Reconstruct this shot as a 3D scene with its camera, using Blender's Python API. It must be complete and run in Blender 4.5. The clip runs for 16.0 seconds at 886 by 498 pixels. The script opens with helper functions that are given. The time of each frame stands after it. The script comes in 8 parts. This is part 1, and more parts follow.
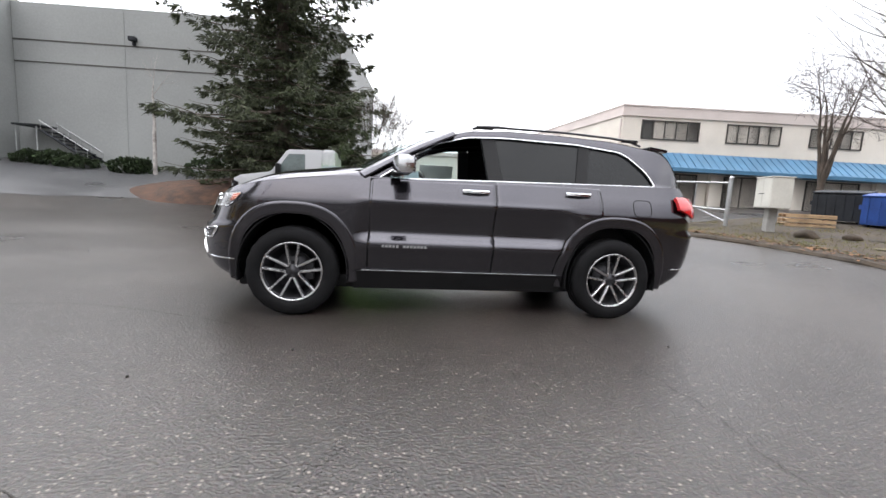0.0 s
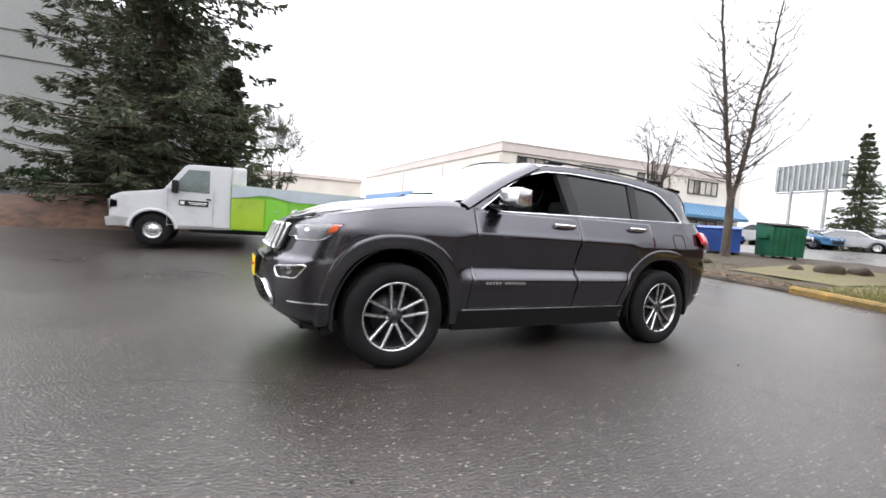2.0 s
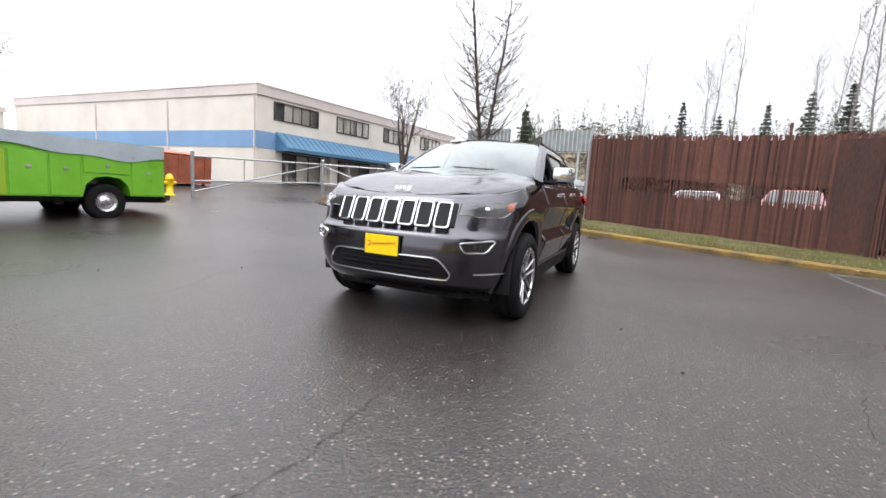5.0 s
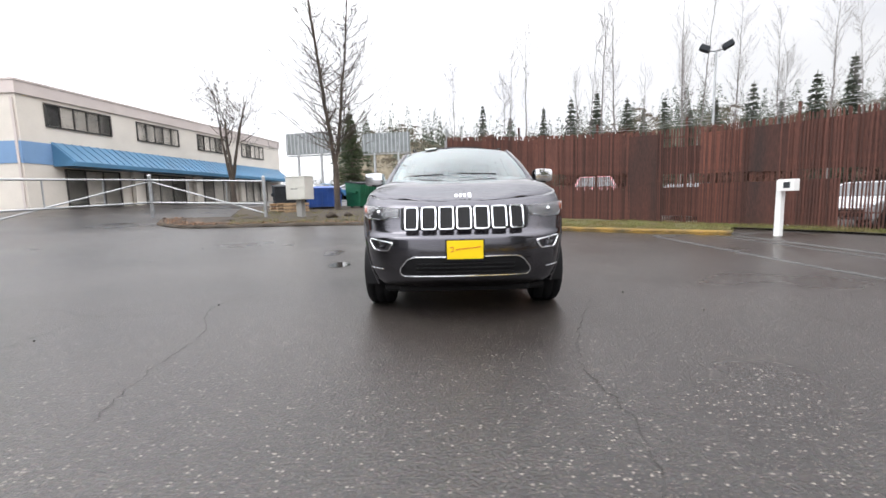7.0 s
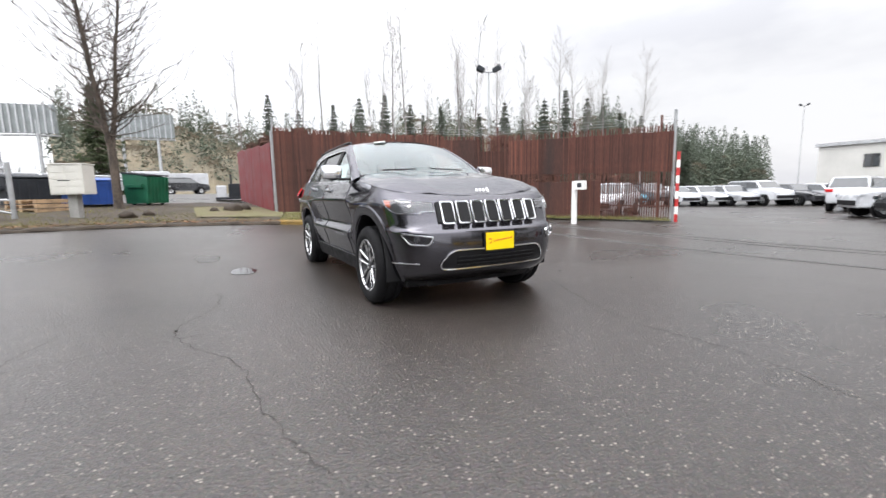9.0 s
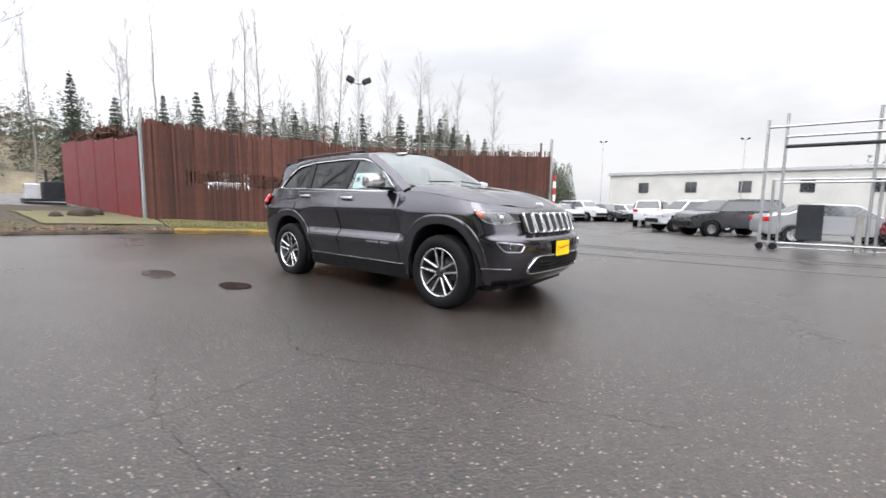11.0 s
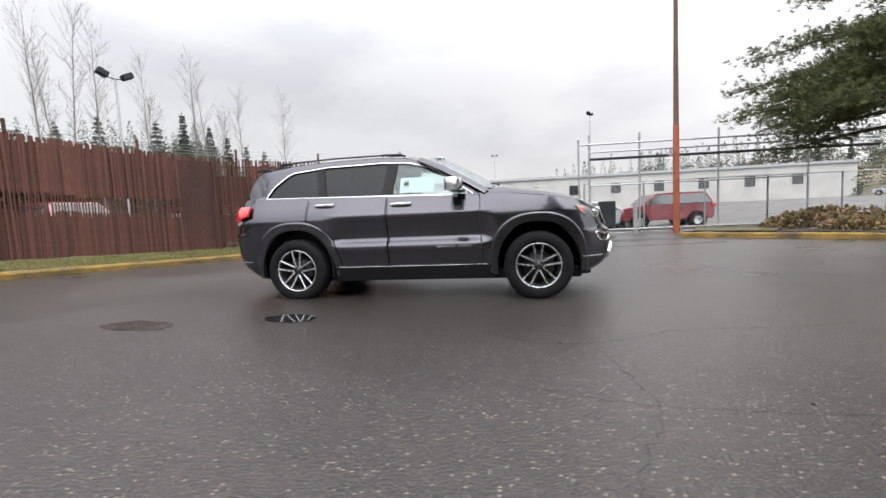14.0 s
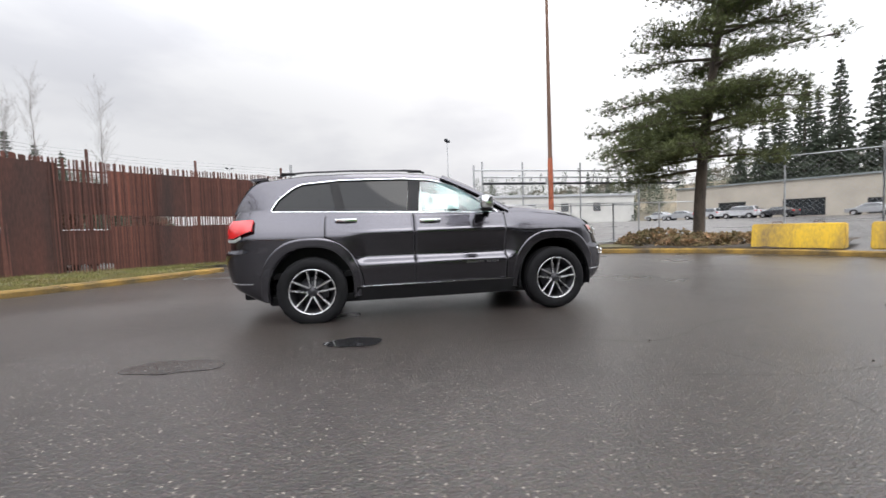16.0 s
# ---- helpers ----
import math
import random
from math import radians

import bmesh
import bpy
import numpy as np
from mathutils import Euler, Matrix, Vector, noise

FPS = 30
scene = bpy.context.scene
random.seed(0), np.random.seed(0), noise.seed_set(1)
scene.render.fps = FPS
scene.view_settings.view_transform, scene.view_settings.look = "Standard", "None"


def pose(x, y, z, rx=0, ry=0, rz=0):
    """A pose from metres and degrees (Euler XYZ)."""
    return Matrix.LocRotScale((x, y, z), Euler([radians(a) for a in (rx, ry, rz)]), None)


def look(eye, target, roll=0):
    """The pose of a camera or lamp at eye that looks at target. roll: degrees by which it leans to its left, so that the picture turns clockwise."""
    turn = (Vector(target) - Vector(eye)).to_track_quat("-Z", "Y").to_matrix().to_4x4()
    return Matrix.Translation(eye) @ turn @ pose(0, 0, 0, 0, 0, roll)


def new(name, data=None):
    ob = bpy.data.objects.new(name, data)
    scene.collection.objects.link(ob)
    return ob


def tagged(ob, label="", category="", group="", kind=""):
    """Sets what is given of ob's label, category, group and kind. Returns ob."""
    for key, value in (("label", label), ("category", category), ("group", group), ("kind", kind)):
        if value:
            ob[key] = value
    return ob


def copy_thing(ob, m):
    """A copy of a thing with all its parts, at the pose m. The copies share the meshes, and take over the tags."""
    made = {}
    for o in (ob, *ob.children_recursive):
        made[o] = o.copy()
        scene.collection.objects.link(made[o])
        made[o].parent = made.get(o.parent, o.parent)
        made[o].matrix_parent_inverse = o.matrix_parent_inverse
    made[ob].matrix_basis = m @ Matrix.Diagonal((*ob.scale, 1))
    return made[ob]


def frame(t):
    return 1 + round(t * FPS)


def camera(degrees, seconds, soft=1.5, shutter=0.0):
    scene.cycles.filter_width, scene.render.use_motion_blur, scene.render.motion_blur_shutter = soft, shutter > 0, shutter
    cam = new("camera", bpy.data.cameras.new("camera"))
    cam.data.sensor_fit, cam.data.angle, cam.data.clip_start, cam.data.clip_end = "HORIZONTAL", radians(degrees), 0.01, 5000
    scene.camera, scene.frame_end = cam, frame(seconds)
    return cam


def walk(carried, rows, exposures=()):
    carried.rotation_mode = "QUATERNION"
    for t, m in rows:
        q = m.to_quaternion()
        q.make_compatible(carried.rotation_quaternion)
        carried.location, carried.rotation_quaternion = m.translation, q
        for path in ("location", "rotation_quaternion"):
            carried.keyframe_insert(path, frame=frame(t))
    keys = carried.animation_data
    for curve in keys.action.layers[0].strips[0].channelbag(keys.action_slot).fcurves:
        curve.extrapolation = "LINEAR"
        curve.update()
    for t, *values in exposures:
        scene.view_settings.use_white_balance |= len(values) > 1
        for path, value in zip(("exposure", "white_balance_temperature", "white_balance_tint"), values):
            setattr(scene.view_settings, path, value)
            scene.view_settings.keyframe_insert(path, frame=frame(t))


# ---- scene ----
cam = camera(92.5, 16.0, 1.5, 0.35)
PATH = [
    (0, (-0.705, -4.638, 1.11), (-0.421, -2.675, 0.853), 3.2),
    (0.5, (-1.126, -4.484, 1.084), (-0.741, -2.537, 0.84), 4.1),
    (1, (-1.579, -4.274, 1.063), (-1.014, -2.365, 0.878), 4.7),
    (1.5, (-2.055, -4.022, 1.064), (-1.339, -2.156, 0.967), 3.8),
    (2, (-2.579, -3.8, 1.059), (-1.666, -2.023, 0.956), 4.1),
    (2.5, (-3.069, -3.52, 1.036), (-2.038, -1.814, 0.875), 1.2),
    (3, (-3.549, -3.269, 1.033), (-2.301, -1.715, 0.873), 1.5),
    (3.5, (-3.973, -2.945, 1.009), (-2.552, -1.552, 0.803), 1.3),
    (4, (-4.383, -2.606, 1.044), (-2.812, -1.383, 0.853), 1.3),
    (4.2, (-4.57, -2.466, 1.053), (-2.929, -1.341, 0.85), 1.7),
    (6.3, (-5.744, -0.61, 1.06), (-3.787, -0.272, 0.817), 1.0),
    (6.5, (-5.818, -0.401, 1.057), (-3.842, -0.198, 0.823), -0.3),
    (7, (-5.894, 0.126, 1.062), (-3.907, 0.159, 0.833), -1.5),
    (7.5, (-5.878, 0.666, 1.073), (-3.904, 0.473, 0.819), -1.1),
    (8, (-5.825, 1.24, 1.085), (-3.887, 0.792, 0.871), 0.3),
    (8.5, (-5.652, 1.768, 1.088), (-3.78, 1.104, 0.853), 0.5),
    (9, (-5.469, 2.259, 1.091), (-3.724, 1.319, 0.823), -1.2),
    (9.2, (-5.418, 2.449, 1.103), (-3.705, 1.451, 0.844), -1.2),
    (11.3, (-4.028, 4.451, 1.105), (-2.831, 2.862, 0.896), 0.3),
    (11.5, (-3.846, 4.588, 1.106), (-2.707, 2.957, 0.904), -0.1),
    (12, (-3.352, 4.886, 1.1), (-2.33, 3.179, 0.899), 0.8),
    (12.5, (-2.862, 5.167, 1.082), (-2.048, 3.35, 0.894), 0.5),
    (13, (-2.331, 5.377, 1.059), (-1.679, 3.493, 0.896), 0.0),
    (13.5, (-1.79, 5.61, 1.03), (-1.327, 3.668, 0.91), -0.7),
    (14, (-1.224, 5.759, 1.016), (-0.88, 3.797, 0.847), -2.6),
    (14.5, (-0.682, 5.868, 1.009), (-0.483, 3.88, 0.914), -2.2),
    (15, (-0.116, 5.873, 1.034), (-0.112, 3.874, 0.948), -1.2),
    (15.5, (0.387, 5.867, 1.057), (0.192, 3.879, 0.957), -0.8),
    (16, (0.927, 5.827, 1.069), (0.54, 3.868, 0.961), -1.9),
]
walk(cam, [(t, look(eye, target, roll)) for t, eye, target, roll in PATH],
     [(0, -0.02), (1, 0.16), (2, 0.18), (3, 0.0), (4, -0.06), (6.5, -0.16), (7.5, 0.02), (9, 0.06), (11.5, -0.02), (13, -0.24), (14.5, -0.22), (16, -0.22)])

# ---- world, sun, exposure ----
world = bpy.data.worlds.new("overcast_sky")
scene.world = world
world.use_nodes = True
wn, wl = world.node_tree.nodes, world.node_tree.links
bg = wn["Background"]
sky = wn.new("ShaderNodeTexSky")
sky.sky_type = "NISHITA"
sky.sun_disc = False
sky.sun_elevation = radians(38)
sky.sun_rotation = radians(200)
sky.dust_density = 3.0
# cloud cover over the sky: pale cloud with faint darker patches
tc = wn.new("ShaderNodeTexCoord")
mp = wn.new("ShaderNodeMapping")
mp.inputs["Scale"].default_value = (1.2, 1.2, 3.2)
cn = wn.new("ShaderNodeTexNoise")
cn.inputs["Scale"].default_value = 1.7
cn.inputs["Detail"].default_value = 6
cn.inputs["Roughness"].default_value = 0.55
cr = wn.new("ShaderNodeValToRGB")
cr.color_ramp.elements[0].position, cr.color_ramp.elements[0].color = 0.36, (9.6, 9.7, 10.3, 1)
cr.color_ramp.elements[1].position, cr.color_ramp.elements[1].color = 0.56, (11.6, 11.65, 12.0, 1)
mx = wn.new("ShaderNodeMixRGB")
mx.inputs[0].default_value = 0.93
wl.new(tc.outputs["Generated"], mp.inputs[0])
wl.new(mp.outputs[0], cn.inputs["Vector"])
wl.new(cn.outputs["Fac"], cr.inputs[0])
wl.new(sky.outputs[0], mx.inputs[1])
wl.new(cr.outputs[0], mx.inputs[2])
# an overcast sky is brighter overhead than at the horizon
sx = wn.new("ShaderNodeSeparateXYZ")
up = wn.new("ShaderNodeMapRange")
up.interpolation_type = "SMOOTHSTEP"
up.inputs["From Min"].default_value, up.inputs["From Max"].default_value = 0.22, 0.82
up.inputs["To Min"].default_value, up.inputs["To Max"].default_value = 1.0, 2.35
gr = wn.new("ShaderNodeMixRGB")
gr.blend_type = "MULTIPLY"
gr.inputs[0].default_value = 1.0
wl.new(tc.outputs["Generated"], sx.inputs[0])
wl.new(sx.outputs["Z"], up.inputs["Value"])
wl.new(mx.outputs[0], gr.inputs[1])
wl.new(up.outputs[0], gr.inputs[2])
# the cloud is brightest round the hidden sun and duller opposite it
sd = wn.new("ShaderNodeVectorMath")
sd.operation = "DOT_PRODUCT"
sd.inputs[1].default_value = Vector((-0.36, 0.84, 0.40)).normalized()
az = wn.new("ShaderNodeMapRange")
az.inputs["From Min"].default_value, az.inputs["From Max"].default_value = -0.8, 0.9
az.inputs["To Min"].default_value, az.inputs["To Max"].default_value = 0.82, 2.1
toward = wn.new("ShaderNodeMixRGB")
toward.blend_type = "MULTIPLY"
toward.inputs[0].default_value = 1.0
wl.new(tc.outputs["Generated"], sd.inputs[0])
wl.new(sd.outputs["Value"], az.inputs["Value"])
wl.new(gr.outputs[0], toward.inputs[1])
wl.new(az.outputs[0], toward.inputs[2])
# below the horizon the world is wet dark ground, not cloud
lw = wn.new("ShaderNodeMapRange")
lw.interpolation_type = "SMOOTHSTEP"
lw.inputs["From Min"].default_value, lw.inputs["From Max"].default_value = -0.10, 0.0
lw.inputs["To Min"].default_value, lw.inputs["To Max"].default_value = 0.16, 1.0
gl = wn.new("ShaderNodeMixRGB")
gl.blend_type = "MULTIPLY"
gl.inputs[0].default_value = 1.0
wl.new(sx.outputs["Z"], lw.inputs["Value"])
wl.new(toward.outputs[0], gl.inputs[1])
wl.new(lw.outputs[0], gl.inputs[2])
wl.new(gl.outputs[0], bg.inputs[0])
bg.inputs[1].default_value = 0.102

sun = new("sun", bpy.data.lights.new("sun", "SUN"))
sun.data.energy = 0.7
sun.data.angle = radians(25)
sun.data.color = (1.0, 0.97, 0.93)
sun.matrix_world = look((0, 0, 30), (6, -14, 0))
tagged(sun, "soft sunlight through overcast cloud", "sun", kind="structure")


# ---- materials ----
def mat(name, color, rough=0.6, metal=0.0, var=0.12, scale=6.0, fine=60.0, bump=0.0, bump_scale=80.0, dark=None, coat=0.0, spec=0.5,
        alpha_rand=0.0, stretch=(1, 1, 1), fleck=0.0, fleck_scale=300.0, rough_var=0.1, stones=None):
    """A procedural surface: two scales of tone, optional relief, flecks and a tone of its own for each piece."""
    m = bpy.data.materials.new(name)
    m.use_nodes = True
    n, l = m.node_tree.nodes, m.node_tree.links
    b = n["Principled BSDF"]
    b.inputs["Metallic"].default_value = metal
    b.inputs["Coat Weight"].default_value = coat
    b.inputs["Coat Roughness"].default_value = 0.04
    b.inputs["Specular IOR Level"].default_value = spec
    t = n.new("ShaderNodeTexCoord")
    mpn = n.new("ShaderNodeMapping")
    mpn.inputs["Scale"].default_value = stretch
    l.new(t.outputs["Object"], mpn.inputs[0])
    n1 = n.new("ShaderNodeTexNoise")
    n1.inputs["Scale"].default_value = scale
    n1.inputs["Detail"].default_value = 5
    n2 = n.new("ShaderNodeTexNoise")
    n2.inputs["Scale"].default_value = fine
    n2.inputs["Detail"].default_value = 3
    l.new(mpn.outputs[0], n1.inputs["Vector"])
    l.new(mpn.outputs[0], n2.inputs["Vector"])
    ad = n.new("ShaderNodeMath")
    ad.operation = "MULTIPLY_ADD"
    ad.inputs[1].default_value = 0.5
    l.new(n2.outputs["Fac"], ad.inputs[0])
    l.new(n1.outputs["Fac"], ad.inputs[2])
    rp = n.new("ShaderNodeValToRGB")
    lo = dark if dark else tuple(c * (1 - var * 2) for c in color)
    hi = tuple(min(1, c * (1 + var)) for c in color)
    rp.color_ramp.elements[0].position, rp.color_ramp.elements[0].color = 0.5, (*lo, 1)
    rp.color_ramp.elements[1].position, rp.color_ramp.elements[1].color = 0.95, (*hi, 1)
    l.new(ad.outputs[0], rp.inputs[0])
    out = rp.outputs[0]
    if alpha_rand:
        oi = n.new("ShaderNodeObjectInfo")
        ge = n.new("ShaderNodeNewGeometry")
        sm = n.new("ShaderNodeMath")
        sm.operation = "ADD"
        l.new(oi.outputs["Random"], sm.inputs[0])
        l.new(ge.outputs["Random Per Island"], sm.inputs[1])
        fr = n.new("ShaderNodeMath")
        fr.operation = "FRACT"
        l.new(sm.outputs[0], fr.inputs[0])
        mr = n.new("ShaderNodeMapRange")
        mr.inputs["To Min"].default_value = 1 - alpha_rand
        mr.inputs["To Max"].default_value = 1 + alpha_rand
        l.new(fr.outputs[0], mr.inputs["Value"])
        hs = n.new("ShaderNodeHueSaturation")
        l.new(mr.outputs[0], hs.inputs["Value"])
        l.new(out, hs.inputs["Color"])
        out = hs.outputs[0]
    if fleck:
        vo = n.new("ShaderNodeTexVoronoi")
        vo.inputs["Scale"].default_value = fleck_scale
        l.new(mpn.outputs[0], vo.inputs["Vector"])
        fm = n.new("ShaderNodeMixRGB")
        fm.blend_type = "MULTIPLY"
        fm.inputs[0].default_value = fleck
        bw = n.new("ShaderNodeHueSaturation")
        bw.inputs["Saturation"].default_value = 0.25
        bw.inputs["Value"].default_value = 2.2
        l.new(vo.outputs["Color"], bw.inputs["Color"])
        l.new(out, fm.inputs[1])
        l.new(bw.outputs[0], fm.inputs[2])
        out = fm.outputs[0]
    if stones:       # scattered pale stones showing in the surface: (scale, share, colour)
        for k, (sc, share, col) in enumerate(stones):
            v2 = n.new("ShaderNodeTexVoronoi")
            v2.inputs["Scale"].default_value = sc
            l.new(mpn.outputs[0], v2.inputs["Vector"])
            se = n.new("ShaderNodeSeparateColor")
            l.new(v2.outputs["Color"], se.inputs[0])
            pick = n.new("ShaderNodeMath")
            pick.operation = "LESS_THAN"
            pick.inputs[1].default_value = share
            l.new(se.outputs[0], pick.inputs[0])
            near = n.new("ShaderNodeMapRange")
            near.inputs["From Min"].default_value, near.inputs["From Max"].default_value = 0.42, 0.22
            l.new(v2.outputs["Distance"], near.inputs["Value"])
            both = n.new("ShaderNodeMath")
            both.operation = "MULTIPLY"
            l.new(pick.outputs[0], both.inputs[0])
            l.new(near.outputs[0], both.inputs[1])
            sm2 = n.new("ShaderNodeMixRGB")
            sm2.inputs[2].default_value = (*col, 1)
            l.new(both.outputs[0], sm2.inputs[0])
            l.new(out, sm2.inputs[1])
            out = sm2.outputs[0]
    l.new(out, b.inputs["Base Color"])
    rr = n.new("ShaderNodeMapRange")
    rr.inputs["From Min"].default_value, rr.inputs["From Max"].default_value = 0.3, 0.7
    rr.inputs["To Min"].default_value, rr.inputs["To Max"].default_value = max(0.02, rough - rough_var), min(1, rough + rough_var)
    l.new(n1.outputs["Fac"], rr.inputs["Value"])
    l.new(rr.outputs[0], b.inputs["Roughness"])
    if bump:
        bn = n.new("ShaderNodeTexNoise")
        bn.inputs["Scale"].default_value = bump_scale
        bn.inputs["Detail"].default_value = 4
        l.new(mpn.outputs[0], bn.inputs["Vector"])
        bp = n.new("ShaderNodeBump")
        bp.inputs["Strength"].default_value = min(1.0, bump)
        bp.inputs["Distance"].default_value = 0.01 * max(1.0, bump)
        l.new(bn.outputs["Fac"], bp.inputs["Height"])
        l.new(bp.outputs[0], b.inputs["Normal"])
    return m


def glass(name, tint, rough=0.0):
    m = bpy.data.materials.new(name)
    m.use_nodes = True
    b = m.node_tree.nodes["Principled BSDF"]
    b.inputs["Base Color"].default_value = (*tint, 1)
    b.inputs["Roughness"].default_value = rough
    b.inputs["IOR"].default_value = 1.1 if max(tint) > 0.6 else 1.45
    b.inputs["Transmission Weight"].default_value = 1.0
    return m


PAINT = mat("grey_metallic_paint", (0.064, 0.062, 0.073), 0.19, 0.95, 0.04, 3, 900, coat=1.0, rough_var=0.03)
PAINT.node_tree.nodes["Principled BSDF"].inputs["Specular Tint"].default_value = (0.3, 0.3, 0.32, 1)
BLACK_PLASTIC = mat("black_plastic", (0.010, 0.010, 0.011), 0.55, 0, 0.15, 8, 200, bump=0.15, bump_scale=400, spec=0.22)
RUBBER = mat("tyre_rubber", (0.010, 0.010, 0.011), 0.75, 0, 0.25, 10, 120, bump=0.2, bump_scale=200, spec=0.15)
CHROME = mat("chrome", (0.80, 0.81, 0.83), 0.17, 1.0, 0.03, 5, 60, rough_var=0.04)
ALLOY = mat("machined_alloy", (0.62, 0.62, 0.63), 0.28, 1.0, 0.05, 12, 200)
DARK_ALLOY = mat("dark_painted_alloy", (0.05, 0.05, 0.055), 0.4, 0.6, 0.1, 12, 200)
STEEL = mat("galvanised_steel", (0.42, 0.43, 0.44), 0.5, 0.8, 0.12, 4, 80)
DARK_GLASS = mat("tinted_privacy_glass", (0.008, 0.009, 0.010), 0.04, 0, 0.1, 2, 30, spec=0.26, rough_var=0.01)
CLEAR_GLASS = glass("clear_car_glass", (0.93, 0.96, 0.95))
CLEAR_GLASS.node_tree.nodes["Principled BSDF"].inputs["IOR"].default_value = 1.32
SCREEN_GLASS = glass("pale_tinted_windscreen", (0.66, 0.80, 0.80))
SCREEN_GLASS.node_tree.nodes["Principled BSDF"].inputs["IOR"].default_value = 1.52
ASPHALT = mat("wet_asphalt", (0.0235, 0.0200, 0.0182), 0.31, 0, 0.22, 0.35, 9, spec=0.46, bump=0.55, bump_scale=62, fleck=0.6, fleck_scale=80, rough_var=0.06,
              stones=[(84, 0.34, (0.088, 0.073, 0.062)), (50, 0.12, (0.190, 0.168, 0.145)), (26, 0.012, (0.012, 0.011, 0.010))])
WHITE_PAINT = mat("white_paint", (0.78, 0.78, 0.76), 0.45, 0, 0.05, 1.5, 30)
STUCCO = mat("cream_stucco", (0.72, 0.67, 0.60), 0.85, 0, 0.06, 0.6, 25, bump=0.3, bump_scale=60)
GREY_WALL = mat("grey_tiltup_concrete", (0.31, 0.32, 0.315), 0.85, 0, 0.07, 0.3, 12, bump=0.2, bump_scale=40)
RUST = mat("rusted_slats", (0.098, 0.037, 0.026), 0.85, 0, 0.38, 1.1, 40, bump=0.5, bump_scale=60, alpha_rand=0.42, stretch=(1, 1, 0.15))
RED_PANEL = mat("dark_red_painted_panel", (0.16, 0.022, 0.026), 0.6, 0, 0.15, 1.5, 30)
GRASS = mat("winter_grass", (0.078, 0.076, 0.030), 0.95, 0, 0.35, 1.2, 25, bump=0.8, bump_scale=50, dark=(0.085, 0.062, 0.032))
MULCH = mat("bark_mulch", (0.078, 0.041, 0.026), 0.95, 0, 0.4, 4, 60, bump=1.0, bump_scale=40)
BLUE_AWN = mat("blue_metal_awning", (0.08, 0.20, 0.33), 0.4, 0.1, 0.1, 1, 20)
BARK = mat("tree_bark", (0.085, 0.067, 0.053), 0.95, 0, 0.35, 5, 40, bump=0.8, bump_scale=30, stretch=(1, 1, 0.3))
MOSSY_KERB = mat("mossy_faded_yellow_kerb", (0.19, 0.115, 0.026), 0.95, 0, 0.35, 2.0, 30, bump=0.8, bump_scale=45, dark=(0.055, 0.045, 0.022))
YELLOW_KERB = mat("worn_yellow_kerb_paint", (0.27, 0.165, 0.035), 0.9, 0, 0.35, 2.2, 40, bump=0.6, bump_scale=50, dark=(0.055, 0.042, 0.026))


# ---- mesh helpers ----
def empty(name, at=(0, 0, 0), rz=0.0):
    o = new(name)
    o.matrix_world = pose(*at, 0, 0, rz)
    o.empty_display_size = 0.2
    return o


def part(name, bm, material, parent=None, label="", smooth=0):
    """Links a bmesh as one mesh object under a thing or a part. smooth: the angle in degrees below which edges are smooth."""
    me = bpy.data.meshes.new(name)
    if smooth:
        for f in bm.faces:
            f.smooth = True
        for e in bm.edges:
            e.smooth = len(e.link_faces) == 2 and e.calc_face_angle(0) < radians(smooth)
    bm.to_mesh(me)
    bm.free()
    for m in material if isinstance(material, (list, tuple)) else [material]:
        me.materials.append(m)
    o = new(name, me)
    if parent is not None:
        o.parent = parent
    if label:
        tagged(o, label)
    return o


def box(bm, c, s, m=None, bevel=0.0):
    """A box of centre c and size s, turned by the matrix m, with bevelled edges."""
    mm = Matrix.Translation(c) @ (m.to_4x4() if m else Matrix()) @ Matrix.Diagonal((*s, 1))
    r = bmesh.ops.create_cube(bm, size=1, matrix=mm)
    if bevel:
        es = {e for v in r["verts"] for e in v.link_edges}
        bmesh.ops.bevel(bm, geom=list(es), offset=bevel, segments=2, affect="EDGES", profile=0.6)
    return r


def span(bm, a, b, r1, r2=None, seg=10, cap=True):
    """A tapered rod from a to b."""
    a, b = Vector(a), Vector(b)
    d = b - a
    q = d.to_track_quat("Z", "Y").to_matrix().to_4x4()
    return bmesh.ops.create_cone(bm, cap_ends=cap, segments=seg, radius1=r1, radius2=r1 if r2 is None else r2, depth=d.length,
                                 matrix=Matrix.Translation((a + b) / 2) @ q)


def tube(bm, pts, r, seg=8, closed=False):
    """A round tube along points."""
    pts = [Vector(p) for p in pts]
    n = len(pts)
    rings = []
    for i, p in enumerate(pts):
        a = pts[i - 1] if i or closed else p
        b = pts[(i + 1) % n] if i < n - 1 or closed else p
        d = (b - a).normalized()
        ref = Vector((0, 0, 1)) if abs(d.z) < 0.9 else Vector((0, 1, 0))
        u = d.cross(ref).normalized()
        v = d.cross(u)
        rr = r[i] if isinstance(r, (list, tuple)) else r
        rings.append([bm.verts.new(p + rr * (math.cos(k) * u + math.sin(k) * v)) for k in (2 * math.pi * j / seg for j in range(seg))])
    for i in range(n if closed else n - 1):
        for j in range(seg):
            a, b = rings[i], rings[(i + 1) % n]
            bm.faces.new((a[j], a[(j + 1) % seg], b[(j + 1) % seg], b[j]))
    if not closed:
        bm.faces.new(rings[0])
        bm.faces.new(rings[-1][::-1])


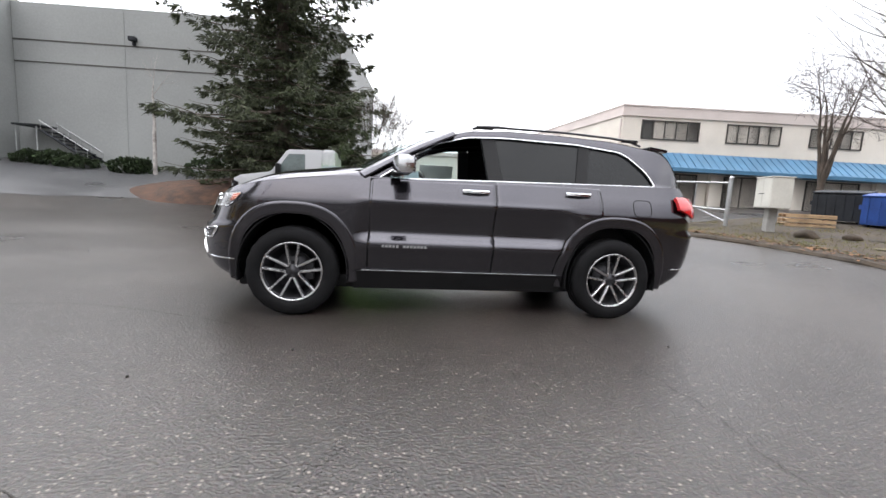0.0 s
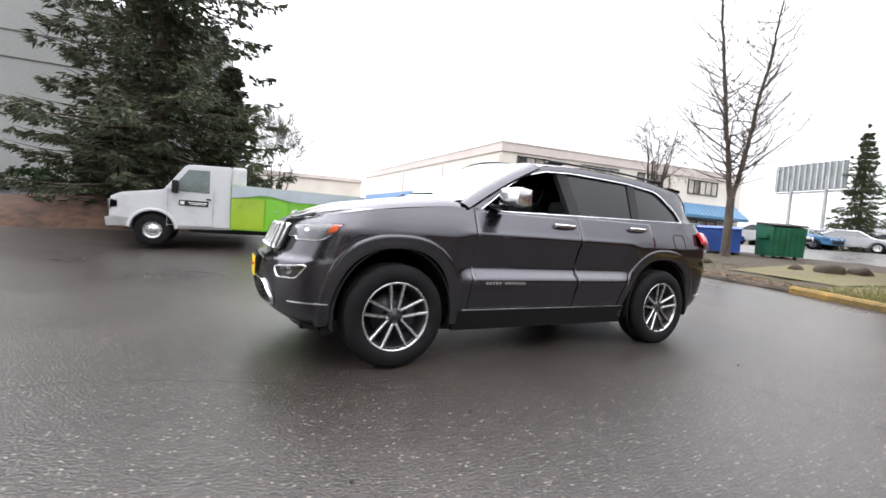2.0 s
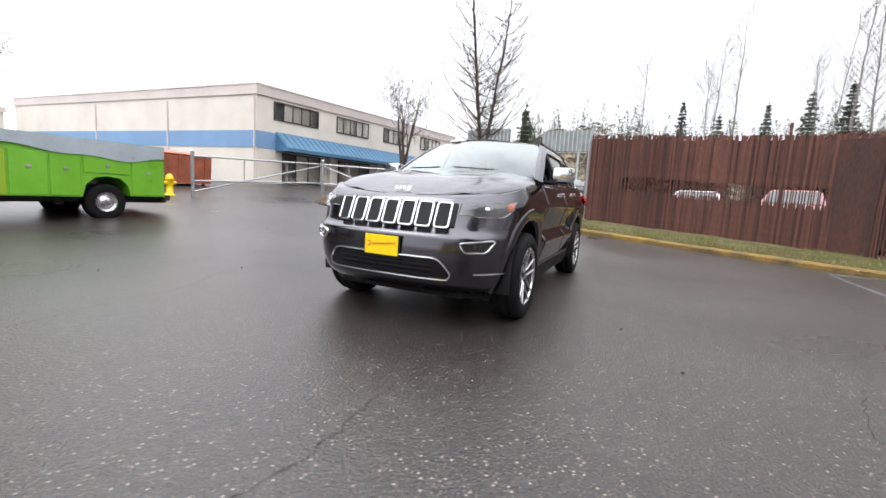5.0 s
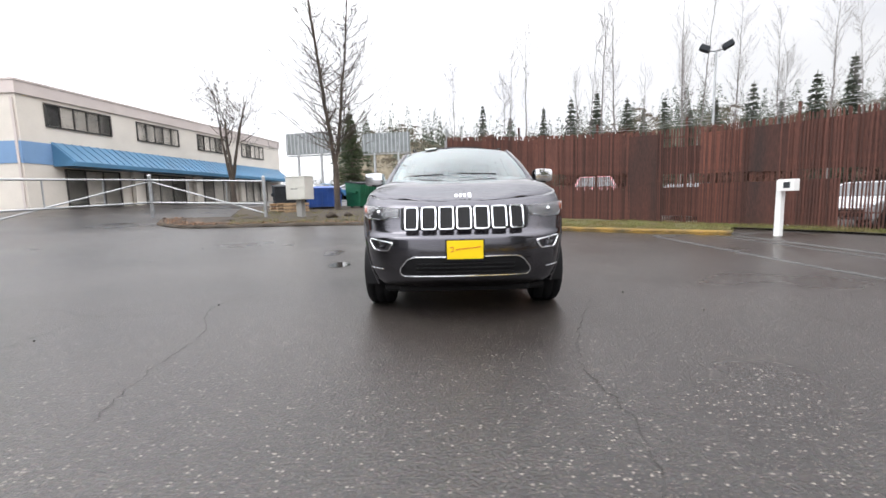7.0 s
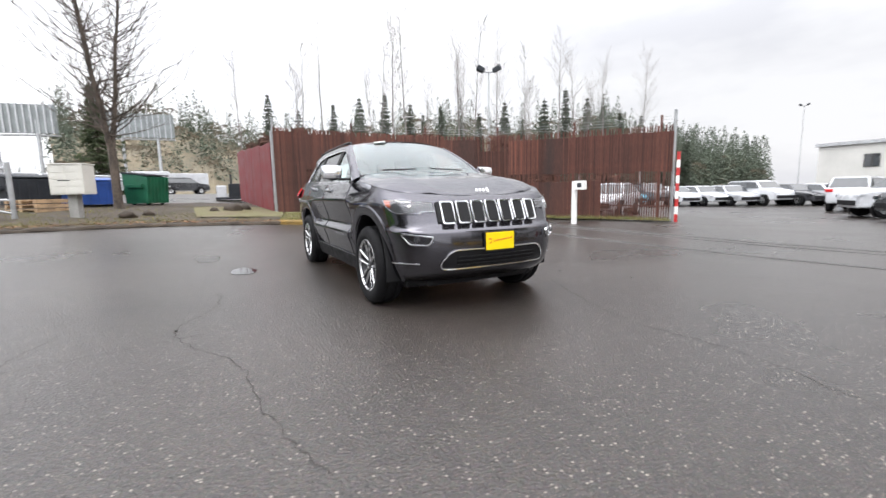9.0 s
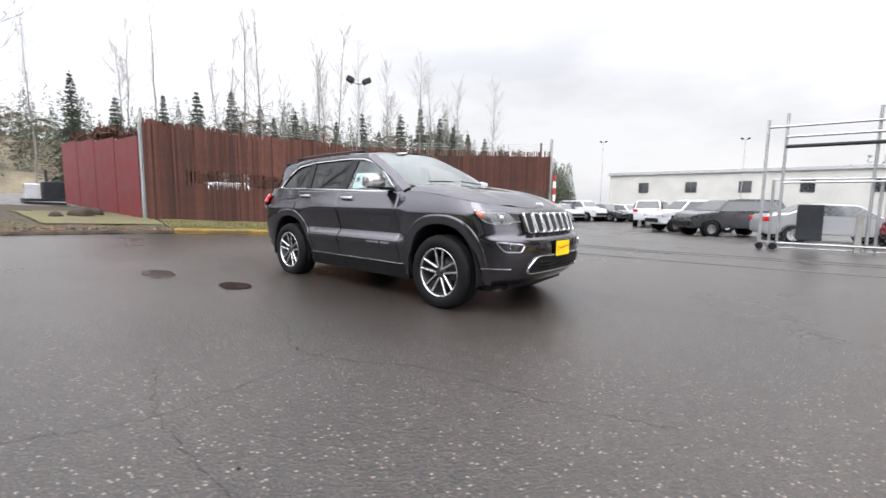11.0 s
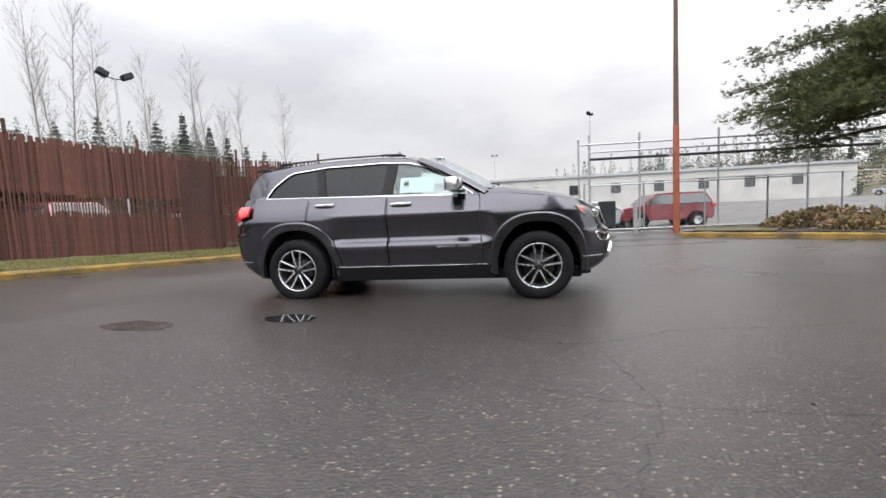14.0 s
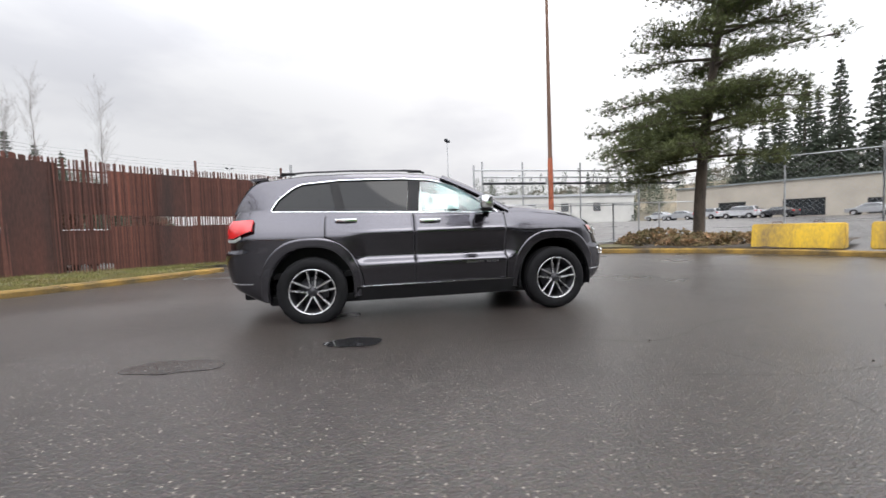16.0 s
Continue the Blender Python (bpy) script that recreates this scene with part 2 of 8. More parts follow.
def lathe(bm, prof, seg=48, axis="Y", at=(0, 0, 0)):
    """Turns a profile of (radius, along) round an axis."""
    rings = []
    for r, h in prof:
        ring = []
        for j in range(seg):
            a = 2 * math.pi * j / seg
            c, s = r * math.cos(a), r * math.sin(a)
            p = {"Y": (c, h, s), "Z": (c, s, h), "X": (h, c, s)}[axis]
            ring.append(bm.verts.new(Vector(p) + Vector(at)))
        rings.append(ring)
    for a, b in zip(rings, rings[1:]):
        for j in range(seg):
            bm.faces.new((a[j], a[(j + 1) % seg], b[(j + 1) % seg], b[j]))
    return rings


def sheet(bm, f, nu, nv, thick=None):
    """A grid of the surface f(u, v); with thick, a closed slab of that offset vector function or distance along its normal."""
    g = [[bm.verts.new(f(i / nu, j / nv)) for j in range(nv + 1)] for i in range(nu + 1)]
    for i in range(nu):
        for j in range(nv):
            bm.faces.new((g[i][j], g[i + 1][j], g[i + 1][j + 1], g[i][j + 1]))
    if thick:
        bm.normal_update()
        h = [[bm.verts.new(v.co - v.normal * thick) for v in row] for row in g]
        for i in range(nu):
            for j in range(nv):
                bm.faces.new((h[i][j], h[i][j + 1], h[i + 1][j + 1], h[i + 1][j]))
        rim = [(i, 0) for i in range(nu)] + [(nu, j) for j in range(nv)] + [(i, nv) for i in range(nu, 0, -1)] + [(0, j) for j in range(nv, 0, -1)]
        for a, b in zip(rim, rim[1:] + rim[:1]):
            bm.faces.new((g[b[0]][b[1]], g[a[0]][a[1]], h[a[0]][a[1]], h[b[0]][b[1]]))
    return g


def prism(bm, pts, depth_vec):
    """A flat polygon pushed along a vector into a solid."""
    d = Vector(depth_vec)
    a = [bm.verts.new(p) for p in pts]
    b = [bm.verts.new(Vector(p) + d) for p in pts]
    bm.faces.new(a)
    bm.faces.new(b[::-1])
    for i in range(len(a)):
        j = (i + 1) % len(a)
        bm.faces.new((a[j], a[i], b[i], b[j]))
    bmesh.ops.recalc_face_normals(bm, faces=bm.faces)


def lerp(x, tab):
    """Piecewise-linear table lookup."""
    return float(np.interp(x, [a for a, _ in tab], [b for _, b in tab]))


def smooth_tab(tab):
    """A smooth curve through a table."""
    xs, ys = np.array([a for a, _ in tab], float), np.array([b for _, b in tab], float)
    d = np.diff(ys) / np.diff(xs)
    m = np.r_[d[0], np.where(d[1:] * d[:-1] > 0, 2 * d[1:] * d[:-1] / (d[1:] + d[:-1] + 1e-12), 0), d[-1]]

    def f(x):
        x = min(max(x, xs[0]), xs[-1])
        i = min(max(int(np.searchsorted(xs, x)) - 1, 0), len(xs) - 2)
        h = xs[i + 1] - xs[i]
        t = (x - xs[i]) / h
        return float(ys[i] * (1 + 2 * t) * (1 - t) ** 2 + m[i] * h * t * (1 - t) ** 2 + ys[i + 1] * t * t * (3 - 2 * t) + m[i + 1] * h * t * t * (t - 1))
    return f


# ---- ground ----
def ground_z(x, y):
    """Height of the lot: level round the car, rising gently beyond it."""
    p = 0.045 * x + 0.037 * y - 0.12
    k = 0.06
    base = k * math.log1p(math.exp(min(40, p / k)))
    base = 1.35 - 0.15 * math.log1p(math.exp(min(40, (1.35 - base) / 0.15))) if base > 0.4 else base
    lift = min(1.6, max(0.0, y - 9.5) * 0.165 * min(1, max(0, (2.0 - x) / 8)))
    west = min(0.75, max(0.0, -12.0 - x) * 0.05)
    south = -min(0.3, max(0.0, -9.5 - y) * 0.03) * min(1, max(0.0, (x + 14) / 6))
    return max(0.0, base) + lift + west + south
LAMP_CLEAR = glass("lamp_lens", (0.95, 0.96, 0.97))
LAMP_CLEAR.node_tree.nodes["Principled BSDF"].inputs["IOR"].default_value = 1.45
AMBER = mat("amber_lens", (0.50, 0.075, 0.008), 0.15, 0, 0.05, 20, 100, coat=0.6)
RED_LENS = mat("red_lens", (0.55, 0.012, 0.015), 0.15, 0, 0.08, 30, 200, coat=0.8)
YELLOW = mat("yellow_card", (0.88, 0.62, 0.0), 0.45, 0, 0.03, 20, 100)
RED_INK = mat("red_ink", (0.55, 0.05, 0.02), 0.5, 0, 0.05, 30, 100)
SEAT = mat("black_upholstery", (0.03, 0.03, 0.032), 0.7, 0, 0.15, 10, 200)
PAPER = mat("white_paper", (0.72, 0.76, 0.74), 0.7, 0, 0.03, 10, 60)
INK = mat("black_ink", (0.05, 0.05, 0.05), 0.6, 0, 0.1, 10, 60)
BLADE = mat("grass_blades", (0.095, 0.11, 0.03), 0.9, 0, 0.3, 2, 30, alpha_rand=0.5, dark=(0.16, 0.12, 0.045))
# distance haze is put into this colour, lighter than the near needles
FAR_NEEDLE = mat("hazed_fir_needles", (0.070, 0.088, 0.060), 0.85, 0, 0.3, 2, 25, alpha_rand=0.25)
NEEDLE = mat("spruce_needles", (0.052, 0.062, 0.030), 0.8, 0, 0.3, 2, 25, alpha_rand=0.45)
PINE_NEEDLE = mat("pine_needles", (0.098, 0.116, 0.040), 0.8, 0, 0.3, 2, 25, alpha_rand=0.5)
CYPRESS = mat("cypress_foliage", (0.045, 0.062, 0.022), 0.85, 0, 0.3, 2, 25, alpha_rand=0.4)
SHRUB = mat("hedge_leaves", (0.035, 0.055, 0.022), 0.8, 0, 0.3, 3, 25, alpha_rand=0.5)
DRY_SHRUB = mat("dry_ground_cover", (0.27, 0.17, 0.10), 0.9, 0, 0.3, 3, 25, alpha_rand=0.5, dark=(0.09, 0.10, 0.035))
LEAF_LITTER = mat("fallen_leaves", (0.17, 0.085, 0.04), 0.9, 0, 0.3, 5, 40, alpha_rand=0.6)
PALE_BARK = mat("birch_bark", (0.45, 0.42, 0.40), 0.9, 0, 0.2, 4, 30, dark=(0.2, 0.18, 0.17))
TWIG = mat("bare_twigs", (0.085, 0.068, 0.056), 0.9, 0, 0.2, 4, 30)
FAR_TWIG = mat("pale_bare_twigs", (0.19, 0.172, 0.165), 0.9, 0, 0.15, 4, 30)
BRAMBLE = mat("leafless_brambles", (0.085, 0.042, 0.028), 0.95, 0, 0.3, 1.0, 12, alpha_rand=0.5)
DIRT = mat("damp_earth", (0.042, 0.030, 0.019), 0.95, 0, 0.35, 1.5, 25, bump=0.9, bump_scale=30)
CONCRETE = mat("grey_concrete", (0.30, 0.295, 0.28), 0.85, 0, 0.15, 1.5, 30, bump=0.3, bump_scale=50)
ROAD = mat("pale_asphalt", (0.080, 0.080, 0.084), 0.35, 0, 0.2, 0.3, 10, bump=0.4, bump_scale=60)
WINDOW_GLASS = mat("dark_window_glass", (0.02, 0.024, 0.028), 0.05, 0, 0.1, 3, 30, spec=0.9)
FRAME = mat("dark_window_frame", (0.07, 0.065, 0.06), 0.5, 0.3, 0.1, 5, 60)
BLUE_BAND = mat("blue_painted_stucco", (0.20, 0.34, 0.55), 0.85, 0, 0.06, 0.6, 25, bump=0.3, bump_scale=60)
PINK_BAND = mat("parapet_stucco", (0.62, 0.55, 0.52), 0.85, 0, 0.06, 0.6, 25)
GREEN_PAINT = mat("lime_green_paint", (0.17, 0.47, 0.03), 0.35, 0, 0.08, 2, 40, coat=0.5)
YGREEN_PAINT = mat("yellow_green_paint", (0.29, 0.44, 0.025), 0.35, 0, 0.08, 2, 40, coat=0.5)
PALE_BLUE = mat("pale_blue_paint", (0.40, 0.46, 0.50), 0.35, 0, 0.08, 2, 40, coat=0.5)
TRUCK_GLASS = mat("pale_truck_window", (0.14, 0.17, 0.17), 0.05, 0, 0.2, 2, 30, spec=0.6)
CAR_WHITE = mat("white_car_paint", (0.52, 0.53, 0.55), 0.3, 0, 0.03, 2, 40, coat=0.8)
CAR_BLACK = mat("black_car_paint", (0.025, 0.026, 0.03), 0.3, 0, 0.05, 2, 40, coat=0.8)
CAR_SILVER = mat("silver_car_paint", (0.42, 0.43, 0.45), 0.35, 0.4, 0.04, 2, 40, coat=0.8)
CAR_RED = mat("dark_red_car_paint", (0.20, 0.018, 0.025), 0.3, 0.2, 0.05, 2, 40, coat=0.8)
CAR_BLUE = mat("blue_car_paint", (0.05, 0.16, 0.32), 0.3, 0.2, 0.05, 2, 40, coat=0.8)
CAR_CYAN = mat("light_blue_car_paint", (0.12, 0.42, 0.55), 0.3, 0.1, 0.05, 2, 40, coat=0.8)
CAR_GLASS = mat("dark_car_window", (0.03, 0.035, 0.04), 0.06, 0, 0.1, 3, 30, spec=0.9)
ORANGE_POLE = mat("orange_painted_pole", (0.36, 0.10, 0.05), 0.7, 0, 0.2, 3, 30)
BROWN_POLE = mat("weathered_wood_pole", (0.17, 0.10, 0.07), 0.9, 0, 0.25, 3, 40, stretch=(1, 1, 0.1))
BLUE_BIN = mat("blue_painted_steel", (0.02, 0.07, 0.28), 0.5, 0.1, 0.2, 2, 30)
GREEN_BIN = mat("green_painted_steel", (0.012, 0.11, 0.055), 0.5, 0.1, 0.2, 2, 30)
DARK_BIN = mat("charcoal_plastic", (0.03, 0.033, 0.038), 0.7, 0, 0.2, 2, 30, spec=0.2)
BEIGE = mat("pale_beige_metal", (0.58, 0.57, 0.52), 0.5, 0.1, 0.06, 2, 30)
WOOD = mat("raw_pallet_wood", (0.42, 0.29, 0.17), 0.85, 0, 0.25, 3, 40, alpha_rand=0.25)
BARRIER = mat("yellow_painted_concrete", (0.56, 0.36, 0.03), 0.8, 0, 0.25, 2, 25, bump=0.4, bump_scale=30, dark=(0.22, 0.15, 0.06), stretch=(1, 1, 0.3))
RED_PAINT = mat("red_paint", (0.48, 0.03, 0.03), 0.5, 0, 0.15, 4, 30)
TAN_WALL = mat("tan_block_wall", (0.42, 0.38, 0.32), 0.85, 0, 0.08, 0.4, 12)
PALE_WALL = mat("pale_metal_wall", (0.47, 0.465, 0.44), 0.7, 0, 0.08, 0.4, 12)
BILLBOARD = mat("weathered_panel_board", (0.20, 0.22, 0.22), 0.7, 0, 0.15, 1, 20)
# hillside tone raised to carry the mist of distance in its colour
HILL = mat("hazed_wooded_hillside", (0.15, 0.125, 0.085), 0.95, 0, 0.35, 0.12, 1.2, bump=0.6, bump_scale=2, dark=(0.075, 0.07, 0.05))
FAR_SCRUB = mat("bare_hillside_scrub", (0.125, 0.102, 0.070), 0.95, 0, 0.2, 0.5, 6, alpha_rand=0.18)
WATER = mat("rain_water", (0.015, 0.015, 0.016), 0.03, 0, 0.1, 3, 20, spec=0.6, rough_var=0.01)
CRACK = mat("crack_shadow_gap", (0.036, 0.033, 0.030), 0.9, 0, 0.2, 20, 80)
GUTTER = mat("worn_concrete_gutter", (0.048, 0.046, 0.044), 0.6, 0, 0.25, 1.5, 20, bump=0.3, bump_scale=50)
PATCH = mat("dark_asphalt_patch", (0.018, 0.016, 0.015), 0.16, 0, 0.22, 2, 20, spec=0.46, bump=0.3, bump_scale=60, fleck=0.4, fleck_scale=90, stones=[(80, 0.34, (0.12, 0.10, 0.082)), (48, 0.10, (0.21, 0.19, 0.16))])


def py_part(name, verts, faces, material, parent=None, label="", smooth=False):
    me = bpy.data.meshes.new(name)
    me.from_pydata(verts, [], faces)
    me.update()
    for m in material if isinstance(material, (list, tuple)) else [material]:
        me.materials.append(m)
    if smooth:
        me.polygons.foreach_set("use_smooth", [True] * len(me.polygons))
    o = new(name, me)
    if parent is not None:
        o.parent = parent
    if label:
        tagged(o, label)
    return o


def ground_sheet():
    bm = bmesh.new()
    ax = [-900, -400, -200, -110, -70, -50, -40, -34] + [-30 + i for i in range(0, 71)] + [44, 50, 60, 80, 120, 220, 420, 900]
    ay = [-900, -400, -220, -120, -80, -60, -50, -42] + [-36 + i for i in range(0, 73)] + [40, 46, 54, 70, 100, 200, 400, 900]
    g = [[bm.verts.new((x, y, ground_z(x, y))) for y in ay] for x in ax]
    for i in range(len(ax) - 1):
        for j in range(len(ay) - 1):
            bm.faces.new((g[i][j], g[i + 1][j], g[i + 1][j + 1], g[i][j + 1]))
    return tagged(part("ground", bm, ASPHALT, None, "", 60), "wet dark grey asphalt lot with cracks", "asphalt", kind="structure")


GROUND = ground_sheet()


def smooth_line(pts, n=8):
    """A smooth path through plan points."""
    out = []
    for i in range(len(pts) - 1):
        p0, p1, p2, p3 = (Vector((*pts[min(max(k, 0), len(pts) - 1)][:2], 0)) for k in (i - 1, i, i + 1, i + 2))
        for t in (j / n for j in range(n)):
            q = 0.5 * (2 * p1 + (p2 - p0) * t + (2 * p0 - 5 * p1 + 4 * p2 - p3) * t * t + (3 * p1 - p0 - 3 * p2 + p3) * t ** 3)
            out.append((q.x, q.y))
    return out + [tuple(pts[-1][:2])]


def offset_line(pts, d):
    out = []
    for i, p in enumerate(pts):
        a, b = Vector(pts[max(i - 1, 0)]), Vector(pts[min(i + 1, len(pts) - 1)])
        t = (b - a).normalized()
        out.append((p[0] - t.y * d, p[1] + t.x * d))
    return out


def strip(name, path, lo, hi, z0, z1, material, edge=0.02, label="", cat="", rough=0.0):
    """A low solid strip along a plan path between two offsets, such as a kerb."""
    rnd = random.Random(len(path) + int(lo * 100))
    a, b = offset_line(path, lo), offset_line(path, hi)
    vs, fs = [], []
    for p, q in zip(a, b):
        w = rnd.uniform(-rough, rough)
        d = Vector((q[0] - p[0], q[1] - p[1])).normalized() * edge
        g0, g1 = ground_z(*p), ground_z(*q)
        vs += [(p[0], p[1], g0 + z0), (p[0], p[1], g0 + z1 - edge + w), (p[0] + d.x, p[1] + d.y, g0 + z1 + w), (q[0] - d.x, q[1] - d.y, g1 + z1 + w), (q[0], q[1], g1 + z1 - edge), (q[0], q[1], g1 + z0)]
    for i in range(len(path) - 1):
        for j in range(5):
            k = i * 6 + j
            fs.append((k, k + 1, k + 7, k + 6))
    return tagged(py_part(name, vs, fs, material), label, cat, kind="structure")


def upper_yard():
    """A sheet of paler asphalt that climbs to the warehouse."""
    vs, fs = [], []
    nx, ny = 44, 40
    for i in range(nx + 1):
        x = -30 + 33 * i / nx
        y0 = 11.2 + 0.5 * math.sin(x * 0.5) + 0.25 * noise.noise((x * 0.9, 2.0, 0.0)) + 0.25 * max(0, -14 - x)
        for j in range(ny + 1):
            y = y0 + (34 - y0) * (j / ny) ** 1.3
            vs.append((x, y, ground_z(x, y) + 0.012))
    for i in range(nx):
        for j in range(ny):
            k = i * (ny + 1) + j
            fs.append((k, k + ny + 1, k + ny + 2, k + 1))
    tagged(py_part("upper_yard", vs, fs, ROAD, None, "", True), "paler wet asphalt rising to the warehouse", "asphalt", kind="structure")


upper_yard()

# kerbs and verges
EAST = smooth_line([(8.4, 9.9), (6.9, 9.0), (6.2, 7.6), (6.75, 5.9), (7.5, 3.6), (7.6, 1.2), (7.2, -0.8), (6.7, -2.5), (6.1, -4.1), (5.4, -5.5), (4.6, -6.8)], 10)
WEST = smooth_line([(-5.9, -7.6), (-7.0, -6.75), (-8.4, -5.75), (-9.7, -4.4), (-10.7, -2.6), (-11.6, 0.0), (-12.6, 4.0)], 10)
n_yel = 54
strip("kerb_east_dirt", EAST[:n_yel], 0.0, 0.22, -0.05, 0.07, DIRT, 0.05, "crumbled earth edge littered with leaves", "kerb", 0.02)
strip("kerb_east", EAST[n_yel - 1:], 0.0, 0.20, -0.05, 0.13, MOSSY_KERB, 0.04, "worn mossy yellow-painted concrete kerb", "kerb", 0.006)
strip("kerb_west", WEST, 0.0, 0.20, -0.05, 0.14, YELLOW_KERB, 0.03, "worn yellow-painted concrete kerb", "kerb", 0.004)
FENCE = [(11.2, 0.15), (10.45, -3.2), (9.1, -6.4), (6.6, -9.0), (3.3, -11.0)]


def verge(name, path, d0, d1, lift, material, label, cat, nx=8, bumps=0.05):
    """A strip of soft ground behind a kerb."""
    vs, fs = [], []
    for k in range(nx + 1):
        for p in offset_line(path, d0 + (d1 - d0) * k / nx):
            z = ground_z(*p) + lift + bumps * noise.noise((p[0] * 1.3, p[1] * 1.3, 3.0)) * (1 if 0 < k else 0)
            vs.append((p[0], p[1], z))
    n = len(path)
    for k in range(nx):
        for i in range(n - 1):
            fs.append((k * n + i, k * n + i + 1, (k + 1) * n + i + 1, (k + 1) * n + i))
    return tagged(py_part(name, vs, fs, material, None, "", True), label, cat, kind="structure")


verge("verge_fence", EAST[n_yel - 1:], 0.17, 4.6, 0.09, GRASS, "patchy winter grass and moss along the rusty fence", "grass")
verge("verge_entrance", EAST[:n_yel], 0.2, 9.5, 0.06, DIRT, "damp bare earth with thin grass and leaves", "earth")
verge("entrance_lawn", EAST[44:n_yel], 1.6, 6.2, 0.10, GRASS, "patchy green lawn beside the red sheet fence", "grass")
verge("planter_west", WEST[:40], 0.17, 4.2, 0.16, DIRT, "raised planting bed of bare earth", "earth", 8, 0.1)


verge("lawn_west", WEST[:16], 0.18, 2.4, 0.185, GRASS, "patchy grass at the end of the planting bed", "grass", 6, 0.05)


def tufts(name, path, d0, d1, n, h, material, label, lift=0.08, seed=1, width=0.006, kind="stuff"):
    """Many thin blades scattered over a verge."""
    rnd = random.Random(seed)
    vs, fs = [], []
    offs = {}
    for i in range(n):
        f = rnd.random() ** 1.6
        d = d0 + (d1 - d0) * f
        k = rnd.randrange(len(path) - 1)
        key = round(d, 1)
        if key not in offs:
            offs[key] = offset_line(path, key)
        a, b = offs[key][k], offs[key][k + 1]
        t = rnd.random()
        x, y = a[0] + (b[0] - a[0]) * t + rnd.uniform(-.05, .05), a[1] + (b[1] - a[1]) * t + rnd.uniform(-.05, .05)
        z = ground_z(x, y) + lift - 0.02
        for _ in range(3):
            an = rnd.uniform(0, 6.28)
            hh = h * rnd.uniform(0.4, 1.2)
            w = width * rnd.uniform(0.7, 1.6)
            lx, ly = rnd.uniform(-.6, .6) * hh, rnd.uniform(-.6, .6) * hh
            c, s = math.cos(an) * w, math.sin(an) * w
            b0 = len(vs)
            vs += [(x - c, y - s, z), (x + c, y + s, z), (x + lx, y + ly, z + hh)]
            fs.append((b0, b0 + 1, b0 + 2))
    return tagged(py_part(name, vs, fs, material), label, "grass", kind=kind)


tufts("grass", EAST[n_yel - 1:], 0.25, 3.0, 9000, 0.10, BLADE, "short rough winter grass beside the kerb")
tufts("entrance_grass", EAST[26:n_yel + 6], 0.5, 7.0, 9000, 0.07, BLADE, "thin grass growing through damp earth", 0.05, 2)


def leaf_scatter(name, path, d0, d1, n, material, label, lift, seed):
    rnd = random.Random(seed)
    vs, fs = [], []
    for i in range(n):
        k = rnd.randrange(len(path) - 1)
        d = rnd.gauss((d0 + d1) / 2, (d1 - d0) / 4)
        q = offset_line(path[k:k + 2], d)
        t = rnd.random()
        x, y = q[0][0] + (q[1][0] - q[0][0]) * t, q[0][1] + (q[1][1] - q[0][1]) * t
        z = ground_z(x, y) + lift + rnd.uniform(0, .03)
        r = rnd.uniform(.02, .05)
        a = rnd.uniform(0, 6.28)
        u, v = Vector((math.cos(a), math.sin(a), rnd.uniform(-.3, .3))) * r, Vector((-math.sin(a), math.cos(a), rnd.uniform(-.3, .3))) * r * .6
        p = Vector((x, y, z))
        b0 = len(vs)
        vs += [tuple(p - u), tuple(p + v), tuple(p + u), tuple(p - v)]
        fs.append((b0, b0 + 1, b0 + 2, b0 + 3))
    return tagged(py_part(name, vs, fs, material), label, "leaves", kind="stuff")


leaf_scatter("fallen_leaves", EAST, 0.0, 0.9, 3200, LEAF_LITTER, "wet brown fallen leaves along the kerb", 0.075, 4)


# cracks, puddle, patches in the asphalt
def wander(pts, seed, amp=0.05):
    rnd = random.Random(seed)
    p = smooth_line(pts, 14)
    return [(x + rnd.uniform(-amp, amp), y + rnd.uniform(-amp, amp)) for x, y in p]


def crack(pts, seed, w=0.014, amp=0.035):
    rnd = random.Random(seed)
    p = wander(pts, seed, amp)
    vs, fs = [], []
    for i, q in enumerate(p):
        a, b = Vector(p[max(i - 1, 0)]), Vector(p[min(i + 1, len(p) - 1)])
        t = (b - a).normalized()
        ww = w * rnd.uniform(0.25, 1.0)
        z = ground_z(*q) + 0.004
        vs += [(q[0] - t.y * ww, q[1] + t.x * ww, z), (q[0] + t.y * ww, q[1] - t.x * ww, z)]
    for i in range(len(p) - 1):
        fs.append((2 * i, 2 * i + 1, 2 * i + 3, 2 * i + 2))
    return py_part("crack", vs, fs, CRACK, GROUND)


for i, pts in enumerate(([(-7.5, 0.1), (-5.0, -0.5), (-4.0, -0.72), (-3.3, -0.7), (-2.7, -0.85), (-1.6, -1.3)], [(-4.5, 3.9), (-2.8, 3.62), (-1.9, 3.6), (-1.2, 3.4)],
                         [(-3.9, 1.95), (-3.2, 2.12), (-2.5, 2.2), (-1.6, 2.6), (-0.8, 2.3), (-0.2, 2.28)], [(0.9, -1.4), (1.02, -1.95), (1.12, -2.66), (1.08, -3.2), (1.4, -4.2)],
                         [(-1.7, 2.4), (-1.8, 2.9), (-1.88, 3.66), (-1.62, 4.3), (-1.7, 5.1)], [(-1.7, -3.2), (-2.6, -3.0), (-3.1, -3.6), (-3.9, -3.5)])):
    crack(pts, i + 5, 0.003 if i not in (0, 2) else 0.0042, 0.02)


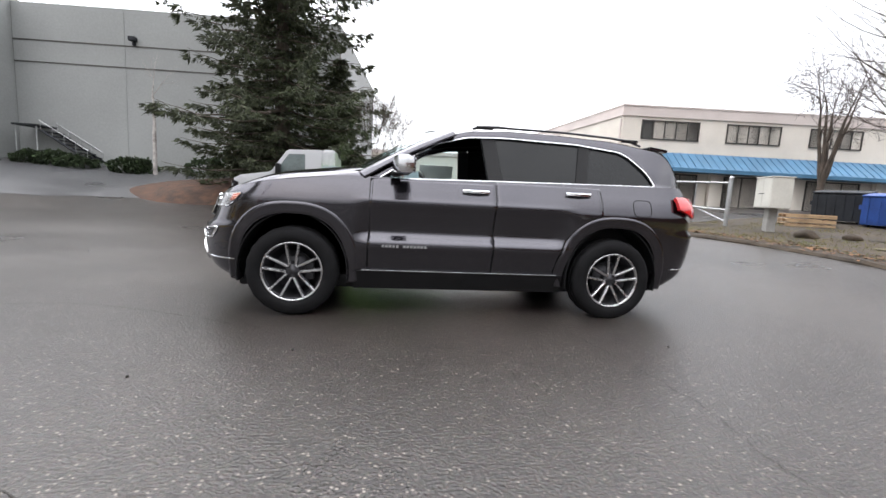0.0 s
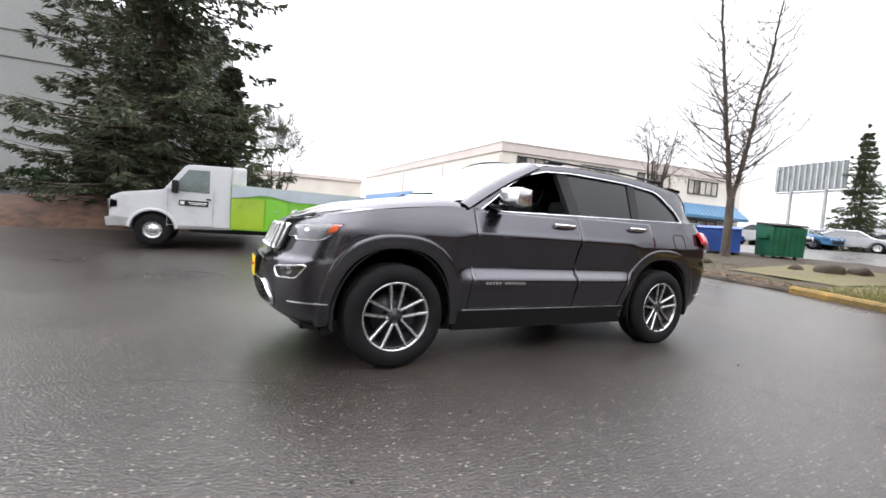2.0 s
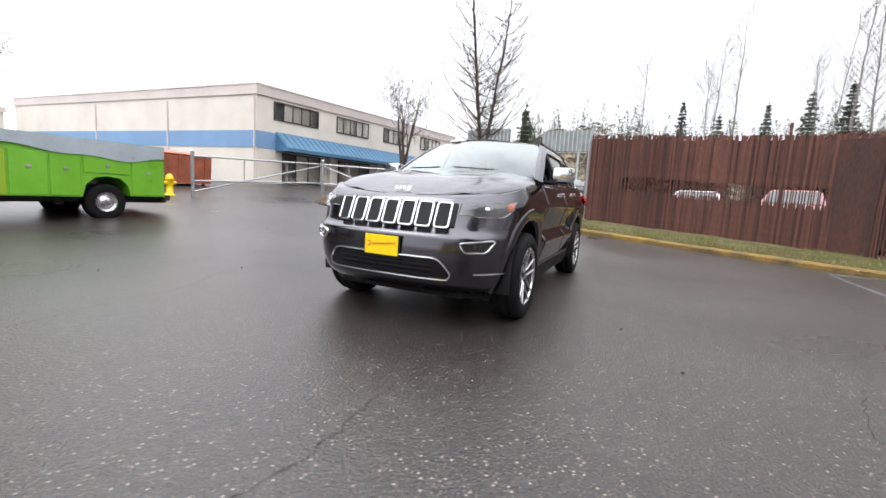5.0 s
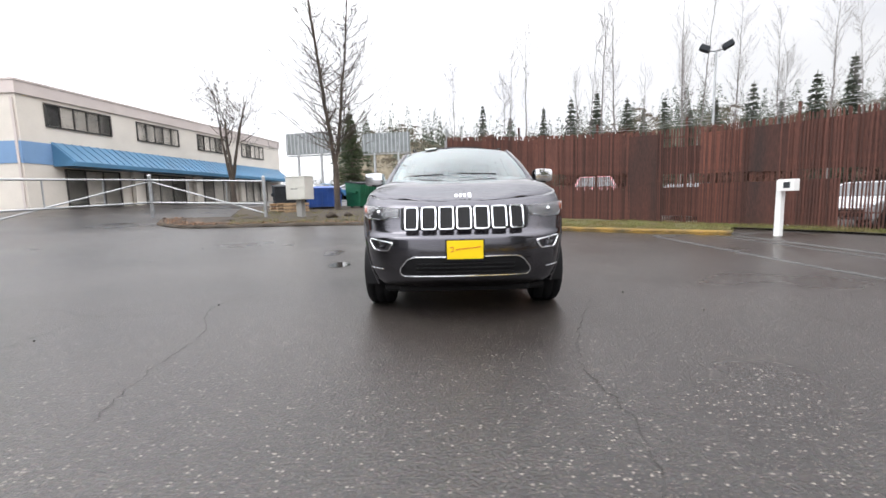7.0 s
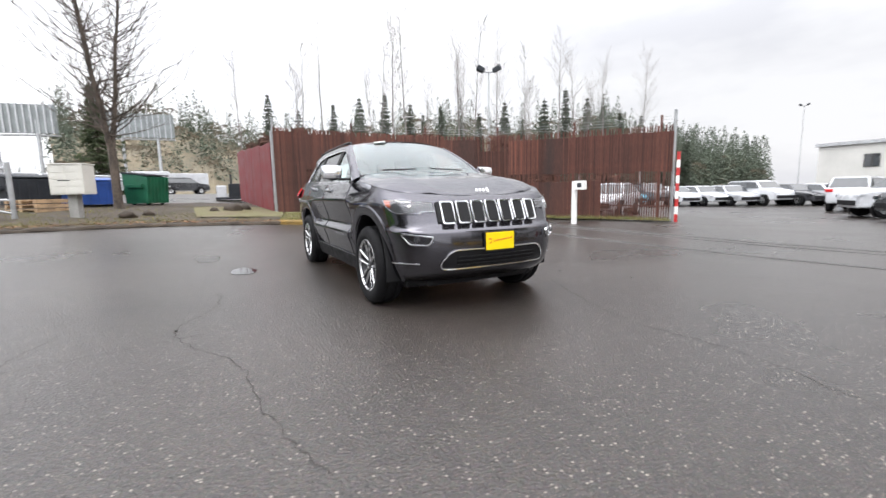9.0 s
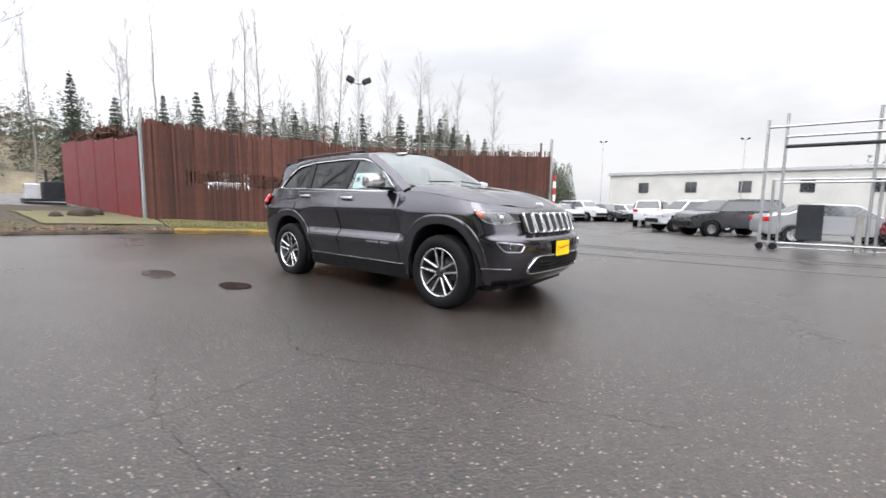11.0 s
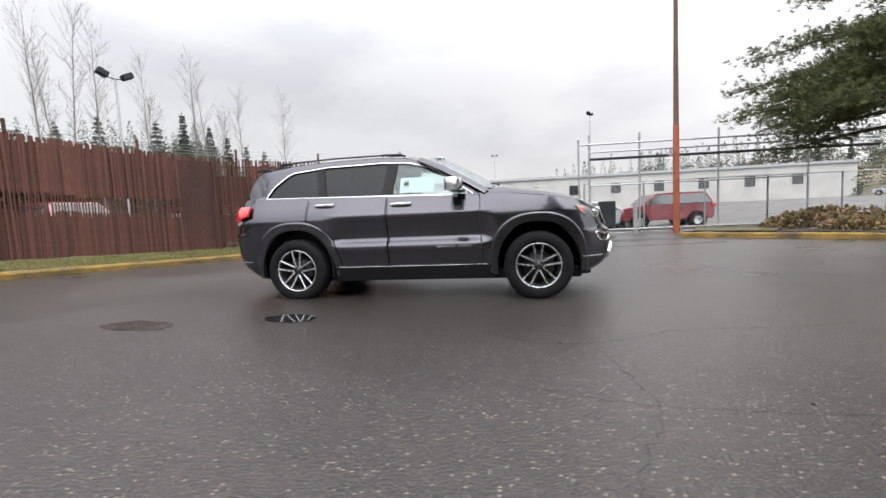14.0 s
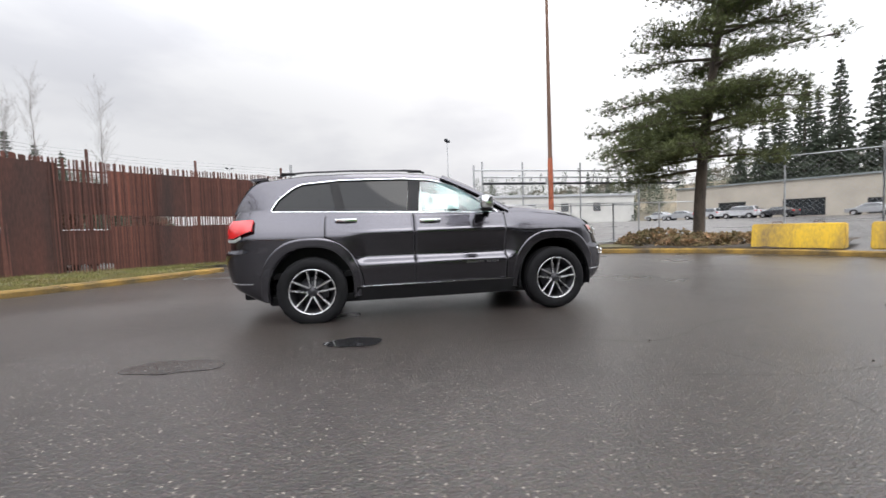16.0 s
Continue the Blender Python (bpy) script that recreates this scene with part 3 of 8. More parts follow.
def blotch(name, c, rx, ry, z, material, seed, label, cat, parent=None):
    rnd = random.Random(seed)
    n = 28
    vs = [(c[0], c[1], ground_z(*c) + z)]
    for k in range(n):
        a = 2 * math.pi * k / n
        r = 1 + 0.22 * noise.noise((math.cos(a) * 1.6, math.sin(a) * 1.6, seed)) + rnd.uniform(-.04, .04)
        x, y = c[0] + rx * r * math.cos(a), c[1] + ry * r * math.sin(a)
        vs.append((x, y, ground_z(x, y) + z))
    o = py_part(name, vs, [(0, 1 + k, 1 + (k + 1) % n) for k in range(n)], material, parent)
    if not parent:
        tagged(o, label, cat, kind="structure")
    return o


blotch("asphalt_patch", (2.31, 2.40), 0.36, 0.17, 0.005, PATCH, 3, "dark wet patch in the asphalt", "asphalt")
blotch("puddle", (1.00, 1.94), 0.27, 0.16, 0.007, WATER, 5, "small shallow rain puddle on the asphalt", "puddle")


GUT = smooth_line([(5.5, -6.95), (2.5, -6.95), (-1.0, -6.9), (-4.0, -7.15), (-5.9, -7.5)], 8)
GUT[0] = (4.7, -6.95)
strip("gutter_strip", GUT, -0.07, 0.07, -0.04, 0.012, GUTTER, 0.01, "narrow pale concrete gutter across the gateway", "gutter", 0.002)
strip("gutter_strip_2", offset_line(GUT, -0.42), -0.03, 0.03, -0.04, 0.010, GUTTER, 0.008, "narrow pale concrete gutter across the gateway", "gutter", 0.002)
strip("pavement_edge", offset_line(GUT, -1.9), -0.05, 0.05, -0.04, 0.010, GUTTER, 0.008, "pale joint line in the driveway", "gutter", 0.002)


# ---- rusty slatted fence ----
def at_fence(s):
    """The place and heading at s metres along the fence."""
    d = 0
    for a, b in zip(FENCE, FENCE[1:]):
        v = Vector(b) - Vector(a)
        if s <= d + v.length or b == FENCE[-1]:
            p = Vector(a) + v.normalized() * (s - d)
            return p, v.normalized()
        d += v.length


FENCE_LEN = sum((Vector(b) - Vector(a)).length for a, b in zip(FENCE, FENCE[1:]))


def rusty_fence():
    f = empty("slatted_fence", (FENCE[0][0], FENCE[0][1], 0))
    tagged(f, "tall rusty brown slatted metal fence on steel posts", "fence")
    inv = f.matrix_world.inverted()
    rnd = random.Random(11)
    meshes = []
    for k in range(15):
        bm = bmesh.new()
        w, h = 0.038 if 5 <= k < 10 else 0.060, 3.04 + 0.008 * (k % 5)
        worn = k >= 10      # rusted thin across the open band
        k %= 5
        pts = [(-w / 2, 0, 0), (w / 2, 0, 0), (w / 2, 0, h - 0.02 * (k % 3)), (w * 0.1 * (k - 2), 0, h + 0.02), (-w / 2, 0, h - 0.03 * ((k + 1) % 2))]
        if worn:
            side = [(w / 2, 0, 1.13 + 0.03 * k), (0.015, 0, 1.22), (0.014, 0, 1.60), (w / 2, 0, 1.68 + 0.02 * k)]
            pts = pts[:2] + side + pts[2:] + [(-x, y, z) for x, y, z in side[::-1]]
        prism(bm, [Vector(p) for p in pts], (0, 0.012, 0))
        me = bpy.data.meshes.new("slat")
        bm.to_mesh(me)
        bm.free()
        me.materials.append(RUST)
        meshes.append(me)
    s, count = 0.05, 0
    while s < FENCE_LEN - 0.05:
        p, d = at_fence(s)
        far = s / FENCE_LEN
        bars = far > 0.52       # narrow bars with gaps at the gate end
        o = new("slat", meshes[rnd.randrange(5) + (5 if bars else 10 if 1 / 13 < far < 6 / 13 else 0)])
        o.parent = f
        z = ground_z(p.x, p.y) + 0.06 + rnd.uniform(-.008, .008)
        yaw = math.degrees(math.atan2(d.y, d.x)) + rnd.uniform(-4, 4)
        n = Vector((-d.y, d.x)) * (0.012 if count % 2 and not bars else 0.0)
        o.matrix_basis = inv @ (pose(p.x + n.x, p.y + n.y, z, rnd.uniform(-.6, .6), rnd.uniform(-.7, .7), yaw))
        count += 1
        s += (0.072 if bars else 0.064) + rnd.uniform(-.003, .003)
    # rusty backing sheets behind the slats, with open bands where the lot shows through
    n_sheet = 13
    for k in range(n_sheet):
        f0, f1 = k / n_sheet, (k + 1) / n_sheet
        bands = [(0.10, 1.15), (1.72, 2.98)] if k < 7 else []
        if k in (0, 6):
            bands = [(0.10, 2.98)]
        if k == 7:
            bands = [(0.30, 1.25), (1.7, 2.55)]
        if k > 7:
            bands = [(1.66 - 0.04 * (k % 2), 2.92)]
        if k in (8, 9, 10):
            bands.append((0.12, 1.36))
        for z0, z1 in bands:
            vs = []
            for ff in (f0, f1):
                p, d = at_fence(ff * FENCE_LEN)
                nn = Vector((-d.y, d.x)) * 0.024
                q = p + nn
                g0 = ground_z(p.x, p.y)
                vs += [Vector((q.x, q.y, g0 + z0 + rnd.uniform(-.04, .04))), Vector((q.x, q.y, g0 + z1 + rnd.uniform(-.02, .02)))]
            bm = bmesh.new()
            prism(bm, [vs[0], vs[2], vs[3], vs[1]], nn.normalized().to_3d() * 0.006)
            part("backing_sheet", bm, RUST, f).matrix_parent_inverse = inv
    for s in np.arange(0.0, FENCE_LEN + 0.1, 2.8):
        p, d = at_fence(min(s, FENCE_LEN))
        n = Vector((-d.y, d.x)) * -0.07
        bm = bmesh.new()
        z = ground_z(p.x, p.y)
        span(bm, (p.x - n.x, p.y - n.y, z), (p.x - n.x, p.y - n.y, z + 3.45), 0.04, 0.04, 8)
        o = part("post", bm, STEEL if s == 0 else RUST, f)
        o.matrix_parent_inverse = inv
    for zr in (0.5, 1.75, 2.85):
        bm = bmesh.new()
        pts = []
        for s in np.linspace(0, FENCE_LEN, 24):
            p, d = at_fence(s)
            n = Vector((-d.y, d.x)) * 0.04
            pts.append((p.x + n.x, p.y + n.y, ground_z(p.x, p.y) + zr))
        tube(bm, pts, 0.022, 6)
        part("rail", bm, RUST, f).matrix_parent_inverse = inv
    for k in range(3):
        bm = bmesh.new()
        pts = []
        for s in np.linspace(0, FENCE_LEN, 50):
            p, d = at_fence(s)
            pts.append((p.x + 0.05 * k, p.y, ground_z(p.x, p.y) + 3.2 + 0.1 * k + rnd.uniform(-.015, .015)))
        tube(bm, pts, 0.004, 4)
        part("barbed_wire", bm, STEEL, f).matrix_parent_inverse = inv
    return f


rusty_fence()
FENCE_FOOT = [at_fence(s)[0] for s in np.linspace(0.44 * FENCE_LEN, FENCE_LEN, 24)]
verge("verge_fence_foot", FENCE_FOOT, -0.62, 0.2, 0.05, GRASS, "narrow weedy strip at the fence's foot", "grass", 4, 0.03)
tufts("foot_grass", FENCE_FOOT, -0.5, 0.1, 2200, 0.13, BLADE, "rough grass at the fence's foot", 0.05, 4)


def red_panel_fence():
    a, b = Vector((11.25, 0.25)), Vector((19.0, 0.9))
    f = empty("red_panel_fence", (a.x, a.y, ground_z(*a)), math.degrees(math.atan2(b.y - a.y, b.x - a.x)))
    tagged(f, "dark red painted sheet fence on galvanised posts", "fence")
    L = (b - a).length
    dz = ground_z(*b) - ground_z(*a)
    for k in range(4):
        bm = bmesh.new()
        x0, x1 = L * k / 4 + 0.03, L * (k + 1) / 4 - 0.03
        z0, z1 = dz * x0 / L, dz * x1 / L
        prism(bm, [(x0, 0, z0 + .1), (x1, 0, z1 + .1), (x1, 0, z1 + 2.5), (x0, 0, z0 + 2.6)], (0, 0.02, 0))
        part("panel", bm, RED_PANEL, f)
    for k in range(5):
        bm = bmesh.new()
        x = L * k / 4
        span(bm, (x, -0.05, dz * x / L), (x, -0.05, dz * x / L + (3.0 if k == 0 else 2.55)), 0.04, 0.04, 8)
        part("post", bm, STEEL, f)
    bm = bmesh.new()
    box(bm, (1.9, -0.006, 1.6), (0.28, 0.006, 0.3))
    part("sign", bm, PAPER, f, "small white sign plate")


red_panel_fence()


def bramble_bank():
    """A bank of leafless reddish brambles behind the lot's fence."""
    rnd = random.Random(41)
    vs, fs = [], []
    for _ in range(26000):
        s = rnd.uniform(-2.0, 12.4)
        p, d = at_fence(max(0, s))
        p = p + d * min(0, s)
        n = Vector((-d.y, d.x))
        top = (4.0 if s < 5 else 4.9) * min(1, max(0.0, (12.6 - s) / 5.0)) ** 0.6 * (0.8 + 0.3 * noise.noise((s * .8, 1.0, 0)))
        h = top * rnd.random() ** 0.6
        q = p + n * (8.6 + rnd.uniform(-1.0, 1.0))
        c = Vector((q.x, q.y, ground_z(q.x, q.y) + h))
        e = Vector((rnd.uniform(-.8, .8), rnd.uniform(-.8, .8), rnd.uniform(.0, 1))).normalized()
        u = e.cross(Vector((rnd.uniform(-1, 1), rnd.uniform(-1, 1), rnd.uniform(-1, 1)))).normalized() * rnd.uniform(.02, .06)
        L = rnd.uniform(.25, .6)
        b0 = len(vs)
        vs += [tuple(c - u), tuple(c + u), tuple(c + e * L + u * .3), tuple(c + e * L - u * .3)]
        fs.append((b0, b0 + 1, b0 + 2, b0 + 3))
    tagged(py_part("bramble_bank", vs, fs, BRAMBLE), "dense bank of reddish brown leafless brambles", "brambles", kind="stuff")


bramble_bank()


# ---- buildings ----
def wall_frame(a, b):
    """A matrix whose x runs from a to b in plan."""
    d = Vector(b) - Vector(a)
    return Matrix.Translation((a[0], a[1], 0)) @ Matrix.Rotation(math.atan2(d.y, d.x), 4, "Z"), d.length


def child(name, bm, m, parent, base, label="", smooth=0):
    """A part built in its wall's own frame."""
    bm.transform(parent.matrix_world.inverted() @ base)
    return part(name, bm, m, parent, label, smooth)


def pane_window(parent, base, x0, x1, z0, z1, n, dep=0.12):
    """A window of n panes set into a wall's face."""
    bm = bmesh.new()
    ring = []
    for e in (-0.03, 0.03):
        for y in (-0.06, 0.04):
            ring.append([bm.verts.new(p) for p in ((x0 - e, y, z0 - e), (x1 + e, y, z0 - e), (x1 + e, y, z1 + e), (x0 - e, y, z1 + e))])
    for p, q in ((0, 1), (1, 3), (3, 2), (2, 0)):
        for k in range(4):
            bm.faces.new((ring[p][k], ring[p][(k + 1) % 4], ring[q][(k + 1) % 4], ring[q][k]))
    bmesh.ops.recalc_face_normals(bm, faces=bm.faces)
    w = child("window", bm, FRAME, parent, base)
    for k in range(1, n):
        bm = bmesh.new()
        box(bm, (x0 + (x1 - x0) * k / n, -0.008, (z0 + z1) / 2), (0.05, 0.08, z1 - z0 - 0.06))
        bm.transform(parent.matrix_world.inverted() @ base)
        part("mullion", bm, FRAME, w)
    for k in range(n):
        bm = bmesh.new()
        box(bm, (x0 + (x1 - x0) * (k + .5) / n, 0.01, (z0 + z1) / 2), ((x1 - x0) / n - 0.05, 0.02, z1 - z0 - 0.05))
        bm.transform(parent.matrix_world.inverted() @ base)
        o = part("pane", bm, WINDOW_GLASS)
        o.parent = w
    return w


def solid_wall(name, poly, z0, z1, m, parent, label=""):
    bm = bmesh.new()
    prism(bm, [(x, y, z0) for x, y in poly], (0, 0, z1 - z0))
    bm.transform(parent.matrix_world.inverted())
    return part(name, bm, m, parent, label)


def office_building():
    A, Bq, C, D = (12.45, 18.4), (33.0, 15.4), (36, 44), (11.5, 44)
    o = empty("office_building", (A[0], A[1], 0.9))
    tagged(o, "cream two-storey stucco office with a blue metal awning", "building")
    solid_wall("wall", [A, Bq, C, D], 0.3, 6.05, STUCCO, o, "cream stucco walls")
    cx, cy = 23, 30

    def grow(p, k):
        v = Vector((p[0] - cx, p[1] - cy))
        return tuple(Vector((cx, cy)) + v * (1 + k / v.length))
    solid_wall("parapet", [grow(p, 0.10) for p in (A, Bq, C, D)], 6.05, 6.58, PINK_BAND, o, "pinkish parapet band")
    solid_wall("roof_cap", [grow(p, 0.14) for p in (A, Bq, C, D)], 6.58, 6.66, PINK_BAND, o)
    base, L = wall_frame(A, Bq)
    for x0, x1, n in ((1.1, 4.3, 5), (5.9, 8.9, 5), (10.6, 13.5, 5), (15.3, 18.2, 5)):
        pane_window(o, base, x0, x1, 4.85, 5.85, n)
    # awning: sloped ribbed metal roof
    bm = bmesh.new()
    prism(bm, [(1.2, 0, 4.15), (1.2, -1.15, 3.25), (1.2, -1.15, 3.05), (1.2, 0, 3.05)], (L - 1.6, 0, 0))
    aw = child("awning", bm, BLUE_AWN, o, base, "blue standing-seam metal awning")
    for k in range(46):
        bm = bmesh.new()
        x = 1.3 + k * (L - 1.8) / 45
        box(bm, (x, -0.58, 3.72), (0.03, 1.46, 0.03), Euler((radians(38), 0, 0)).to_matrix())
        bm.transform(o.matrix_world.inverted() @ base)
        part("seam", bm, BLUE_AWN, aw)
    for x0, x1 in ((1.7, 4.5), (6.1, 9.1), (10.8, 13.8), (15.5, 18.4)):
        pane_window(o, base, x0, x1, 1.25, 2.95, 3)
    for x in (5.3, 9.95, 14.65):
        bm = bmesh.new()
        box(bm, (x, -0.2, 2.0), (0.35, 0.25, 2.3), None, 0.02)
        child("pilaster", bm, STUCCO, o, base)
    base2, L2 = wall_frame(D, A)
    bm = bmesh.new()
    box(bm, (L2 / 2, -0.012, 3.6), (L2, 0.024, 0.95))
    child("blue_band", bm, BLUE_BAND, o, base2, "blue painted band")
    bm = bmesh.new()
    box(bm, (0.6, -0.012, 3.6), (1.2, 0.024, 0.95))
    child("blue_band_return", bm, BLUE_BAND, o, base, "blue painted band")
    for x in (L2 - 0.15, L2 - 7.5, L2 - 15.0):
        bm = bmesh.new()
        box(bm, (x, -0.02, 3.3), (0.10, 0.08, 5.2))
        child("downpipe", bm, PINK_BAND, o, base2)
    # lower wing beyond
    w = empty("rear_wing", (8, 52, 1))
    tagged(w, "pale single-storey wing behind the office", "building")
    solid_wall("wall", [(-14, 50), (11.5, 46), (12, 60), (-14, 64)], 0.4, 5.6, STUCCO, w)
    solid_wall("parapet", [(-14.1, 49.8), (11.6, 45.8), (12.1, 60.2), (-14.1, 64.2)], 5.6, 6.0, PINK_BAND, w)


office_building()


def warehouse():
    A, Bq = (-17.9, 18.55), (-3.0, 17.1)
    o = empty("warehouse", (A[0], A[1], 1.8))
    tagged(o, "tall grey tilt-up concrete warehouse with reveal lines", "building")
    solid_wall("wall", [A, Bq, (-1.8, 30), (-17, 32)], 0.8, 8.75, GREY_WALL, o)
    solid_wall("side_wall", [(-18.6, 16.4), (-17.95, 16.4), (-17.95, 18.4), (-17.0, 32), (-30, 33), (-30, 17.5)], 0.8, 8.95, GREY_WALL, o)
    base, L = wall_frame(A, Bq)
    for z in (6.15, 7.12):
        bm = bmesh.new()
        box(bm, (L / 2, -0.004, z), (L, 0.03, 0.05))
        child("reveal_line", bm, FRAME, o, base)
    for k in range(1, 3):
        bm = bmesh.new()
        box(bm, (L * k / 3, -0.004, 4.8), (0.03, 0.03, 7.6))
        child("panel_joint", bm, GREY_WALL, o, base)
    bm = bmesh.new()
    box(bm, (5.45, -0.14, 7.42), (0.30, 0.26, 0.20), None, 0.04)
    box(bm, (5.45, -0.05, 7.25), (0.12, 0.10, 0.2), None, 0.02)
    child("wall_light", bm, DARK_BIN, o, base, "dark wall floodlight")
    # stair with a small canopy
    s = empty("entry_stair", (-16.75, 17.75, 1.86), math.degrees(math.atan2(-1.45, 14.9)))
    tagged(s, "dark steel stair rising to a door under a canopy", "stair")
    bm = bmesh.new()
    box(bm, (0.0, 0.1, 1.32), (1.1, 1.1, 0.08), None, 0.02)
    part("canopy", bm, DARK_BIN, s)
    for k in range(7):
        bm = bmesh.new()
        box(bm, (0.72 + k * 0.28, 0.2, 1.05 - k * 0.17), (0.30, 0.9, 0.05))
        part("tread", bm, DARK_BIN, s)
    for y in (-0.25, 0.65):
        bm = bmesh.new()
        tube(bm, [(0.5, y, 1.15), (2.6, y, -0.12)], 0.05, 6)
        part("stringer", bm, DARK_BIN, s)
        bm = bmesh.new()
        tube(bm, [(0.5, y, 1.55), (2.6, y, 0.30)], 0.022, 6)
        part("handrail", bm, STEEL, s)
        for k in range(5):
            bm = bmesh.new()
            x = 0.55 + k * 0.5
            span(bm, (x, y, 1.12 - (x - .5) * .6), (x, y, 1.52 - (x - .5) * .6), 0.014, 0.014, 5)
            part("baluster", bm, STEEL, s)
    for x in (-0.45, 0.45):
        bm = bmesh.new()
        span(bm, (x, -0.35, -0.4), (x, -0.35, 1.3), 0.03, 0.03, 6)
        part("canopy_post", bm, STEEL, s)


warehouse()


def far_buildings():
    b = empty("long_shed", (-20, -67, 0))
    tagged(b, "long pale single-storey shed behind the car lot", "building")
    solid_wall("wall", [(-51, -67), (20.5, -67), (20.5, -85), (-51, -85)], -0.4, 5.75, PALE_WALL, b)
    solid_wall("eave", [(-51.2, -66.7), (20.8, -66.7), (20.8, -85.2), (-51.2, -85.2)], 5.75, 6.15, STEEL, b)
    base = Matrix.Translation((20.5, -66.99, 0)) @ Matrix.Rotation(math.pi, 4, "Z")
    for k in range(10):
        pane_window(b, base, 4.5 + k * 6.5, 5.9 + k * 6.5, 3.0, 4.5, 2)
    st = empty("tan_store", (-66, -40, 0.5))
    tagged(st, "tan block-walled store with dark shopfront windows", "building")
    A, Bq = (-77.0, -16.0), (-57.0, -63.0)
    solid_wall("wall", [A, Bq, (-76, -72), (-96, -24)], -0.4, 6.2, TAN_WALL, st)
    solid_wall("eave", [(-76.8, -15.8), (-56.7, -63.0), (-76, -72.2), (-96.2, -24)], 6.2, 6.45, BILLBOARD, st)
    base, L = wall_frame(A, Bq)
    for x0, x1 in ((5, 12), (17, 22), (24, 25.6), (30, 35), (40, 44)):
        pane_window(st, base, x0, x1, 0.9, 3.4 if x1 - x0 > 2 else 3.0, 4 if x1 - x0 > 2 else 1)
    bm = bmesh.new()
    box(bm, (32.0, -0.06, 4.7), (6.0, 0.10, 0.85))
    sg = child("store_sign", bm, PAPER, st, base, "white sign board")
    bm = bmesh.new()
    for k in range(9):
        box(bm, (29.8 + k * 0.55, -0.12, 4.7), (0.4, 0.02, 0.26))
    bm.transform(st.matrix_world.inverted() @ base)
    part("sign_bars", bm, BILLBOARD, sg)


far_buildings()


# ---- the parked sport utility car ----
WB = 1.4575
W_DOOR = smooth_tab([(0.26, 0.81), (0.34, 0.868), (0.42, 0.892), (0.55, 0.929), (0.640, 0.957), (0.652, 0.957), (0.735, 0.897), (0.752, 0.890),
                     (0.80, 0.897), (0.93, 0.934), (1.015, 0.962), (1.03, 0.961), (1.05, 0.950), (1.12, 0.918), (1.20, 0.882), (1.30, 0.838)])
W_PLAIN = smooth_tab([(0.26, 0.82), (0.34, 0.880), (0.42, 0.902), (0.55, 0.922), (0.660, 0.936), (0.80, 0.950), (0.93, 0.960), (0.985, 0.962),
                      (1.03, 0.951), (1.12, 0.918), (1.20, 0.882), (1.30, 0.838)])


def W_TAB(z, x=-2.0):
    """Half width at a height; between the wheel arches the doors are scooped, with a ledge above the sill."""
    def ramp(t):
        t = min(1, max(0, t))
        return t * t * (3 - 2 * t)
    m = ramp((x + 1.0) / 0.2) * ramp((1.10 - x) / 0.26)
    return W_PLAIN(z) if m <= 0 else W_PLAIN(z) * (1 - m) + W_DOOR(z) * m


XR = 1.85
F_TAB = smooth_tab([(0.26, 2.08), (0.30, 2.18), (0.39, 2.29), (0.50, 2.335), (0.60, 2.345), (0.74, 2.33), (0.79, 2.27), (0.86, 2.235), (1.00, 2.175), (1.10, 2.07), (1.30, 1.90)])
R_TAB = smooth_tab([(0.26, 2.05), (0.32, 2.18), (0.45, 2.38), (0.61, 2.44), (0.83, 2.46), (0.88, 2.40), (1.10, 2.39), (1.19, 2.36), (1.30, 2.305)])
TOP_TAB = smooth_tab([(-2.4, 1.00), (-2.12, 1.035), (-1.94, 1.085), (-1.67, 1.145), (-1.32, 1.195), (-0.98, 1.225), (-0.4, 1.225), (0.3, 1.245), (1.9, 1.285), (2.5, 1.29)])


def car_skin(th, z, side=1, out=0.0):
    """The car's outer skin in plan: th from -90 (nose) through the flank to 90 degrees (tail); 3.3 m of flank between the corners."""
    w = W_TAB(z)
    if th < -1:          # nose corner
        a = (-1 - th) * math.pi / 2
        n = 3.1
        x = -1.55 - (F_TAB(z) - 1.55) * max(0, math.sin(a)) ** (2 / n)
        y = w * max(0, math.cos(a)) ** (2 / n)
    elif th > 1:
        a = (th - 1) * math.pi / 2
        n = 3.6
        x = XR + (R_TAB(z) - XR) * max(0, math.sin(a)) ** (2 / n)
        y = w * max(0, math.cos(a)) ** (2 / n)
    else:
        x = (XR - 1.55) / 2 + th * (XR + 1.55) / 2
        y = W_TAB(z, x)
    return Vector((x, side * (y + out), z))


def skin_y(x, z):
    """Half width of the skin at a place along the car."""
    w = W_TAB(z)
    if x < -1.55:
        s = min(1, (-1.55 - x) / max(0.05, F_TAB(z) - 1.55))
        return w * max(0, 1 - s ** 3.1) ** (1 / 3.1)
    if x > XR:
        s = min(1, (x - XR) / max(0.05, R_TAB(z) - XR))
        return w * max(0, 1 - s ** 3.6) ** (1 / 3.6)
    return W_TAB(z, x)


def skin_x_front(y, z):
    w = W_TAB(z)
    return -1.55 - (F_TAB(z) - 1.55) * max(0, 1 - min(1, abs(y) / w) ** 3.1) ** (1 / 3.1)


def skin_x_rear(y, z):
    w = W_TAB(z)
    return XR + (R_TAB(z) - XR) * max(0, 1 - min(1, abs(y) / w) ** 3.6) ** (1 / 3.6)


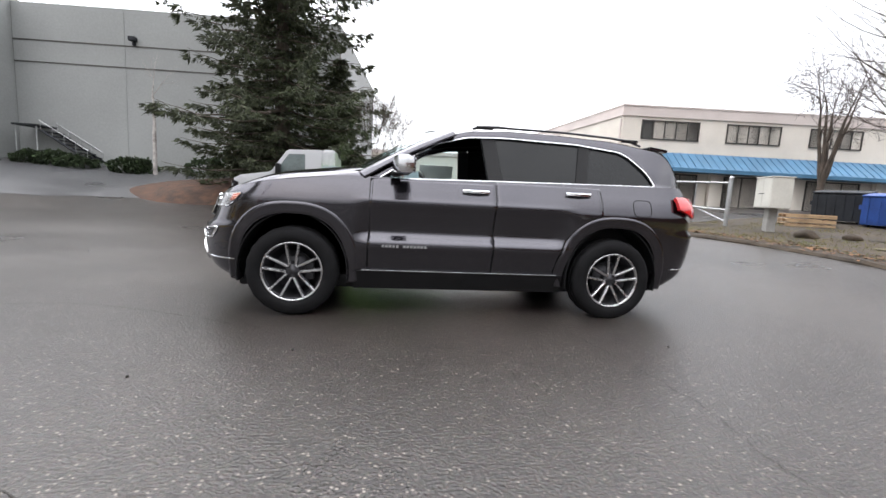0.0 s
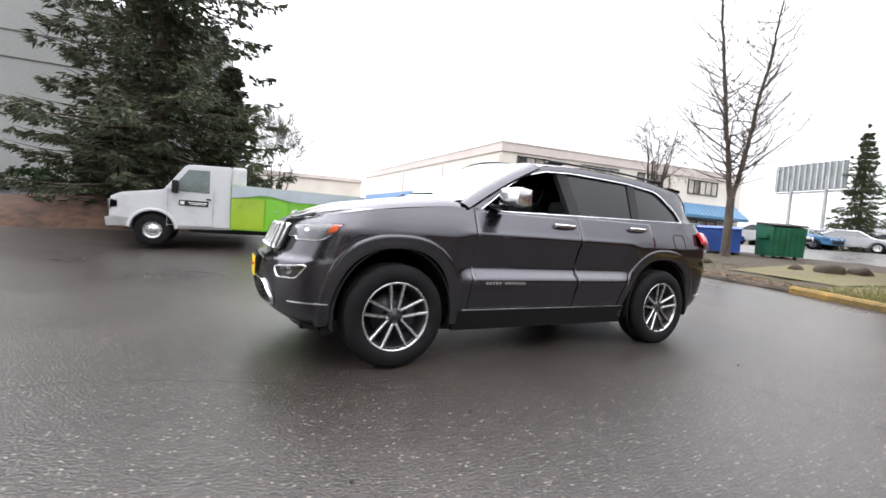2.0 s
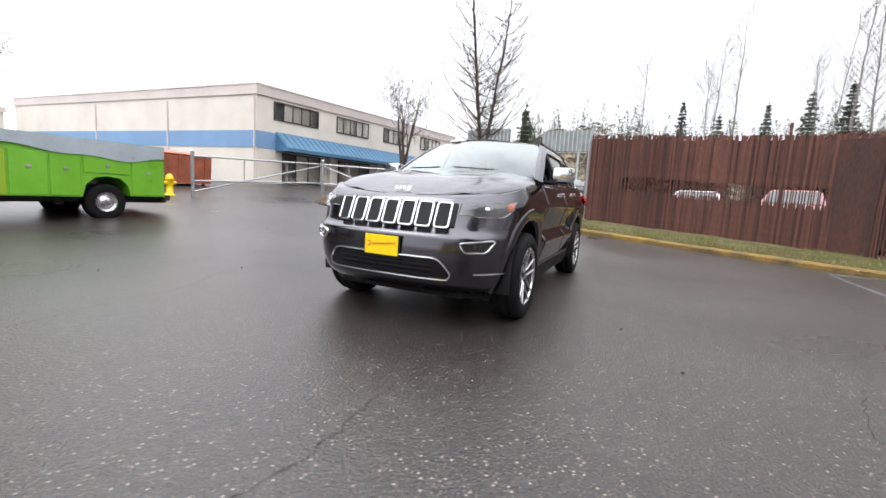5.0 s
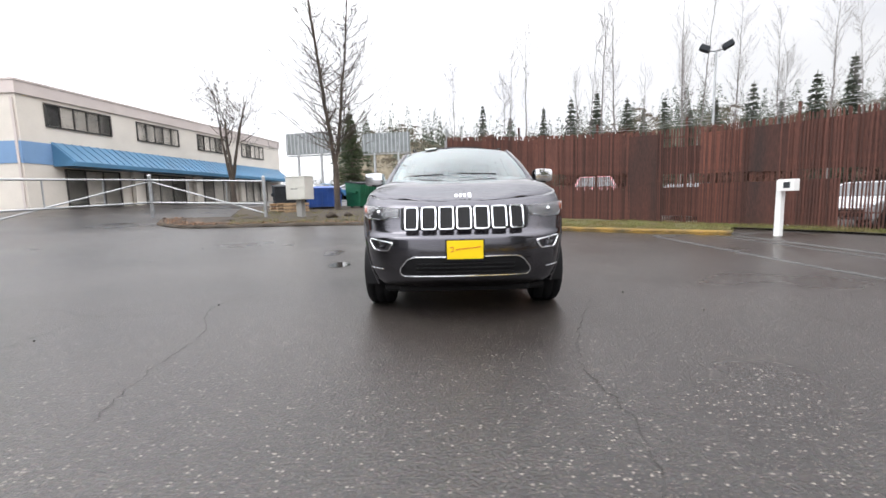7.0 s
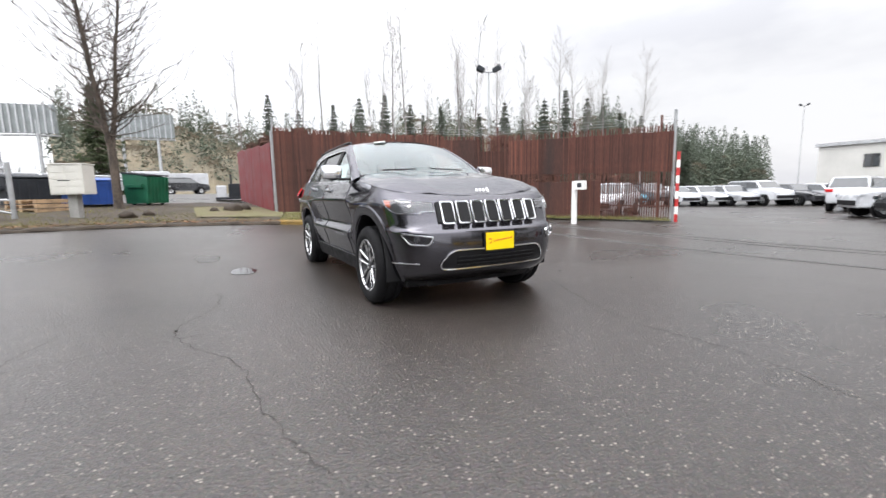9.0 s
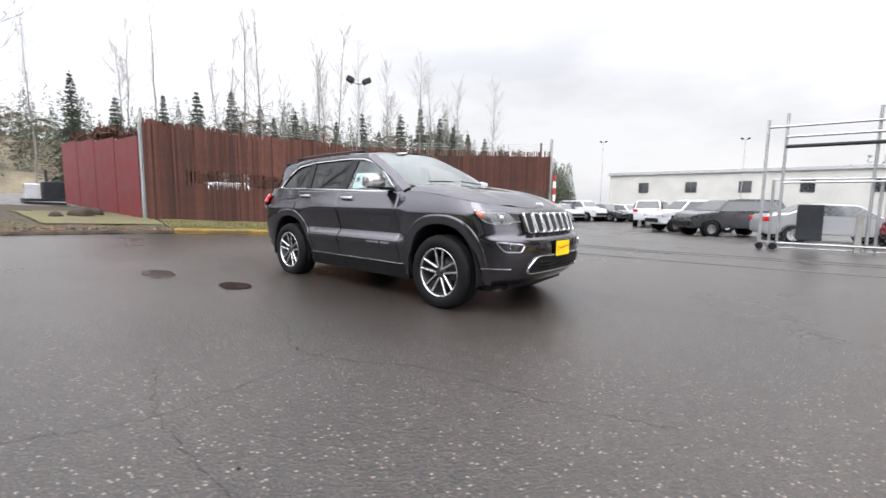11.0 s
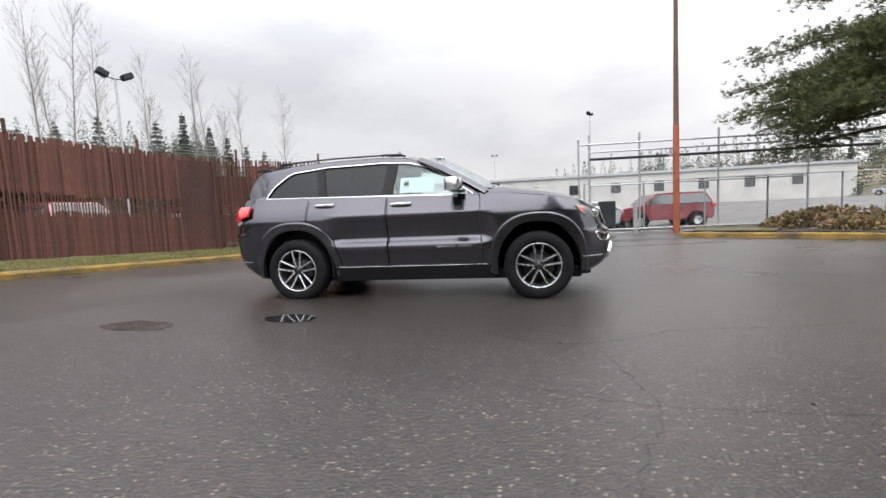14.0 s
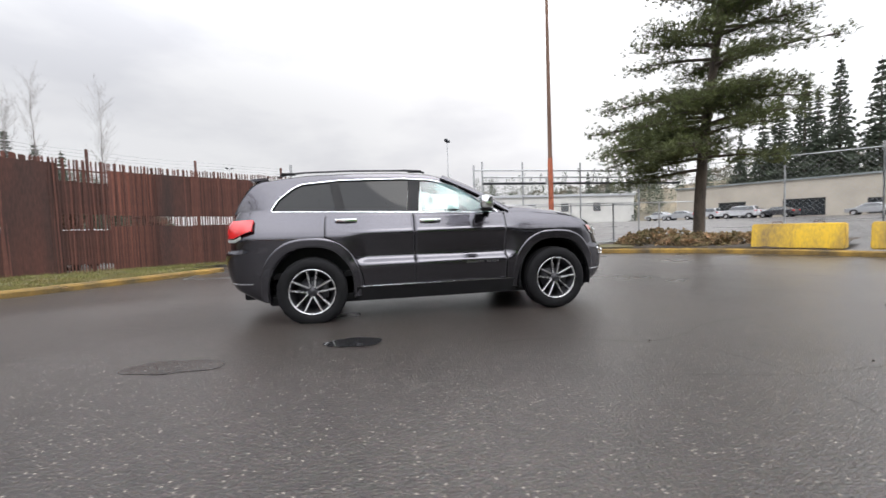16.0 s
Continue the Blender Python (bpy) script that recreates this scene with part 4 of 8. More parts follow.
def glass_y(x, z):
    """Half width of the cabin's sides, which lean inwards."""
    return 0.860 - (z - 1.23) * 0.47 - 0.035 * max(0, abs(x - 0.45) - 0.6) ** 2 - 3.2 * max(0, x - 1.9) ** 3


def flank_patch(bm, poly, side, out, step=0.05, rim=0.012, yfun=skin_y):
    """A panel that follows the flank over a convex outline of (x, z): xs between two edge curves of z."""
    lo, hi, left, right = poly
    nz = max(2, int((hi - lo) / step))
    nx = 30

    def f(u, v):
        z = lo + (hi - lo) * v
        x = left(z) + (right(z) - left(z)) * u
        return Vector((x, side * (yfun(x, z) + out), z))
    g = [[f(i / nx, j / nz) for j in range(nz + 1)] for i in range(nx + 1)]
    vs = [[bm.verts.new(p) for p in row] for row in g]
    for i in range(nx):
        for j in range(nz):
            q = (vs[i][j], vs[i + 1][j], vs[i + 1][j + 1], vs[i][j + 1])
            bm.faces.new(q if side < 0 else q[::-1])
    edge = [(i, 0) for i in range(nx)] + [(nx, j) for j in range(nz)] + [(i, nz) for i in range(nx, 0, -1)] + [(0, j) for j in range(nz, 0, -1)]
    inner = {e: bm.verts.new(g[e[0]][e[1]] + Vector((0, -side * rim, 0))) for e in edge}
    for a, b in zip(edge, edge[1:] + edge[:1]):
        q = (vs[b[0]][b[1]], vs[a[0]][a[1]], inner[a], inner[b])
        bm.faces.new(q if side < 0 else q[::-1])


def ribbon(bm, pts, width, normal_of, lift=0.0):
    """A thin band along points, lying on a surface."""
    pts = [Vector(p) for p in pts]
    rows = []
    for i, p in enumerate(pts):
        d = (pts[min(i + 1, len(pts) - 1)] - pts[max(i - 1, 0)]).normalized()
        n = normal_of(p).normalized()
        s = d.cross(n).normalized()
        rows.append((bm.verts.new(p + s * width / 2 + n * lift), bm.verts.new(p - s * width / 2 + n * lift)))
    for a, b in zip(rows, rows[1:]):
        bm.faces.new((a[0], a[1], b[1], b[0]))


def solid_loop(bm, pts, w, h, closed=True):
    """A rectangular moulding along points: w across its face, h proud along the given normals. pts: (place, normal)."""
    n = len(pts)
    rings = []
    for i, (p, nn) in enumerate(pts):
        a = pts[i - 1][0] if i or closed else p
        b = pts[(i + 1) % n][0] if i < n - 1 or closed else p
        d = (Vector(b) - Vector(a)).normalized()
        nn = Vector(nn).normalized()
        s = d.cross(nn).normalized()
        p = Vector(p)
        rings.append([bm.verts.new(p + s * (k * w / 2) + nn * e) for k, e in ((-1, -h * 0.4), (-1, h * 0.5), (-0.55, h), (0.55, h), (1, h * 0.5), (1, -h * 0.4))])
    for i in range(n if closed else n - 1):
        a, b = rings[i], rings[(i + 1) % n]
        for j in range(5):
            bm.faces.new((a[j], a[j + 1], b[j + 1], b[j]))
    if not closed:
        bm.faces.new(rings[0][::-1])
        bm.faces.new(rings[-1])
    bmesh.ops.recalc_face_normals(bm, faces=bm.faces)


def resample(pts, n):
    p = np.array([*pts, pts[0]], float)
    d = np.r_[0, np.cumsum(np.linalg.norm(np.diff(p, axis=0), axis=1))]
    t = np.linspace(0, d[-1], n, endpoint=False)
    return [tuple(np.interp(t[i], d, p[:, k]) for k in range(p.shape[1])) for i in range(n)]


def rounded(pts, r, seg=4):
    """A polygon of 2D points with its corners rounded."""
    out = []
    n = len(pts)
    for i in range(n):
        p, a, b = (Vector((*pts[j % n], 0)) for j in (i, i - 1, i + 1))
        u, v = (a - p), (b - p)
        k = min(r, u.length * 0.45, v.length * 0.45)
        s, e = p + u.normalized() * k, p + v.normalized() * k
        for t in np.linspace(0, 1, seg + 1):
            q = s * (1 - t) ** 2 + p * 2 * t * (1 - t) + e * t * t
            out.append((q.x, q.y))
    return out


WINDOW = [(-0.76, 1.215), (0.3, 1.245), (1.88, 1.285), (1.80, 1.42), (1.64, 1.555), (1.55, 1.60), (1.10, 1.645), (0.39, 1.657), (0.04, 1.637),
          (-0.23, 1.565), (-0.43, 1.45), (-0.63, 1.30)]


def window_edge(x, top=True):
    """The window outline's height at a place along the car."""
    if not top:
        return lerp(x, [(-0.76, 1.215), (0.3, 1.245), (1.88, 1.285)])
    return lerp(x, [(-0.76, 1.215), (-0.63, 1.30), (-0.43, 1.45), (-0.23, 1.565), (0.04, 1.637), (0.39, 1.657), (1.10, 1.645), (1.55, 1.60), (1.64, 1.555), (1.80, 1.42), (1.88, 1.285)])


def build_wheel(name):
    w = empty(name)
    bm = bmesh.new()
    R = 0.385
    prof = [(0.250, -0.11), (0.258, -0.125), (0.30, -0.135), (0.345, -0.131), (0.372, -0.112), (R, -0.085), (R, -0.05), (R - 0.01, -0.047), (R - 0.01, -0.037),
            (R, -0.034), (R, 0.034), (R - 0.01, 0.037), (R - 0.01, 0.047), (R, 0.05), (R, 0.085), (0.372, 0.112), (0.345, 0.130), (0.30, 0.132), (0.258, 0.125), (0.250, 0.11)]
    rings = lathe(bm, prof, 64)
    for r in range(4, 15):       # tread blocks: every other sipe a little sunk
        for j in range(64):
            if (j + r) % 3 == 0 and r in (5, 14):
                v = rings[r][j]
                v.co = Vector((v.co.x * 0.982, v.co.y, v.co.z * 0.982))
    tyre = part("tyre", bm, RUBBER, w, "black all-season rubber tyre", 35)
    bm = bmesh.new()
    lathe(bm, [(0.252, -0.10), (0.258, -0.120), (0.252, -0.127), (0.243, -0.122), (0.239, -0.108)], 64)
    part("rim", bm, ALLOY, w, "machined alloy rim", 40)
    bm = bmesh.new()
    lathe(bm, [(0.252, 0.11), (0.245, -0.10), (0.238, -0.106), (0.228, -0.09), (0.212, 0.06), (0.05, 0.07), (0.0, 0.07)], 64)
    part("rim_barrel", bm, DARK_ALLOY, w, "dark painted rim barrel", 40)
    for k in range(5):
        bm = bmesh.new()
        for s in (-1, 1):
            a0 = 2 * math.pi * k / 5 + math.pi / 2
            hub = a0 + s * 0.46
            end = a0 + s * 0.22
            p0 = Vector((0.055 * math.cos(hub), -0.085, 0.055 * math.sin(hub)))
            p1 = Vector((0.14 * math.cos(a0 + s * 0.275), -0.099, 0.14 * math.sin(a0 + s * 0.275)))
            p2 = Vector((0.243 * math.cos(end), -0.112, 0.243 * math.sin(end)))
            solid_loop(bm, [(p0, (0, -1, 0)), (p1, (0, -1, 0)), (p2, (0, -1, 0))], 0.020, 0.012, False)
        part("twin_spoke", bm, ALLOY, w, "machined silver spoke faces", 30)
    bm = bmesh.new()
    for k in range(5):
        a0 = 2 * math.pi * k / 5 + math.pi / 2
        for s in (-1, 1):
            p0 = Vector((0.055 * math.cos(a0 + s * 0.46), -0.072, 0.055 * math.sin(a0 + s * 0.46)))
            p2 = Vector((0.238 * math.cos(a0 + s * 0.22), -0.098, 0.238 * math.sin(a0 + s * 0.22)))
            solid_loop(bm, [(p0, (0, -1, 0)), (p2, (0, -1, 0))], 0.030, 0.014, False)
    part("spoke_back", bm, DARK_ALLOY, w, "dark painted spoke sides", 30)
    bm = bmesh.new()
    lathe(bm, [(0.0, -0.094), (0.026, -0.094), (0.030, -0.088), (0.058, -0.084), (0.066, -0.076), (0.066, 0.05)], 32)
    hub = part("hub_cap", bm, DARK_ALLOY, w, "grey centre cap", 40)
    for k in range(5):
        bm = bmesh.new()
        a = 2 * math.pi * (k + 0.5) / 5 + math.pi / 2
        p = Vector((0.057 * math.cos(a), -0.088, 0.057 * math.sin(a)))
        span(bm, p, p + Vector((0, -0.014, 0)), 0.010, 0.008, 6)
        part("lug_nut", bm, CHROME, hub, "chrome lug nut", 20)
    bm = bmesh.new()
    lathe(bm, [(0.0, -0.02), (0.165, -0.02), (0.165, 0.0), (0.08, 0.01), (0.0, 0.01)], 40)
    part("brake_disc", bm, DARK_ALLOY, w, "grey steel brake disc", 40)
    bm = bmesh.new()
    box(bm, (0.135, -0.02, 0.0), (0.07, 0.06, 0.16), None, 0.012)
    part("brake_caliper", bm, DARK_ALLOY, w, "dark brake caliper", 40)
    return w


def cut(ob, cutter_bm):
    """Cuts a closed form out of a mesh for good."""
    me = bpy.data.meshes.new("cutter")
    cutter_bm.to_mesh(me)
    cutter_bm.free()
    c = new("cutter", me)
    md = ob.modifiers.new("cut", "BOOLEAN")
    md.operation, md.object, md.solver = "DIFFERENCE", c, "EXACT"
    dg = bpy.context.evaluated_depsgraph_get()
    dg.update()
    done = bpy.data.meshes.new_from_object(ob.evaluated_get(dg))
    ob.modifiers.clear()
    ob.data = done
    bpy.data.objects.remove(c)


def build_car():
    car = empty("sport_utility_car")
    tagged(car, "dark grey metallic sport utility car on wet asphalt", "car")
    # lower shell: nose, flanks and tail in one skin
    bm = bmesh.new()
    ths = [-2 + i / 14 for i in range(15)] + [-1 + i / 34 for i in range(1, 69)] + [1 + i / 14 for i in range(1, 15)]
    zs = [i / 60 for i in range(61)]
    cols = {}
    for side in (-1, 1):
        for i, th in enumerate(ths):
            for j, v in enumerate(zs):
                top = TOP_TAB(car_skin(th, 1.1)[0])
                z = 0.27 + (top - 0.27) * v
                if side == 1 and i in (0, len(ths) - 1):
                    cols[side, i, j] = cols[-1, i, j]
                    continue
                cols[side, i, j] = bm.verts.new(car_skin(th, z, side))
    for side in (-1, 1):
        for i in range(len(ths) - 1):
            for j in range(len(zs) - 1):
                q = [cols[side, i, j], cols[side, i + 1, j], cols[side, i + 1, j + 1], cols[side, i, j + 1]]
                bm.faces.new(q if side < 0 else q[::-1])
    nz = len(zs) - 1
    for i in range(len(ths) - 1):        # deck under the cabin, and the floor
        for j, flip in ((0, 1), (nz, 0)):
            q = []
            for v in (cols[-1, i, j], cols[1, i, j], cols[1, i + 1, j], cols[-1, i + 1, j]):
                if v not in q:
                    q.append(v)
            if len(q) > 2:
                bm.faces.new(q if not flip else q[::-1])
    bmesh.ops.recalc_face_normals(bm, faces=bm.faces)
    body = part("body_shell", bm, [PAINT, BLACK_PLASTIC], car, "dark grey metallic painted body", 40)
    for side in (-1, 1):
        for x in (-WB, WB):
            cb = bmesh.new()
            r = 0.455
            pts = []
            for k in range(-6, 31):
                a = math.pi * k / 24
                rx, rz = r * math.copysign(abs(math.cos(a)) ** 0.85, math.cos(a)), r * 1.10 * math.copysign(abs(math.sin(a)) ** 0.85, math.sin(a))
                pts.append((x + rx, side * 0.62, 0.385 + rz if a > 0 else 0.385 + rz))
            pts = [p for p in pts if p[2] > 0.1]
            prism(cb, pts, (0, side * 0.6, 0))
            cut(body, cb)
    cb = bmesh.new()       # the open cabin inside the deck
    prism(cb, [(-0.85, -0.78, 0.5), (1.95, -0.74, 0.5), (1.95, -0.74, 1.6), (-0.75, -0.76, 1.6)], (0, 1.5, 0))
    cut(body, cb)
    for p in body.data.polygons:
        p.use_smooth = True
    body.data.set_sharp_from_angle(angle=radians(38))
    # wheel wells
    for side in (-1, 1):
        for x in (-WB, WB):
            bm = bmesh.new()
            sheet(bm, lambda u, v: Vector((x + 0.462 * math.cos(math.pi * (1.12 * u - 0.06)), side * (0.60 + 0.33 * v), 0.385 + 0.508 * math.sin(math.pi * (1.12 * u - 0.06)))), 24, 2, 0.01)
            box(bm, (x, side * 0.61, 0.55), (0.9, 0.02, 0.7))
            part("wheel_well", bm, BLACK_PLASTIC, car, "", 40)
            # flared arch trim in body colour
            bm = bmesh.new()
            rows = []
            for k in range(33):
                a = math.pi * (-0.06 + 1.12 * k / 32)
                ring = []
                for rr, out in ((0.446, -0.05), (0.450, -0.006), (0.460, 0.002), (0.472, 0.000), (0.520, 0.012), (0.536, 0.010), (0.552, -0.010)):
                    cx, sz = math.copysign(abs(math.cos(a)) ** 0.82, math.cos(a)), math.copysign(abs(math.sin(a)) ** 0.82, math.sin(a))
                    px, pz = x + rr * cx, 0.385 + rr * 1.10 * sz
                    pz = max(pz, 0.30)
                    lim = min(pz, TOP_TAB(px) - 0.01)
                    ring.append(bm.verts.new((px, side * (max(skin_y(px, lim), 0.80 if px < -1.8 else 0.88) + out), pz)))
                rows.append(ring)
            for a, b in zip(rows, rows[1:]):
                for j in range(6):
                    q = (a[j], a[j + 1], b[j + 1], b[j])
                    bm.faces.new(q if side > 0 else q[::-1])
            part("wheel_arch_flare", bm, PAINT, car, "raised painted wheel arch lip", 50)
    # hood: crowned, with two raised shoulders
    def hood(u, v):
        x = -2.165 + 1.245 * u
        w = min(skin_y(x, TOP_TAB(x)), 0.90) + 0.002
        w = w - 0.06 * max(0, u - 0.7)
        s = 2 * v - 1
        front = -0.07 * (1 - min(1, (1 - abs(s) ** 3)))
        x = x + (0.10 * abs(s) ** 2.5) * (1 - u) - 0.06 * abs(s) ** 2 * u * -1
        z = TOP_TAB(x) + (0.056 + 0.030 * u) * (1 - 0.22 * abs(s) ** 2.6 - 0.78 * abs(s) ** 14) * min(1, 0.35 + u * 1.5) + 0.012 * math.exp(-((abs(s) - 0.62) / 0.13) ** 2) * min(1, 3 * u) + 0.004
        z -= 0.035 * max(0, 1 - u / 0.06) ** 2 + 0.003
        return Vector((x, s * w, z))
    bm = bmesh.new()
    sheet(bm, hood, 28, 64, 0.012)
    bmesh.ops.recalc_face_normals(bm, faces=bm.faces)
    hd = part("hood", bm, PAINT, car, "dark grey metallic hood with raised shoulders", 40)
    bm = bmesh.new()
    for k, wd in enumerate((0.028, 0.026, 0.024, 0.026)):
        box(bm, (-2.075, -0.06 + k * 0.038 + (0.006 if k else 0), 1.098), (0.012, wd, 0.034 if k else 0.05), Euler((0, radians(35), 0)).to_matrix(), 0.004)
    part("hood_emblem", bm, ALLOY, hd, "silver emblem bars on the hood edge")
    # cowl, wipers
    bm = bmesh.new()
    sheet(bm, lambda u, v: Vector((-0.97 + 0.16 * u + 0.10 * (1 - (2 * v - 1) ** 2) * -1, (2 * v - 1) * 0.80, 1.272 + 0.03 * u + 0.022 * (1 - (2 * v - 1) ** 2))), 4, 16, 0.03)
    part("cowl", bm, BLACK_PLASTIC, car, "black plastic cowl under the windscreen", 40)
    # cabin sides: a frame round the windows
    outer = [(-1.06, 1.22), (0.3, 1.235), (2.325, 1.275), (2.27, 1.36), (2.20, 1.46), (2.10, 1.58), (2.02, 1.635), (1.48, 1.705), (0.88, 1.727), (0.43, 1.728), (0.05, 1.700),
             (-0.29, 1.600), (-0.64, 1.405), (-0.86, 1.285)]
    win = rounded(WINDOW, 0.05, 3)

    def wedge(x, z):
        return glass_y(x, z)
    for side in (-1, 1):
        bm = bmesh.new()
        cx, cz = 0.5, 1.45
        N = 96
        ro, ri = [], []
        om, im = resample(outer, 400), resample(WINDOW, 400)
        for k in range(N):
            a = 2 * math.pi * k / N
            dx, dz = math.cos(a) * 6, math.sin(a)
            def far(poly):
                return max(poly, key=lambda p: ((p[0] - cx) / 6 * math.cos(a) + (p[1] - cz) * math.sin(a)) / (math.hypot((p[0] - cx) / 6, p[1] - cz)))
            ro.append(far(om))
            ri.append(far(im))
        vo = [bm.verts.new((x, side * wedge(x, z), z)) for x, z in ro]
        vm = [bm.verts.new(((x0 + x1) / 2, side * (wedge((x0 + x1) / 2, (z0 + z1) / 2) + 0.006), (z0 + z1) / 2)) for (x0, z0), (x1, z1) in zip(ro, ri)]
        vi = [bm.verts.new((x, side * wedge(x, z), z)) for x, z in ri]
        vb = [bm.verts.new((x, side * (wedge(x, z) - 0.04), z)) for x, z in ri]
        for a, b in ((vo, vm), (vm, vi), (vi, vb)):
            for k in range(N):
                j = (k + 1) % N
                bm.faces.new((a[k], a[j], b[j], b[k]))
        bmesh.ops.remove_doubles(bm, verts=bm.verts, dist=0.0006)
        bmesh.ops.recalc_face_normals(bm, faces=bm.faces)
        part("cabin_side", bm, PAINT, car, "painted pillars and window frame", 40)
        bm = bmesh.new()
        solid_loop(bm, [((x, side * (wedge(x, z) + 0.002), z), (0, side, 0.4)) for x, z in rounded(WINDOW, 0.04, 3)], 0.015, 0.010)
        part("window_trim", bm, CHROME, car, "bright chrome window surround", 40)
        # panes
        def pane(name, x0, x1, tilt0, tilt1, material, label):
            bm = bmesh.new()
            def f(u, v):
                xb = x0 + (x1 - x0) * u
                lean = tilt0 + (tilt1 - tilt0) * u
                lo = window_edge(xb, False)
                hi = window_edge(xb + lean * 0.38)
                z = lo + (hi - lo) * v
                x = xb + lean * (z - lo)
                return Vector((x, side * (glass_y(x, z) - 0.014), z))
            sheet(bm, f, 16, 8, 0.004 * -side)
            bmesh.ops.recalc_face_normals(bm, faces=bm.faces)
            o = part(name, bm, material, car, label, 60)
            o.visible_shadow = False
            return o
        if side > 0:
            fp = pane("front_door_glass", -0.72, 0.22, 0.0, -0.13, SCREEN_GLASS, "clear front side window with papers behind it")
            bm = bmesh.new()
            box(bm, (-0.07, side * 0.765, 1.365), (0.42, 0.003, 0.20), Euler((radians(24), 0, 0)).to_matrix())
            sh = part("window_sheet", bm, PAPER, fp, "white price sheet in the window")
            bm = bmesh.new()
            box(bm, (0.06, side * 0.7705, 1.38), (0.055, 0.003, 0.07), Euler((radians(24), 0, 0)).to_matrix())
            part("sheet_print", bm, INK, fp, "dark printed block")
        pane("rear_door_glass", 0.36, 1.06, -0.13, 0.20, DARK_GLASS, "dark tinted rear side window")
        pane("quarter_glass", 1.17, 1.86, 0.20, -0.62, DARK_GLASS, "dark tinted quarter window")
        # black pillars between the panes
        for xb, lean, wd in ((0.29, -0.13, 0.13), (1.115, 0.20, 0.11)):
            bm = bmesh.new()
            def f(u, v):
                lo = window_edge(xb, False) + 0.004
                hi = window_edge(xb + lean * 0.38) - 0.006
                z = lo + (hi - lo) * v
                x = xb + lean * (z - lo) + (u - 0.5) * wd
                return Vector((x, side * (glass_y(x, z) - 0.003), z))
            sheet(bm, f, 2, 6, 0.05 * -side)
            bmesh.ops.recalc_face_normals(bm, faces=bm.faces)
            part("window_pillar", bm, BLACK_PLASTIC, car, "gloss black window pillar", 40)
        # doors
        for nm, x0, x1 in (("front_door", -0.825, 0.285), ("rear_door", 0.30, 1.30)):
            left = (lambda z: -0.825 - 0.02 * (1.0 - z)) if nm == "front_door" else (lambda z: 0.293)
            if nm == "front_door":
                right = lambda z: 0.287
            else:
                def right(z):
                    arch = WB - math.sqrt(max(0.0, 0.575 ** 2 - min(0.575, max(0, (z - 0.385) / 1.08)) ** 2)) if z < 0.98 else 1.30
                    return min(1.30 - 0.1 * max(0, z - 1.1), arch)
            bm = bmesh.new()
            flank_patch(bm, (0.415, 1.212 if nm == "front_door" else 1.235, left, right), side, 0.0025, 0.012, 0.005)
            door = part(nm, bm, PAINT, car, "painted door with a sculpted lower ledge", 40)
            for edge in ((left, -0.003), (right, 0.003)):
                bm = bmesh.new()
                ribbon(bm, [(edge[0](z) + edge[1], side * (skin_y(edge[0](z), z) + 0.0008), z) for z in np.linspace(0.41, 1.215, 60)], 0.006, lambda p: Vector((0, side, 0)))
                part("door_gap", bm, BLACK_PLASTIC, door)
            hx = 0.10 if nm == "front_door" else 1.06
            hz = 1.142 if nm == "front_door" else 1.168
            bm = bmesh.new()
            y = side * (skin_y(hx, hz) + 0.03)
            pts = [((hx + d, y - side * 0.014 * (abs(d) / 0.12) ** 2, hz), (0, side, 0)) for d in np.linspace(-0.12, 0.12, 9)]
            solid_loop(bm, pts, 0.032, 0.016, False)
            for d in (-0.10, 0.10):
                box(bm, (hx + d, side * (skin_y(hx, hz) + 0.012), hz), (0.03, 0.03, 0.026), None, 0.005)
            part("door_handle", bm, CHROME, door, "chrome door handle", 40)
        # bright ledge line above the sill, badge bars
        for k, x in enumerate(np.linspace(-0.70, -0.33, 13)):
            if k == 5:
                continue
            bm = bmesh.new()
            box(bm, (x, side * (skin_y(x, 0.636) + 0.004), 0.636), (0.021, 0.006, 0.022))
            part("badge_bar", bm, CHROME, car)
        bm = bmesh.new()
        sheet(bm, lambda u, v: Vector((-0.95 + 1.92 * u, side * (0.858 + 0.050 * v), 0.238 + 0.165 * v)), 12, 5, 0.05 * -side)
        bmesh.ops.recalc_face_normals(bm, faces=bm.faces)
        sill = part("side_sill", bm, BLACK_PLASTIC, car, "black plastic sill", 40)
        bm = bmesh.new()
        box(bm, (0.02, side * 0.903, 0.410), (1.80, 0.006, 0.006), None, 0.002)
        part("sill_strip", bm, CHROME, sill, "thin bright strip")
        # mirror
        bm = bmesh.new()
        box(bm, (-0.555, side * 1.035, 1.335), (0.15, 0.23, 0.155), Euler((0, 0, side * radians(-10))).to_matrix(), 0.045)
        mir = part("wing_mirror", bm, CHROME, car, "chrome-capped wing mirror", 50)
        bm = bmesh.new()
        box(bm, (-0.55, side * 1.01, 1.262), (0.10, 0.13, 0.022), None, 0.010)
        box(bm, (-0.61, side * 0.905, 1.255), (0.085, 0.14, 0.026), None, 0.010)
        part("mirror_base", bm, BLACK_PLASTIC, mir, "black mirror foot", 40)
        bm = bmesh.new()
        box(bm, (-0.474, side * 1.035, 1.335), (0.006, 0.19, 0.125), Euler((0, 0, side * radians(-10))).to_matrix(), 0.002)
        part("mirror_glass", bm, CHROME, mir, "mirror glass")
        # tail lamp
        bm = bmesh.new()
